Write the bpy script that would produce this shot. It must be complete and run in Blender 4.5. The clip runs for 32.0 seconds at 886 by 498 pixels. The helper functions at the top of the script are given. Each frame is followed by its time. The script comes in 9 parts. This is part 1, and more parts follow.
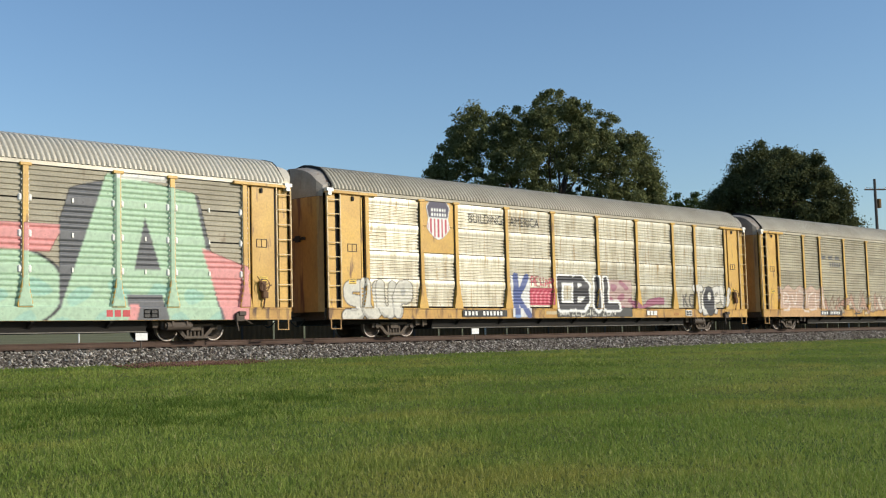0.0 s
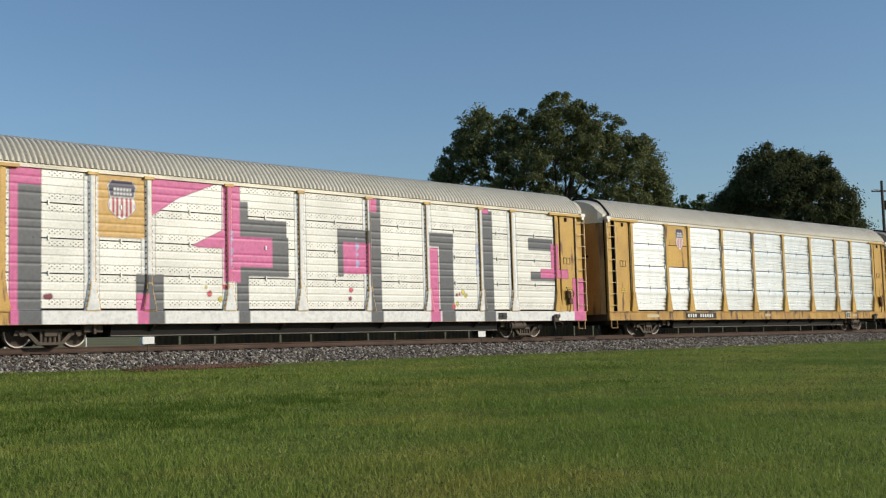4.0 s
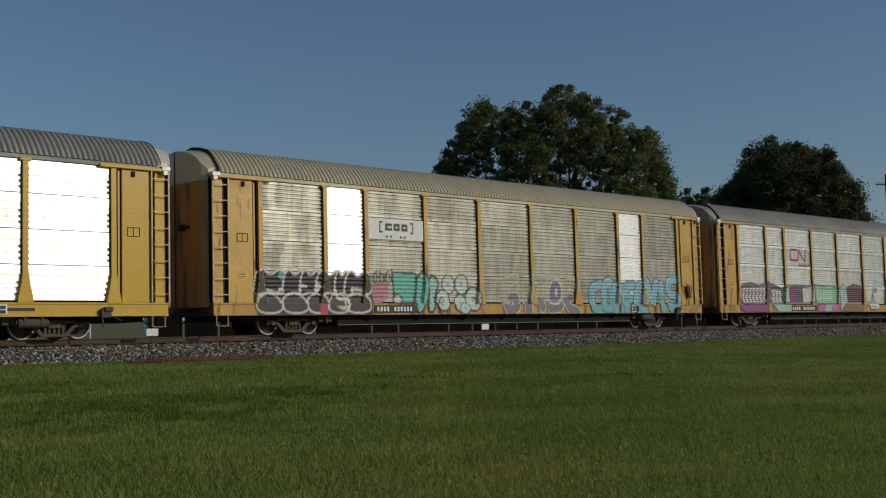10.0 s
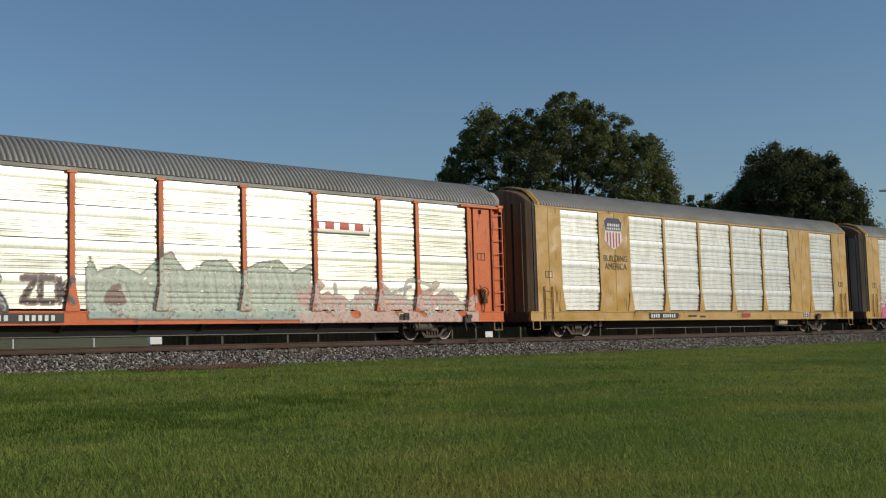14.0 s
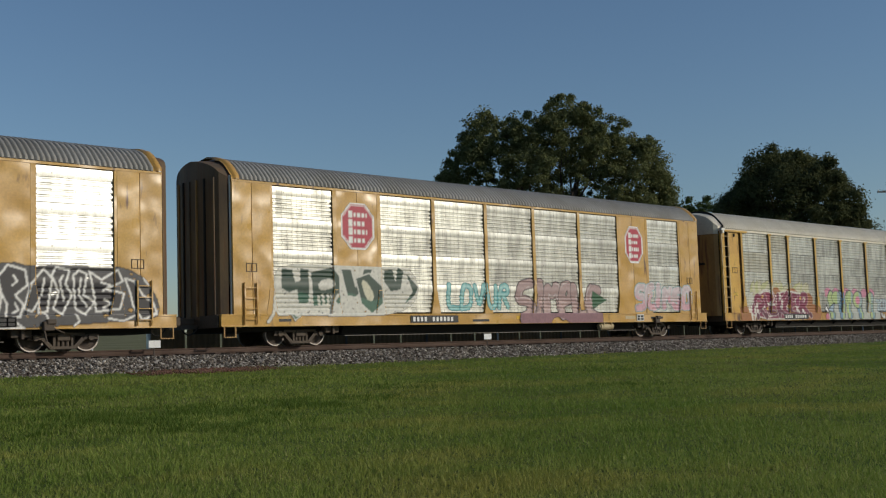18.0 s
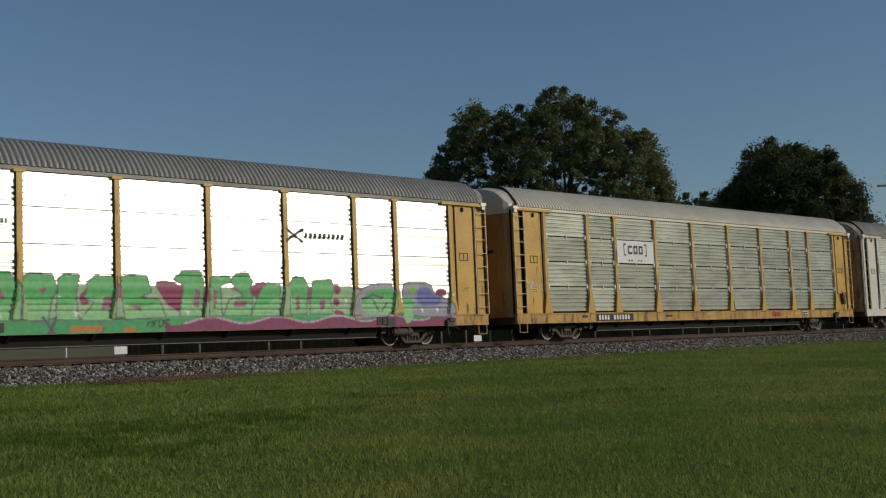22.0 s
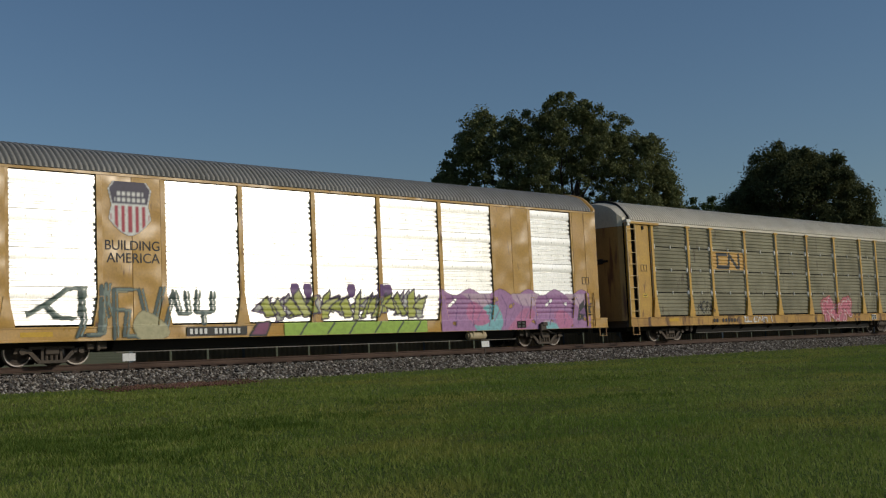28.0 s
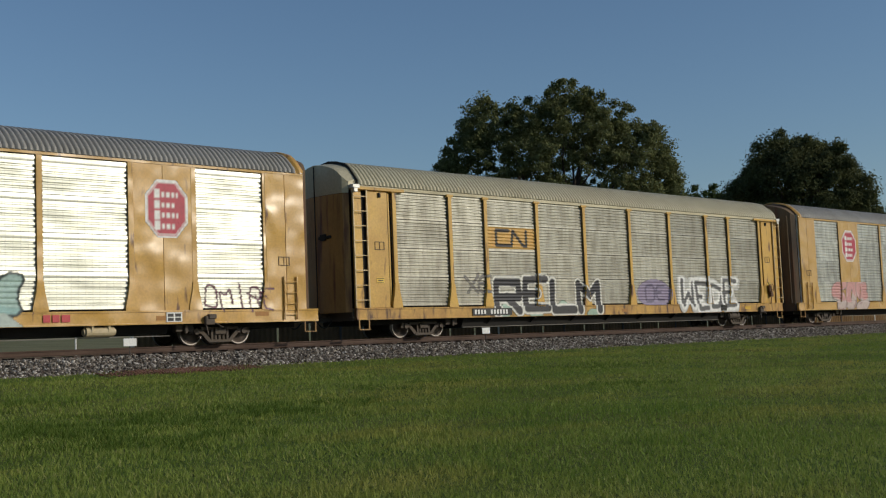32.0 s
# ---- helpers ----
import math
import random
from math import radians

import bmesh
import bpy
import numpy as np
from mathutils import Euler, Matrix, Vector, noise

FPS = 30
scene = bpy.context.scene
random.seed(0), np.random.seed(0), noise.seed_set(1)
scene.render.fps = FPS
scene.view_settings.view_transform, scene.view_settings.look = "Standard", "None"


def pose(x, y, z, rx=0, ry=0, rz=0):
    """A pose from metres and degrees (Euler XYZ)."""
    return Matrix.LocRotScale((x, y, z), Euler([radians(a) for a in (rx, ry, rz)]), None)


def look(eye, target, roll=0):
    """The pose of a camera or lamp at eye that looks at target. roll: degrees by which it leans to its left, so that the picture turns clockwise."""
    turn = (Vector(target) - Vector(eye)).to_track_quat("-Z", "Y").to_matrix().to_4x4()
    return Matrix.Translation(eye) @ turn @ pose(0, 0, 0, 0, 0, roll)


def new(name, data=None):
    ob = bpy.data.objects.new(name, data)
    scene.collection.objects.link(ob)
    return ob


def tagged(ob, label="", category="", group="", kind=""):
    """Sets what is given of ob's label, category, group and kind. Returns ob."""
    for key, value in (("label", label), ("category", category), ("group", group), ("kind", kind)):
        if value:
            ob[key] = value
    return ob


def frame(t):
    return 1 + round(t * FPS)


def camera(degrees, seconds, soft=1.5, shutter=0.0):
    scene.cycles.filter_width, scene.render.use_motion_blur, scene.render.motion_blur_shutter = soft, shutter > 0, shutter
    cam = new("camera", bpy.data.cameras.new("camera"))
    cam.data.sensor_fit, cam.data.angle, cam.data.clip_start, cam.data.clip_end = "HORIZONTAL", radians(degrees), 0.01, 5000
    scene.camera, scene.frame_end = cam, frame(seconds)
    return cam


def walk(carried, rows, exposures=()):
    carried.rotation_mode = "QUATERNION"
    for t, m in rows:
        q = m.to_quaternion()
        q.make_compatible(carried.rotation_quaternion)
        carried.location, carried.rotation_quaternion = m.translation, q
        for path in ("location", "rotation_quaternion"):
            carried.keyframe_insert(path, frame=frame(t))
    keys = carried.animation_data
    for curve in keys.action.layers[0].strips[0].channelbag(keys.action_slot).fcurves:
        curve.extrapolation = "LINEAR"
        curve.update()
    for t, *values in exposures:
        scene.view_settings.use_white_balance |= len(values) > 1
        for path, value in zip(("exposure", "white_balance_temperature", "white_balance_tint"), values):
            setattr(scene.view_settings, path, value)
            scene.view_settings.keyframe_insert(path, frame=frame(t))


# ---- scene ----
import collections
import colorsys

# ---- camera ----
# rows: seconds, place, then yaw from the straight view of the track, pitch and lean in degrees
PATH = [
    (0, 0.000, 0.000, 1.675, 44.343, 4.677, -1.490),
    (0.5, 0.000, 0.000, 1.675, 44.277, 4.723, -1.466),
    (1, 0.000, 0.000, 1.675, 44.192, 4.743, -1.468),
    (1.5, 0.000, 0.000, 1.675, 44.132, 4.779, -1.557),
    (2, 0.000, 0.000, 1.675, 44.092, 4.809, -1.505),
    (2.5, 0.000, 0.000, 1.675, 44.054, 4.837, -1.398),
    (3, 0.000, 0.000, 1.675, 44.035, 4.866, -1.465),
    (3.5, 0.000, 0.000, 1.675, 44.041, 4.873, -1.677),
    (4, 0.000, 0.000, 1.675, 44.030, 4.832, -1.615),
    (4.5, 0.000, 0.000, 1.675, 44.104, 4.831, -1.606),
    (6.5, 0.000, 0.000, 1.675, 44.122, 4.748, -1.581),
    (7, 0.000, 0.000, 1.675, 44.076, 4.723, -1.514),
    (7.5, 0.000, 0.000, 1.675, 44.012, 4.726, -1.485),
    (8, 0.000, 0.000, 1.675, 43.974, 4.699, -1.533),
    (8.5, 0.000, 0.000, 1.675, 43.932, 4.617, -1.534),
    (9, 0.000, 0.000, 1.675, 43.866, 4.527, -1.421),
    (9.5, 0.000, 0.000, 1.675, 43.874, 4.512, -1.529),
    (10, 0.000, 0.000, 1.675, 43.839, 4.468, -1.497),
    (10.5, 0.000, 0.000, 1.675, 43.772, 4.414, -1.484),
    (11, 0.000, 0.000, 1.675, 43.750, 4.385, -1.565),
    (11.5, 0.000, 0.000, 1.675, 43.695, 4.453, -1.621),
    (12, 0.000, 0.000, 1.675, 43.704, 4.563, -1.666),
    (12.5, 0.000, 0.000, 1.675, 43.681, 4.673, -1.572),
    (13, 0.000, 0.000, 1.675, 43.629, 4.746, -1.629),
    (13.5, 0.000, 0.000, 1.675, 43.664, 4.819, -1.620),
    (15.5, 0.000, 0.000, 1.675, 43.698, 4.878, -1.645),
    (16, 0.000, 0.000, 1.675, 43.709, 4.880, -1.649),
    (16.5, 0.000, 0.000, 1.675, 43.721, 4.877, -1.688),
    (17, 0.000, 0.000, 1.675, 43.683, 4.859, -1.731),
    (17.5, 0.000, 0.000, 1.675, 43.763, 4.919, -1.814),
    (18, 0.000, 0.000, 1.675, 43.761, 4.972, -1.842),
    (18.5, 0.000, 0.000, 1.675, 43.848, 5.016, -1.811),
    (18.55, 0.000, 0.000, 1.675, 43.808, 5.013, -1.833),
    (18.8, 0.317, 0.233, 1.693, 43.608, 4.997, -1.939),
    (19, 0.841, 0.618, 1.724, 43.449, 4.984, -2.023),
    (19.2, 1.365, 1.003, 1.755, 43.423, 5.000, -2.108),
    (19.45, 1.682, 1.236, 1.773, 43.390, 5.019, -2.214),
    (19.5, 1.682, 1.236, 1.773, 43.384, 5.023, -2.235),
    (20, 1.682, 1.236, 1.773, 43.588, 5.017, -2.270),
    (20.5, 1.682, 1.236, 1.773, 43.766, 5.003, -2.265),
    (21, 1.682, 1.236, 1.773, 43.903, 4.987, -2.290),
    (21.5, 1.682, 1.236, 1.773, 43.916, 4.952, -2.316),
    (22, 1.682, 1.236, 1.773, 43.917, 4.948, -2.369),
    (22.5, 1.682, 1.236, 1.773, 43.898, 4.969, -2.336),
    (23, 1.682, 1.236, 1.773, 43.910, 5.021, -2.383),
    (23.5, 1.682, 1.236, 1.773, 43.850, 4.996, -2.446),
    (24, 1.682, 1.236, 1.773, 43.835, 4.963, -2.530),
    (24.5, 1.682, 1.236, 1.773, 43.844, 4.940, -2.357),
    (26.5, 1.682, 1.236, 1.773, 43.633, 4.996, -2.567),
    (27, 1.682, 1.236, 1.773, 43.625, 5.097, -2.528),
    (27.5, 1.682, 1.236, 1.773, 43.511, 5.189, -2.611),
    (28, 1.682, 1.236, 1.773, 43.560, 5.253, -2.568),
    (28.5, 1.682, 1.236, 1.773, 43.551, 5.238, -2.648),
    (29, 1.682, 1.236, 1.773, 43.585, 5.190, -2.746),
    (29.5, 1.682, 1.236, 1.773, 43.622, 5.082, -2.732),
    (30, 1.682, 1.236, 1.773, 43.667, 4.974, -2.660),
    (30.5, 1.682, 1.236, 1.773, 43.660, 4.840, -2.668),
    (31, 1.682, 1.236, 1.773, 43.681, 4.724, -2.553),
    (31.5, 1.682, 1.236, 1.773, 43.554, 4.635, -2.417),
    (32, 1.682, 1.236, 1.773, 43.478, 4.582, -2.312),
]


def carried_pose(x, y, z, yaw, pitch, lean):
    return pose(x, y, z, 0, 0, -yaw) @ pose(0, 0, 0, 90 + pitch, 0, 0) @ pose(0, 0, 0, 0, 0, lean)


cam = camera(42.234, 32.0, soft=1.2)
EXPOSURES = [(0.0, 0.08), (1.0, -0.08), (2.0, 0.08), (3.0, 0.08), (4.0, -0.27), (6.5, -1.28), (7.0, -0.34), (8.0, -0.14), (9.0, -1.4), (10.0, -1.15), (10.5, -0.4), (11.0, -0.2), (12.0, -0.35), (13.0, -0.8), (13.5, -0.6),
             (16.0, -0.95), (17.0, -0.88), (18.0, -0.78), (19.0, -0.4), (20.0, -0.3), (21.0, -0.43), (22.0, -1.05), (23.0, -0.63), (24.0, -0.38), (26.5, -1.08), (27.0, -1.3), (28.0, -1.12), (29.0, -0.9), (29.5, -0.1), (30.0, 0.03), (31.0, -0.3), (32.0, -0.72)]
walk(cam, [(r[0], carried_pose(*r[1:])) for r in PATH], EXPOSURES)

# ---- light ----
SUN_AZ, SUN_EL = 34.0, 22.0          # from the camera's back towards the right of the track, degrees
to_sun = Vector((math.sin(radians(SUN_AZ)) * math.cos(radians(SUN_EL)), -math.cos(radians(SUN_AZ)) * math.cos(radians(SUN_EL)), math.sin(radians(SUN_EL))))
world = bpy.data.worlds.new("sky")
scene.world = world
world.use_nodes = True
wn = world.node_tree.nodes
sky = wn.new("ShaderNodeTexSky")
sky.sky_type = "NISHITA"
sky.sun_disc = False
sky.sun_elevation = radians(SUN_EL)
sky.sun_rotation = math.atan2(to_sun.x, to_sun.y)
sky.air_density, sky.dust_density, sky.ozone_density = 1.1, 0.55, 4.2
world.node_tree.links.new(sky.outputs[0], wn["Background"].inputs[0])
wn["Background"].inputs[1].default_value = 0.138
lamp = bpy.data.lights.new("sun", "SUN")
lamp.energy, lamp.angle, lamp.color = 3.9, radians(0.53), (1.0, 0.91, 0.76)
sun = new("sun", lamp)
sun.matrix_basis = look(to_sun * 200, (0, 0, 0))

# ---- materials ----
def node_material(name):
    m = bpy.data.materials.new(name)
    m.use_nodes = True
    return m, m.node_tree.nodes, m.node_tree.links, m.node_tree.nodes["Principled BSDF"]


def surface(name, colour, rough=0.6, metal=0.0, second=None, coarse=0.8, fine=14.0, amount=0.5, grain=0.12,
            bump=0.0, rust=None, rust_amount=0.0, stretch=(1, 1, 1), coat=0.0, rough_vary=0.1, vary=0.0, lines=0.0, dots=0.0, dent=0.0, shine=0.5, brushed=0.0, holes=0.0):
    """Colour that drifts towards a second colour in large soft patches, with fine grain, and rust or dirt in streaks."""
    m, nodes, links, b = node_material(name)
    co = nodes.new("ShaderNodeTexCoord")
    info = nodes.new("ShaderNodeObjectInfo")
    shift = nodes.new("ShaderNodeVectorMath")
    shift.operation = "MULTIPLY_ADD"
    shift.inputs[1].default_value = stretch
    scl = nodes.new("ShaderNodeVectorMath")
    scl.operation = "SCALE"
    scl.inputs[3].default_value = 37.0
    comb = nodes.new("ShaderNodeCombineXYZ")
    for k in range(3):
        links.new(info.outputs["Random"], comb.inputs[k])
    links.new(comb.outputs[0], scl.inputs[0])
    links.new(co.outputs["Object"], shift.inputs[0])
    links.new(scl.outputs[0], shift.inputs[2])
    big = nodes.new("ShaderNodeTexNoise")
    big.inputs["Scale"].default_value, big.inputs["Detail"].default_value = coarse, 5
    small = nodes.new("ShaderNodeTexNoise")
    small.inputs["Scale"].default_value, small.inputs["Detail"].default_value = fine, 4
    links.new(shift.outputs[0], big.inputs["Vector"])
    links.new(shift.outputs[0], small.inputs["Vector"])
    ramp = nodes.new("ShaderNodeMapRange")
    ramp.inputs[1].default_value, ramp.inputs[2].default_value = 0.38, 0.66
    ramp.inputs[4].default_value = amount
    links.new(big.outputs[0], ramp.inputs[0])
    mix = nodes.new("ShaderNodeMix")
    mix.data_type = "RGBA"
    mix.inputs[6].default_value = (*colour, 1)
    mix.inputs[7].default_value = (*(second or [c * 0.7 for c in colour]), 1)
    links.new(ramp.outputs[0], mix.inputs[0])
    hsv = nodes.new("ShaderNodeHueSaturation")
    g = nodes.new("ShaderNodeMapRange")
    g.inputs[1].default_value, g.inputs[2].default_value = 0.25, 0.75
    g.inputs[3].default_value, g.inputs[4].default_value = 1 - grain, 1 + grain
    links.new(small.outputs[0], g.inputs[0])
    per = nodes.new("ShaderNodeMapRange")
    per.inputs[3].default_value, per.inputs[4].default_value = 1 - vary, 1 + vary
    links.new(info.outputs["Random"], per.inputs[0])
    both = nodes.new("ShaderNodeMath")
    both.operation = "MULTIPLY"
    links.new(g.outputs[0], both.inputs[0])
    links.new(per.outputs[0], both.inputs[1])
    links.new(both.outputs[0], hsv.inputs["Value"])
    links.new(mix.outputs[2], hsv.inputs["Color"])
    last = hsv.outputs[0]
    if rust:
        st = nodes.new("ShaderNodeTexNoise")
        st.inputs["Scale"].default_value, st.inputs["Detail"].default_value = 2.3, 8
        sv = nodes.new("ShaderNodeVectorMath")
        sv.operation = "MULTIPLY"
        sv.inputs[1].default_value = (1.6, 1.6, 0.35)
        links.new(shift.outputs[0], sv.inputs[0])
        links.new(sv.outputs[0], st.inputs["Vector"])
        rr = nodes.new("ShaderNodeMapRange")
        rr.inputs[1].default_value, rr.inputs[2].default_value = 0.66 - rust_amount * 0.3, 0.74 - rust_amount * 0.2
        links.new(st.outputs[0], rr.inputs[0])
        m2 = nodes.new("ShaderNodeMix")
        m2.data_type = "RGBA"
        m2.inputs[7].default_value = (*rust, 1)
        links.new(rr.outputs[0], m2.inputs[0])
        links.new(last, m2.inputs[6])
        last = m2.outputs[2]
    if lines:
        # broken rows of pressed marks, upright, a hand apart
        sep = nodes.new("ShaderNodeSeparateXYZ")
        links.new(co.outputs["Object"], sep.inputs[0])
        sn = nodes.new("ShaderNodeMath")
        sn.operation = "MULTIPLY"
        sn.inputs[1].default_value = 2 * math.pi / 0.21
        links.new(sep.outputs[0], sn.inputs[0])
        cs = nodes.new("ShaderNodeMath")
        cs.operation = "COSINE"
        links.new(sn.outputs[0], cs.inputs[0])
        th = nodes.new("ShaderNodeMapRange")
        th.inputs[1].default_value, th.inputs[2].default_value = 0.8, 0.97
        links.new(cs.outputs[0], th.inputs[0])
        br = nodes.new("ShaderNodeMapRange")
        br.inputs[1].default_value, br.inputs[2].default_value, br.inputs[4].default_value = 0.42, 0.6, lines
        links.new(small.outputs[0], br.inputs[0])
        mu = nodes.new("ShaderNodeMath")
        mu.operation = "MULTIPLY"
        links.new(th.outputs[0], mu.inputs[0])
        links.new(br.outputs[0], mu.inputs[1])
        m3 = nodes.new("ShaderNodeMix")
        m3.data_type = "RGBA"
        m3.inputs[7].default_value = (0.05, 0.045, 0.04, 1)
        links.new(mu.outputs[0], m3.inputs[0])
        links.new(last, m3.inputs[6])
        last = m3.outputs[2]
    if dots:
        # spaced rows of fixing holes
        sep = nodes.new("ShaderNodeSeparateXYZ")
        links.new(co.outputs["Object"], sep.inputs[0])
        shade = None
        for axis, period, low in ((0, 0.74, 0.972), (2, 0.505, 0.92)):
            sn = nodes.new("ShaderNodeMath")
            sn.operation = "MULTIPLY_ADD"
            sn.inputs[1].default_value, sn.inputs[2].default_value = 2 * math.pi / period, 2.0
            links.new(sep.outputs[axis], sn.inputs[0])
            cs = nodes.new("ShaderNodeMath")
            cs.operation = "COSINE"
            links.new(sn.outputs[0], cs.inputs[0])
            th = nodes.new("ShaderNodeMapRange")
            th.inputs[1].default_value, th.inputs[2].default_value = low, low + 0.025
            links.new(cs.outputs[0], th.inputs[0])
            if shade is None:
                shade = th.outputs[0]
            else:
                mu = nodes.new("ShaderNodeMath")
                mu.operation = "MULTIPLY"
                links.new(th.outputs[0], mu.inputs[0])
                links.new(shade, mu.inputs[1])
                shade = mu.outputs[0]
        weak = nodes.new("ShaderNodeMath")
        weak.operation = "MULTIPLY"
        weak.inputs[1].default_value = dots
        links.new(shade, weak.inputs[0])
        shade = weak.outputs[0]
        m4 = nodes.new("ShaderNodeMix")
        m4.data_type = "RGBA"
        m4.inputs[7].default_value = (0.06, 0.055, 0.05, 1)
        links.new(shade, m4.inputs[0])
        links.new(last, m4.inputs[6])
        last = m4.outputs[2]
    if holes:
        # two bands of staggered round holes to a sheet, in groups
        sep = nodes.new("ShaderNodeSeparateXYZ")
        links.new(co.outputs["Object"], sep.inputs[0])

        def calc(kind, a, *more):
            q = nodes.new("ShaderNodeMath")
            q.operation = kind
            for k, value in enumerate((a,) + more):
                if isinstance(value, (int, float)):
                    q.inputs[k].default_value = value
                else:
                    links.new(value, q.inputs[k])
            return q.outputs[0]

        cx = calc("COSINE", calc("MULTIPLY", sep.outputs[0], 2 * math.pi / 0.16))
        cz = calc("COSINE", calc("MULTIPLY", sep.outputs[2], 2 * math.pi / 0.12))
        spot = calc("GREATER_THAN", calc("MULTIPLY", cx, cz), 0.5)
        band = calc("LESS_THAN", calc("ABSOLUTE", calc("SUBTRACT", calc("ABSOLUTE", calc("SUBTRACT", sep.outputs[2], 0.49)), 0.33)), 0.085)
        run = calc("GREATER_THAN", calc("SINE", calc("MULTIPLY", sep.outputs[0], 2 * math.pi / 0.66)), -0.75)
        m5 = nodes.new("ShaderNodeMix")
        m5.data_type = "RGBA"
        m5.inputs[7].default_value = (0.06, 0.055, 0.05, 1)
        links.new(calc("MULTIPLY", calc("MULTIPLY", spot, band), calc("MULTIPLY", run, holes)), m5.inputs[0])
        links.new(last, m5.inputs[6])
        last = m5.outputs[2]
    links.new(last, b.inputs["Base Color"])
    b.inputs["Metallic"].default_value = metal
    if brushed:
        # fine level corrugation spreads reflections up and down
        up = nodes.new("ShaderNodeCombineXYZ")
        up.inputs[2].default_value = 1.0
        b.inputs["Anisotropic"].default_value = brushed
        links.new(up.outputs[0], b.inputs["Tangent"])
    rv = nodes.new("ShaderNodeMapRange")
    rv.inputs[1].default_value, rv.inputs[2].default_value = 0.3, 0.7
    rv.inputs[3].default_value, rv.inputs[4].default_value = max(rough - rough_vary, 0.05), min(rough + rough_vary, 1)
    links.new(big.outputs[0], rv.inputs[0])
    links.new(rv.outputs[0], b.inputs["Roughness"])
    b.inputs["Coat Weight"].default_value = coat
    b.inputs["Coat Roughness"].default_value = 0.25
    b.inputs["Specular IOR Level"].default_value = shine
    if dent:
        # soft buckles in thin sheet
        wide = nodes.new("ShaderNodeTexNoise")
        wide.inputs["Scale"].default_value, wide.inputs["Detail"].default_value = 0.9, 1.0
        links.new(shift.outputs[0], wide.inputs["Vector"])
        bd = nodes.new("ShaderNodeBump")
        bd.inputs["Strength"].default_value, bd.inputs["Distance"].default_value = 1.0, dent
        links.new(wide.outputs[0], bd.inputs["Height"])
        links.new(bd.outputs[0], b.inputs["Normal"])
    if bump:
        bn = nodes.new("ShaderNodeBump")
        bn.inputs["Strength"].default_value, bn.inputs["Distance"].default_value = 1.0, bump
        links.new(small.outputs[0], bn.inputs["Height"])
        links.new(bn.outputs[0], b.inputs["Normal"])
    return m


RUST = (0.13, 0.055, 0.025)
M_YELLOW = surface("yellow_paint", (0.61, 0.365, 0.07), 0.42, second=(0.46, 0.255, 0.054), rust=RUST, rust_amount=0.2, amount=0.7, vary=0.06, dent=0.02)
M_SILL = surface("dirty_yellow_sill", (0.52, 0.3, 0.06), 0.55, second=(0.36, 0.19, 0.05), rust=(0.1, 0.05, 0.025), rust_amount=0.45, coarse=1.6, amount=0.9)
M_YELLOW_NEW = surface("fresh_yellow_paint", (0.62, 0.375, 0.02), 0.35, second=(0.53, 0.31, 0.02), amount=0.5, vary=0.04)
M_YELLOW_WORN = surface("worn_yellow_paint", (0.62, 0.38, 0.05), 0.6, second=(0.36, 0.19, 0.05), rust=(0.1, 0.04, 0.02), rust_amount=0.6, coarse=1.3, amount=0.9)
M_TAN = surface("faded_yellow_paint", (0.53, 0.305, 0.062), 0.36, second=(0.44, 0.235, 0.048), rust=RUST, rust_amount=0.1, dent=0.2, vary=0.04, coat=0.4, shine=0.6)
# end paints mixed darker to stand for the ends' shade, with rust and grime
M_END = surface("shade_toned_grimy_yellow", (0.38, 0.21, 0.058), 0.6, second=(0.24, 0.13, 0.04), rust=RUST, rust_amount=0.35, stretch=(1, 1, 0.5), amount=0.9)
M_END_ORANGE = surface("shade_toned_grimy_orange", (0.4, 0.09, 0.03), 0.6, second=(0.3, 0.07, 0.03), rust=RUST, rust_amount=0.2)
M_END_CREAM = surface("shade_toned_grimy_brown", (0.36, 0.22, 0.09), 0.6, second=(0.2, 0.11, 0.045), rust=RUST, rust_amount=0.35, amount=0.9)
M_END_DARK = surface("shade_toned_grimy_end_door", (0.16, 0.105, 0.05), 0.7, second=(0.075, 0.055, 0.04), rust=RUST, rust_amount=0.4, stretch=(2, 2, 0.4), amount=0.95)
M_ORANGE = surface("orange_paint", (0.66, 0.135, 0.02), 0.45, second=(0.54, 0.1, 0.018), rust=RUST, rust_amount=0.1)
M_CREAM = surface("off_white_paint", (0.68, 0.64, 0.54), 0.5, second=(0.58, 0.53, 0.44), rust=RUST, rust_amount=0.1)
M_STEEL_NEW = surface("bright_galvanised_steel", (0.95, 0.95, 0.93), 0.42, 0.95, second=(0.8, 0.8, 0.77), coarse=1.2, amount=0.7, vary=0.05, stretch=(1.8, 1, 0.7), rough_vary=0.05, dots=0.5, brushed=0.65)
M_STEEL = surface("galvanised_steel", (0.57, 0.57, 0.52), 0.42, 0.72, second=(0.33, 0.33, 0.3), coarse=1.3, amount=0.95, vary=0.14, lines=0.55, stretch=(2.2, 1, 0.6), dots=0.5, brushed=0.4)
M_STEEL_DUSTY = surface("dusty_galvanised_steel", (0.52, 0.5, 0.42), 0.45, 0.6, second=(0.36, 0.33, 0.25), coarse=1.3, amount=0.95, vary=0.12, lines=0.45, stretch=(2.2, 1, 0.6), dots=0.6, brushed=0.35, rust=(0.3, 0.22, 0.12), rust_amount=0.25)
M_STEEL_MID = surface("dulling_bright_steel", (0.77, 0.77, 0.74), 0.43, 0.85, second=(0.55, 0.55, 0.52), coarse=1.3, amount=0.8, vary=0.06, stretch=(2, 1, 0.7), dots=0.5, brushed=0.5)
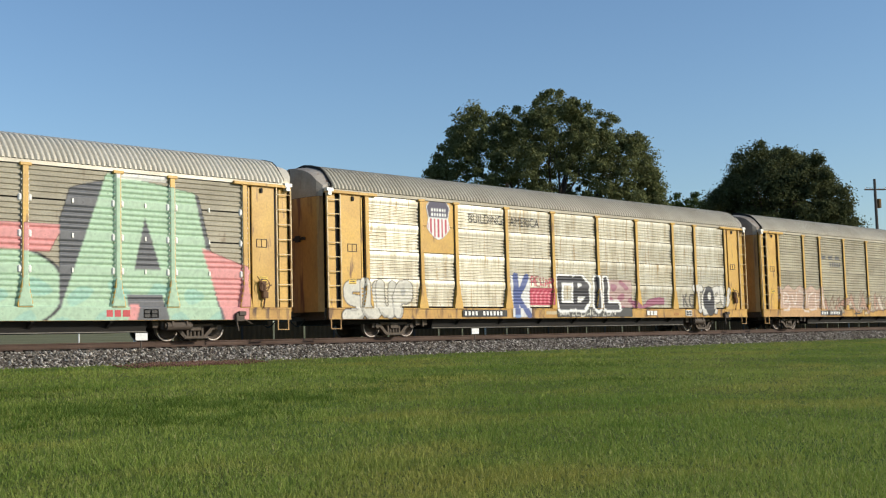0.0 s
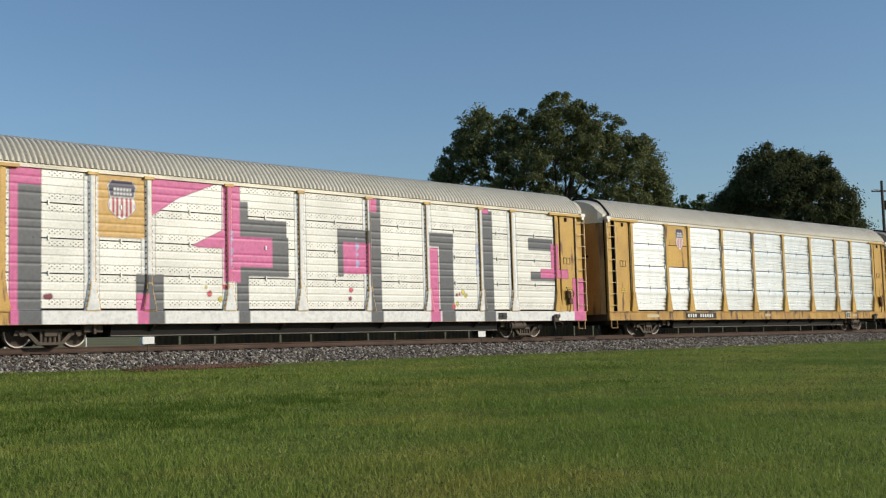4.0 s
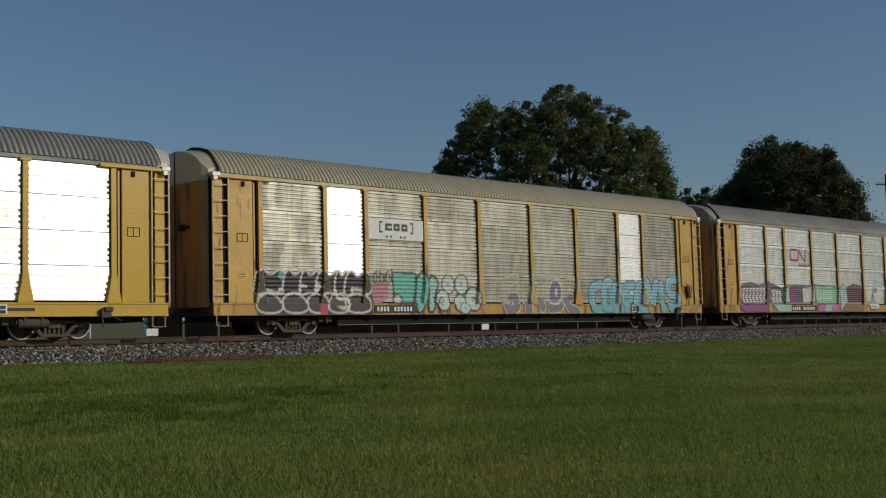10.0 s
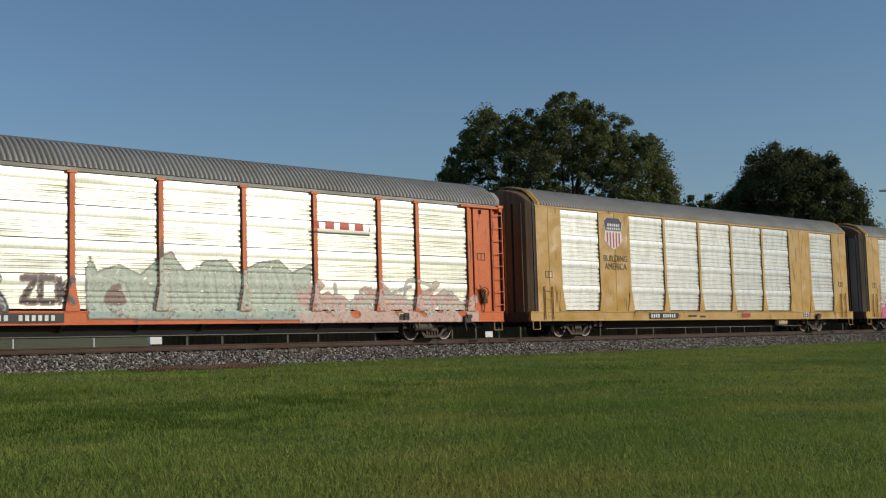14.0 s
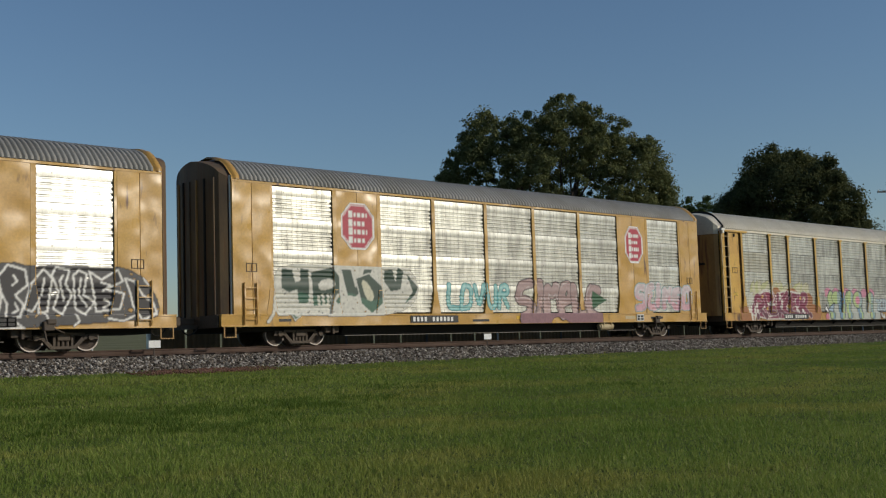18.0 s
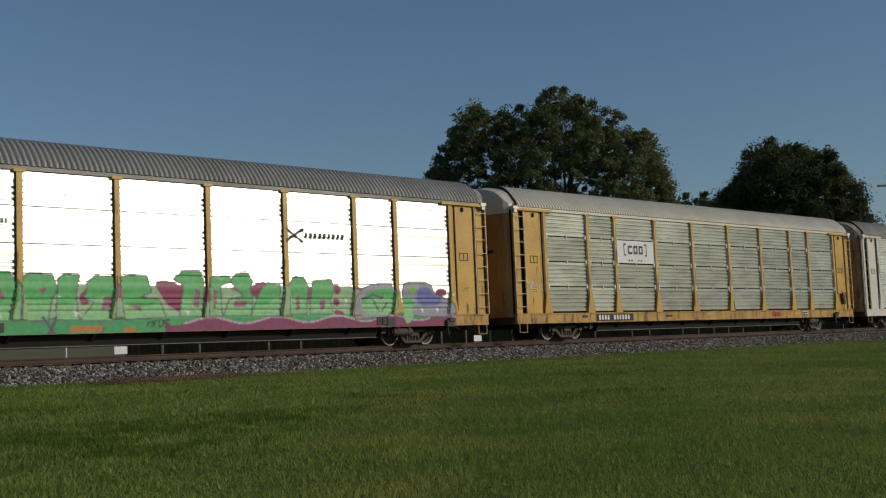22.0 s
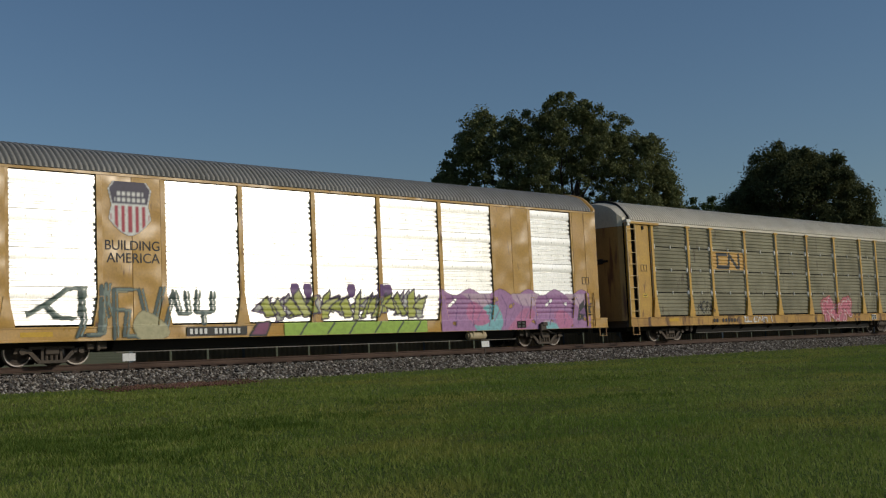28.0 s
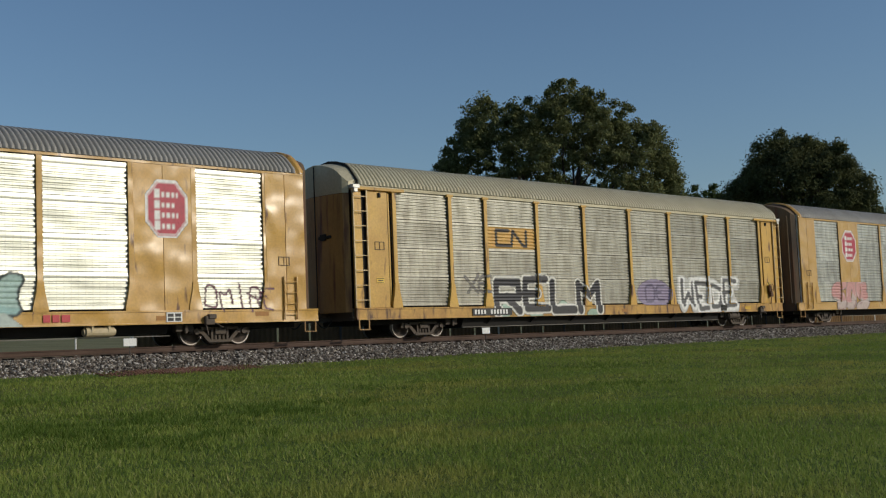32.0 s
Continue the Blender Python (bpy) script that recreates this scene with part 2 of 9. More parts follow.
M_STEEL_WAVE = surface("grey_green_corrugated_steel", (0.44, 0.45, 0.38), 0.42, 0.65, second=(0.26, 0.27, 0.23), coarse=1.1, amount=0.95, vary=0.2, stretch=(0.6, 1, 2.2), rough_vary=0.12, brushed=0.3)
M_STEEL_PALE = surface("pale_galvanised_steel", (0.7, 0.71, 0.64), 0.43, 0.76, second=(0.52, 0.53, 0.47), coarse=1.1, amount=0.9, vary=0.08, stretch=(0.6, 1, 2.2), rough_vary=0.12, lines=0.2, brushed=0.3)
M_RUSTY = surface("rust_brown_gear", (0.15, 0.075, 0.035), 0.8, second=(0.07, 0.04, 0.025), amount=0.9)
M_STEEL_GREY = surface("dulled_galvanised_steel", (0.43, 0.42, 0.36), 0.47, 0.55, second=(0.29, 0.28, 0.23), coarse=1.3, amount=0.95, vary=0.16, lines=0.35, stretch=(2.2, 1, 0.6), dots=0.5, brushed=0.35)
M_STEEL_DULL = surface("weathered_tan_steel", (0.37, 0.34, 0.26), 0.7, 0.15, second=(0.33, 0.3, 0.23), coarse=0.9, amount=0.8, rust=(0.25, 0.21, 0.15), rust_amount=0.15, vary=0.08, lines=0.0)
M_STEEL_GRID = surface("weathered_tan_perforated_steel", (0.37, 0.34, 0.25), 0.7, 0.15, second=(0.28, 0.25, 0.18), coarse=0.9, amount=0.8, vary=0.08, lines=0.75)
M_STEEL_BROWN = surface("weathered_brown_steel", (0.29, 0.26, 0.195), 0.65, 0.2, second=(0.22, 0.19, 0.14), coarse=0.8, amount=0.9, rust=(0.17, 0.13, 0.09), rust_amount=0.15, vary=0.1)
M_STEEL_OLIVE = surface("dark_olive_weathered_steel", (0.27, 0.255, 0.17), 0.75, 0.1, second=(0.19, 0.18, 0.12), coarse=0.9, amount=0.9, vary=0.1, rust=(0.12, 0.1, 0.07), rust_amount=0.12)
M_WHITE = surface("white_painted_perforated_steel", (0.74, 0.73, 0.67), 0.5, 0.1, second=(0.62, 0.61, 0.55), amount=0.5, vary=0.05, holes=0.75)
M_ROOF = surface("galvanised_roof_sheet", (0.3, 0.29, 0.265), 0.65, 0.25, second=(0.23, 0.22, 0.195), coarse=0.7, amount=0.8)
M_ROOF_WARM = surface("dusty_galvanised_roof_sheet", (0.4, 0.365, 0.285), 0.62, 0.2, second=(0.31, 0.28, 0.215), coarse=0.7, amount=0.8)
M_END_TOP = surface("grimy_roof_end", (0.32, 0.29, 0.25), 0.7, second=(0.18, 0.15, 0.12), amount=0.9, rust=RUST, rust_amount=0.25)
M_ROOF_CREAM = surface("pale_weathered_roof_sheet", (0.6, 0.56, 0.46), 0.55, 0.2, second=(0.5, 0.46, 0.37), coarse=0.7, amount=0.7)
M_ROOF_TAN = surface("buff_weathered_roof_sheet", (0.46, 0.42, 0.29), 0.6, 0.2, second=(0.38, 0.34, 0.23), coarse=0.7, amount=0.7)
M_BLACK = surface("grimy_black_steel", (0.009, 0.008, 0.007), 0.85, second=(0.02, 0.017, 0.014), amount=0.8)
M_GRIME = surface("grimy_brown_steel", (0.06, 0.045, 0.034), 0.75, second=(0.11, 0.085, 0.062), amount=0.8)
M_WHEEL = surface("oily_wheel_steel", (0.06, 0.045, 0.036), 0.6, 0.2, second=(0.1, 0.075, 0.06), amount=0.7)
M_RIM = surface("polished_wheel_rim", (0.4, 0.36, 0.33), 0.42, 0.6, second=(0.26, 0.22, 0.2), amount=0.6)
M_LADDER = surface("pale_worn_ladder_steel", (0.6, 0.48, 0.28), 0.5, 0.1, second=(0.45, 0.31, 0.13), coarse=3, amount=0.8)
M_GALV = surface("pale_galvanised_fitting", (0.7, 0.69, 0.64), 0.45, 0.3, second=(0.55, 0.53, 0.48), coarse=3, amount=0.6)
M_PLATE = surface("black_paint", (0.02, 0.02, 0.02), 0.5, amount=0.2)
M_MARK = surface("white_lettering_paint", (0.75, 0.75, 0.72), 0.5, amount=0.2)
M_RED = surface("red_paint", (0.5, 0.04, 0.05), 0.45, amount=0.3)
M_GRASS_SOIL = surface("turf_soil", (0.082, 0.12, 0.023), 0.95, second=(0.11, 0.118, 0.032), coarse=0.35, fine=30, amount=0.9, grain=0.35, bump=0.03, shine=0.1)
M_BALLAST_BED = surface("ballast_bed", (0.085, 0.062, 0.048), 0.95, second=(0.055, 0.042, 0.034), coarse=6, fine=26, amount=0.9, grain=0.4, bump=0.05)
M_RAIL = surface("rusty_rail_steel", (0.075, 0.042, 0.028), 0.75, 0.1, second=(0.05, 0.03, 0.022))
M_SLEEPER = surface("weathered_brown_timber", (0.07, 0.046, 0.034), 0.85, second=(0.045, 0.032, 0.025), stretch=(1, 6, 1))

# ---- mesh helpers ----
def part(name, mesh, material, parent=None, label="", m=None):
    """One mesh object under a thing. A shared mesh keeps its material on the object."""
    if isinstance(mesh, bmesh.types.BMesh):
        data = bpy.data.meshes.new(name)
        mesh.to_mesh(data)
        mesh.free()
        data.materials.append(material)
        ob = new(name, data)
    else:
        ob = new(name, mesh)
        if not mesh.materials:
            mesh.materials.append(material)
        ob.material_slots[0].link = "OBJECT"
        ob.material_slots[0].material = material
    ob.parent = parent
    if m is not None:
        ob.matrix_basis = m
    if label:
        tagged(ob, label)
    return ob


CACHE = {}


def shared(key, build):
    if key not in CACHE:
        bm = build()
        data = bpy.data.meshes.new(str(key[0]))
        bm.to_mesh(data)
        bm.free()
        CACHE[key] = data
    return CACHE[key]


def box(bm, x0, x1, y0, y1, z0, z1, bevel=0.0):
    r = bmesh.ops.create_cube(bm, size=1, matrix=Matrix.Translation(((x0 + x1) / 2, (y0 + y1) / 2, (z0 + z1) / 2)) @ Matrix.Diagonal((x1 - x0, y1 - y0, z1 - z0, 1)))
    if bevel:
        edges = {e for v in r["verts"] for e in v.link_edges}
        bmesh.ops.bevel(bm, geom=list(edges), offset=bevel, segments=1, affect="EDGES")
    return bm


def boxes(*rows, bevel=0.0):
    bm = bmesh.new()
    for r in rows:
        box(bm, *r, bevel=bevel)
    return bm


def tube(bm, a, b, radius, segments=8):
    a, b = Vector(a), Vector(b)
    d = b - a
    m = Matrix.Translation((a + b) / 2) @ d.to_track_quat("Z", "Y").to_matrix().to_4x4()
    bmesh.ops.create_cone(bm, cap_ends=True, segments=segments, radius1=radius, radius2=radius, depth=d.length, matrix=m)
    return bm


def prism(bm, outline, y0, y1):
    """An outline in x and z, given counter-clockwise as seen from -y, drawn out from y0 to y1."""
    front = [bm.verts.new((x, y0, z)) for x, z in outline]
    back = [bm.verts.new((x, y1, z)) for x, z in outline]
    n = len(outline)
    bm.faces.new(front)
    bm.faces.new(back[::-1])
    for i in range(n):
        bm.faces.new((front[i], back[i], back[(i + 1) % n], front[(i + 1) % n]))
    bmesh.ops.recalc_face_normals(bm, faces=bm.faces)
    return bm


def from_arrays(name, verts, faces):
    """A mesh from numpy arrays of vertices and of faces with one corner count."""
    data = bpy.data.meshes.new(name)
    n, k = faces.shape
    data.vertices.add(len(verts))
    data.vertices.foreach_set("co", verts.astype(np.float32).ravel())
    data.loops.add(n * k)
    data.loops.foreach_set("vertex_index", faces.astype(np.int32).ravel())
    data.polygons.add(n)
    data.polygons.foreach_set("loop_start", np.arange(0, n * k, k, dtype=np.int32))
    data.polygons.foreach_set("loop_total", np.full(n, k, dtype=np.int32))
    data.update(calc_edges=True)
    return data

# ---- the large structure ----
TRACK_Y, RAIL_Z = 30.98, 1.95      # the cars' near side and the rail head
EDGE_Y = 28.25                     # where turf meets ballast


def ground_height(x, y):
    """Field that climbs gently to the track bed, level beyond it."""
    x, y = np.asarray(x, float), np.asarray(y, float)
    near = 0.0445 * np.clip(y, 0, 27.75) + 0.12 * np.clip((y - 26.6) / 1.7, 0, 1) ** 2
    wave = 0.03 * np.sin(x * 0.35 + 1.0) * np.sin(y * 0.42) + 0.015 * np.sin(x * 1.1 + y * 0.7)
    fade = np.clip((EDGE_Y - y) / 4, 0, 1)
    rise = 0.03 * np.clip(y - 52, 0, 300)
    return near + wave * fade + rise


def grid_mesh(name, xs, ys, height):
    X, Y = np.meshgrid(xs, ys)
    v = np.stack([X, Y, height(X, Y)], -1).reshape(-1, 3)
    nx, ny = len(xs), len(ys)
    i = np.arange(nx * (ny - 1)).reshape(ny - 1, nx)[:, :-1].ravel()
    return from_arrays(name, v, np.stack([i, i + 1, i + nx + 1, i + nx], 1))


xs = np.concatenate([np.linspace(-2500, -60, 14), np.arange(-50, 140, 1.0), np.linspace(145, 2500, 16)])
ys = np.concatenate([np.linspace(-2500, -30, 10), np.arange(-20, 30, 1.0), np.linspace(30, 60, 10), np.linspace(75, 2500, 16)])
ground = part("ground", grid_mesh("ground", xs, ys, ground_height), M_GRASS_SOIL)
tagged(ground, "short green mown grass field rising gently to the track", "ground", kind="structure")

# ballast bed with its shoulder
BED = [(-3.6, 1.12), (-3.2, 1.25), (-2.6, 1.4), (-1.7, 1.6), (-1.2, 1.67), (0.0, 1.7), (1.55, 1.71), (3.1, 1.7), (4.4, 1.66), (5.6, 1.4), (6.4, 1.1)]
bm = bmesh.new()
prev = None
for x in np.concatenate([np.linspace(-900, -50, 8), np.arange(-45, 160, 2.5), np.linspace(165, 1500, 12)]):
    row = [bm.verts.new((x, TRACK_Y + y, z + 0.02 * math.sin(x * 0.7 + y * 3))) for y, z in BED]
    if prev:
        for a in range(len(BED) - 1):
            bm.faces.new((prev[a], row[a], row[a + 1], prev[a + 1]))
    prev = row
bed = part("track_bed", bm, M_BALLAST_BED)
tagged(bed, "grey crushed stone ballast bed under the railway track", "ballast", kind="structure")

# rails and sleepers
RAIL = [(-0.07, 0), (0.07, 0), (0.07, 0.015), (0.012, 0.035), (0.012, 0.125), (0.036, 0.135), (0.036, 0.165), (0.026, 0.172), (-0.026, 0.172), (-0.036, 0.165), (-0.036, 0.135), (-0.012, 0.125), (-0.012, 0.035), (-0.07, 0.015)]


def rail_mesh():
    bm = bmesh.new()
    a = [bm.verts.new((-900, y, z)) for y, z in RAIL]
    b = [bm.verts.new((1500, y, z)) for y, z in RAIL]
    for i in range(len(RAIL)):
        j = (i + 1) % len(RAIL)
        bm.faces.new((a[i], b[i], b[j], a[j]))
    bmesh.ops.recalc_face_normals(bm, faces=bm.faces)
    return bm


track = tagged(new("railway_track"), "rust-brown steel rails on dark timber sleepers in ballast", "track", kind="structure")
track.location = (0, TRACK_Y, RAIL_Z - 0.172)
for y in (0.83, 2.265):
    part("rail", shared(("rail",), rail_mesh), M_RAIL, track, m=pose(0, y, 0))
for i in range(230):
    part("sleeper", shared(("sleeper",), lambda: boxes((-0.115, 0.115, 0.25, 2.85, -0.17, -0.005), bevel=0.015)), M_SLEEPER, track,
         m=pose(4 + i * 0.55, random.uniform(-0.03, 0.03), random.uniform(-0.012, 0.004), 0, 0, random.uniform(-0.8, 0.8)))

# ---- railway cars ----
M_STENCIL = surface("faded_orange_stencil", (0.38, 0.17, 0.03), 0.6, second=(0.3, 0.14, 0.04), amount=0.8)
M_STENCIL_YELLOW = surface("bright_yellow_notice", (0.75, 0.5, 0.06), 0.5, amount=0.4)
M_STENCIL_PALE = surface("pale_stencil_patch", (0.55, 0.47, 0.3), 0.6, second=(0.4, 0.3, 0.16), amount=0.8)
M_FLANGE = surface("sun_toned_flange", (0.2, 0.185, 0.16), 0.8, second=(0.13, 0.12, 0.1), amount=0.8)
M_SLATE_SHEET = surface("slate_grey_sheet", (0.26, 0.26, 0.27), 0.5, second=(0.18, 0.175, 0.17), stretch=(3, 3, 0.4), amount=0.9)
M_CURTAIN = surface("olive_door_curtain", (0.3, 0.29, 0.19), 0.6, second=(0.2, 0.19, 0.13), stretch=(3, 3, 0.4), amount=0.9)
PITCH, LENGTH, WIDTH = 28.6, 27.2, 3.1
ROWS = (1.08, 2.09, 3.09, 4.10, 5.06)
POSTS_LADDER = (1.9, 4.57, 6.4, 9.25, 12.1, 15.1, 17.95, 20.8, 22.63, 25.3)
POSTS_FLUSH = (2.05, 4.72, 6.72, 9.4, 12.2, 14.98, 17.85, 20.55, 22.6, 25.15)
EAVE, HAUNCH, PEAK = 5.16, 5.93, 6.12


GROOVE = ((-0.042, 0.0), (-0.014, 1.0), (0.014, 1.0), (0.042, 0.0))


def groove_heights(height, ribs, blank):
    """Heights of the grooves in a sheet; the blank share at its top stays plain."""
    return [height * i / ribs for i in range(1, ribs) if i / ribs < 1 - blank]


def ribbed_panel(width, height, ribs, blank=0.0, depth=0.038):
    """A pressed steel sheet with horizontal grooves, a swelling plain band and turned-back edges, face towards -y."""
    bm = bmesh.new()
    levels = [(0, 0.05), (0.004, 0)]
    for z in groove_heights(height, ribs, blank):
        levels += [(z + d, k * depth) for d, k in GROOVE]
    if blank:
        z0, z1 = height * (1 - blank) + 0.01, height - 0.02
        levels += [(z0 + (z1 - z0) * i / 6, -0.012 * math.sin(math.pi * i / 6)) for i in range(7)]
    levels += [(height - 0.004, 0), (height, 0.05)]
    cols = (0, 0.012, width - 0.012, width)
    prev = None
    for z, y in levels:
        row = [bm.verts.new((x, y + (0.05 if k in (0, 3) else 0), z)) for k, x in enumerate(cols)]
        if prev:
            for k in range(3):
                bm.faces.new((prev[k], prev[k + 1], row[k + 1], row[k]))
        prev = row
    return bm


def beam(profile, x0, x1):
    """A profile in y and z, drawn out along the car."""
    bm = bmesh.new()
    a = [bm.verts.new((x0, y, z)) for y, z in profile]
    b = [bm.verts.new((x1, y, z)) for y, z in profile]
    bm.faces.new(a)
    bm.faces.new(b[::-1])
    for i in range(len(profile)):
        j = (i + 1) % len(profile)
        bm.faces.new((a[i], b[i], b[j], a[j]))
    bmesh.ops.recalc_face_normals(bm, faces=bm.faces)
    return bm


def post_mesh(height, foot=True):
    bm = bmesh.new()
    box(bm, -0.085, 0.085, -0.05, 0.06, 0, height, 0.008)
    if foot:
        prism(bm, [(-0.22, 0), (0.22, 0), (0.22, 0.1), (0.12, 0.55), (0.086, 0.85), (-0.086, 0.85), (-0.12, 0.55), (-0.22, 0.1)], -0.075, 0.05)
    return bm


def cap_mesh():
    return boxes((-0.17, 0.17, -0.07, 0.05, 0, 0.09), bevel=0.01)


def roof_section(u, eave, haunch, peak):
    """Height and place across the roof: sloping haunches, a low crown."""
    low = eave + 0.12
    pts = [(-0.02, eave), (0.0, low), (0.2, low + (haunch - low) * 0.38), (0.41, low + (haunch - low) * 0.74), (0.64, haunch), (1.1, peak - 0.06), (1.55, peak)]
    if u > 0.5:
        y, z = roof_section(1 - u, eave, haunch, peak)
        return WIDTH - y, z
    f = u * 2 * (len(pts) - 1)
    i = min(int(f), len(pts) - 2)
    t = f - i
    return pts[i][0] * (1 - t) + pts[i + 1][0] * t, pts[i][1] * (1 - t) + pts[i + 1][1] * t


def roof_mesh(x0, x1, eave, haunch, peak, rib=0.17):
    us = [i / 12 for i in range(13)]
    n = round((x1 - x0) / rib)
    rows = []
    for i in range(n):
        a = x0 + (x1 - x0) * i / n
        w = (x1 - x0) / n
        for dx, up in ((0.0, 0.0), (0.26 * w, 0.0), (0.33 * w, 0.06), (0.93 * w, 0.06)):
            rows.append((a + dx, up))
    rows.append((x1, 0.0))
    verts = []
    for x, up in rows:
        for u in us:
            y, z = roof_section(u, eave, haunch, peak)
            k = min(1.0, abs(u - 0.5) * 3)
            verts.append((x, y - up * k * (1 if u < 0.5 else -1) * 0.8, z + up * (1.1 - 0.6 * k)))
    v = np.array(verts)
    c = len(us)
    i = np.arange(c * (len(rows) - 1)).reshape(-1, c)[:, :-1].ravel()
    return from_arrays("roof", v, np.stack([i, i + c, i + c + 1, i + 1], 1))


def end_mesh(z0, z1, eave, haunch, peak, out, hood=0.0):
    """Half-round end doors between two heights: the sheet swells out along the car in the middle; a hood folds back under the roof's edge."""
    bm = bmesh.new()
    n = 16
    prev = None
    for i in range(n + 1):
        y, z = roof_section(i / n, eave, haunch, peak)
        y = max(0.1, min(WIDTH - 0.1, y)) if 0 < i < n else (0.1 if i == 0 else WIDTH - 0.1)
        x = -out * math.sin(math.pi * min(max((y - 0.1) / (WIDTH - 0.2), 0), 1)) ** 0.4
        top = min(z - (0.12 if hood else 0.0), z1)
        col = [bm.verts.new((x, y, z0)), bm.verts.new((x, y, max(top, z0 + 0.01)))]
        if hood:
            col.append(bm.verts.new((hood, y, z - 0.01)))
        else:
            col.append(bm.verts.new((x + 0.06, y, max(top, z0 + 0.01))))
        if prev:
            for k in range(2):
                bm.faces.new((prev[k], prev[k + 1], col[k + 1], col[k]))
        prev = col
    return bm


def roof_lip_mesh(eave, haunch, peak):
    """A narrow strip round the end of the roof sheets."""
    bm = bmesh.new()
    prev = None
    for i in range(13):
        y, z = roof_section(i / 12, eave, haunch, peak)
        row = [bm.verts.new((x, y, z + up)) for x, up in ((0, -0.04), (0, 0.075), (0.04, 0.075))]
        if prev:
            for k in range(2):
                bm.faces.new((prev[k], prev[k + 1], row[k + 1], row[k]))
        prev = row
    return bm


def wheel_mesh(r=0.4):
    """A wheelset lying across the track: two flanged treads, dished plates and the axle."""
    bm = bmesh.new()
    for side in (-1, 1):
        prof = [(0.0, 0.09), (0.09, 0.11), (0.13, 0.1), (0.3, 0.06), (0.362, 0.1), (r, 0.1), (r, -0.02), (r + 0.025, -0.04), (r + 0.02, -0.06), (0.33, -0.06), (0.29, 0.0), (0.1, -0.02), (0.0, -0.02)]
        rings = []
        for k in range(24):
            a = 2 * math.pi * k / 24
            rings.append([bm.verts.new((q * math.cos(a), side * (0.72 + y), q * math.sin(a))) for q, y in prof])
        for k in range(24):
            p, q = rings[k], rings[(k + 1) % 24]
            for i in range(len(prof) - 1):
                f = bm.faces.new((p[i], p[i + 1], q[i + 1], q[i]))
                f.material_index = 1 if i in (4, 5) else 0
    tube(bm, (0, -0.95, 0), (0, 0.95, 0), 0.075, 10)
    bmesh.ops.remove_doubles(bm, verts=bm.verts, dist=1e-5)
    bmesh.ops.recalc_face_normals(bm, faces=bm.faces)
    return bm


def side_frame_mesh():
    """Cast truss side frame of a bogie, with pedestal ends, springs and a windowed middle."""
    bm = bmesh.new()
    prism(bm, [(-1.08, 0.34), (-0.62, 0.34), (-0.62, 0.46), (-1.02, 0.5)], -0.06, 0.08)
    prism(bm, [(0.62, 0.34), (1.08, 0.34), (1.02, 0.5), (0.62, 0.46)], -0.06, 0.08)
    box(bm, -0.66, 0.66, -0.05, 0.08, 0.44, 0.53, 0.01)
    box(bm, -0.4, 0.4, -0.06, 0.1, 0.06, 0.15, 0.01)
    for s in (-1, 1):
        prism(bm, [(s * 0.38, 0.06), (s * 0.72, 0.4), (s * 0.6, 0.44), (s * 0.28, 0.12)] if s > 0 else [(-0.38, 0.06), (-0.28, 0.12), (-0.6, 0.44), (-0.72, 0.4)], -0.05, 0.08)
        box(bm, s * 0.27 - 0.04, s * 0.27 + 0.04, -0.05, 0.08, 0.12, 0.46, 0.008)
    for x in (-0.14, 0.0, 0.14):
        tube(bm, (x, 0.02, 0.14), (x, 0.02, 0.4), 0.058, 10)
    box(bm, -0.2, 0.2, -0.03, 0.1, 0.36, 0.46, 0.01)
    for s in (-1, 1):
        tube(bm, (s * 0.84, -0.11, 0.4), (s * 0.84, 0.02, 0.4), 0.095, 12)
    return bm


def ladder_mesh(width, z0, z1, rungs):
    bm = bmesh.new()
    box(bm, -0.02, 0.02, -0.03, 0.02, z0, z1)
    box(bm, width - 0.02, width + 0.02, -0.03, 0.02, z0, z1)
    for i in range(rungs):
        z = z0 + (z1 - z0) * (i + 0.5) / rungs
        box(bm, 0, width, -0.05, -0.025, z - 0.012, z + 0.012)
    return bm


def stirrup_mesh():
    return boxes((-0.02, 0.02, -0.04, 0.0, -0.34, 0.02), (0.4, 0.44, -0.04, 0.0, -0.34, 0.02), (-0.02, 0.44, -0.06, 0.02, -0.37, -0.34))


def coupler_mesh():
    bm = boxes((-0.62, 0.5, -0.1, 0.1, -0.1, 0.1), bevel=0.02)
    box(bm, -0.86, -0.55, -0.17, 0.13, -0.16, 0.16, 0.04)
    return bm


def pipe(bm, path, radius, sides=7):
    """One round pipe that follows a path."""
    rings = []
    for i, c in enumerate(path):
        d = (path[min(i + 1, len(path) - 1)] - path[max(i - 1, 0)]).normalized()
        u = d.cross(Vector((0, 1, 0.01))).normalized()
        w = d.cross(u)
        rings.append([bm.verts.new(c + (u * math.cos(2 * math.pi * k / sides) + w * math.sin(2 * math.pi * k / sides)) * radius) for k in range(sides)])
    for p, q in zip(rings, rings[1:]):
        for k in range(sides):
            bm.faces.new((p[k], p[(k + 1) % sides], q[(k + 1) % sides], q[k]))
    bm.faces.new(rings[0])
    bm.faces.new(rings[-1])
    bmesh.ops.recalc_face_normals(bm, faces=bm.faces)
    return bm


def hose_mesh():
    return pipe(bmesh.new(), [Vector((-0.02 - 0.68 * i / 8, -0.3, -0.06 - 0.3 * math.sin(math.pi * i / 8 * 0.9))) for i in range(9)], 0.022)


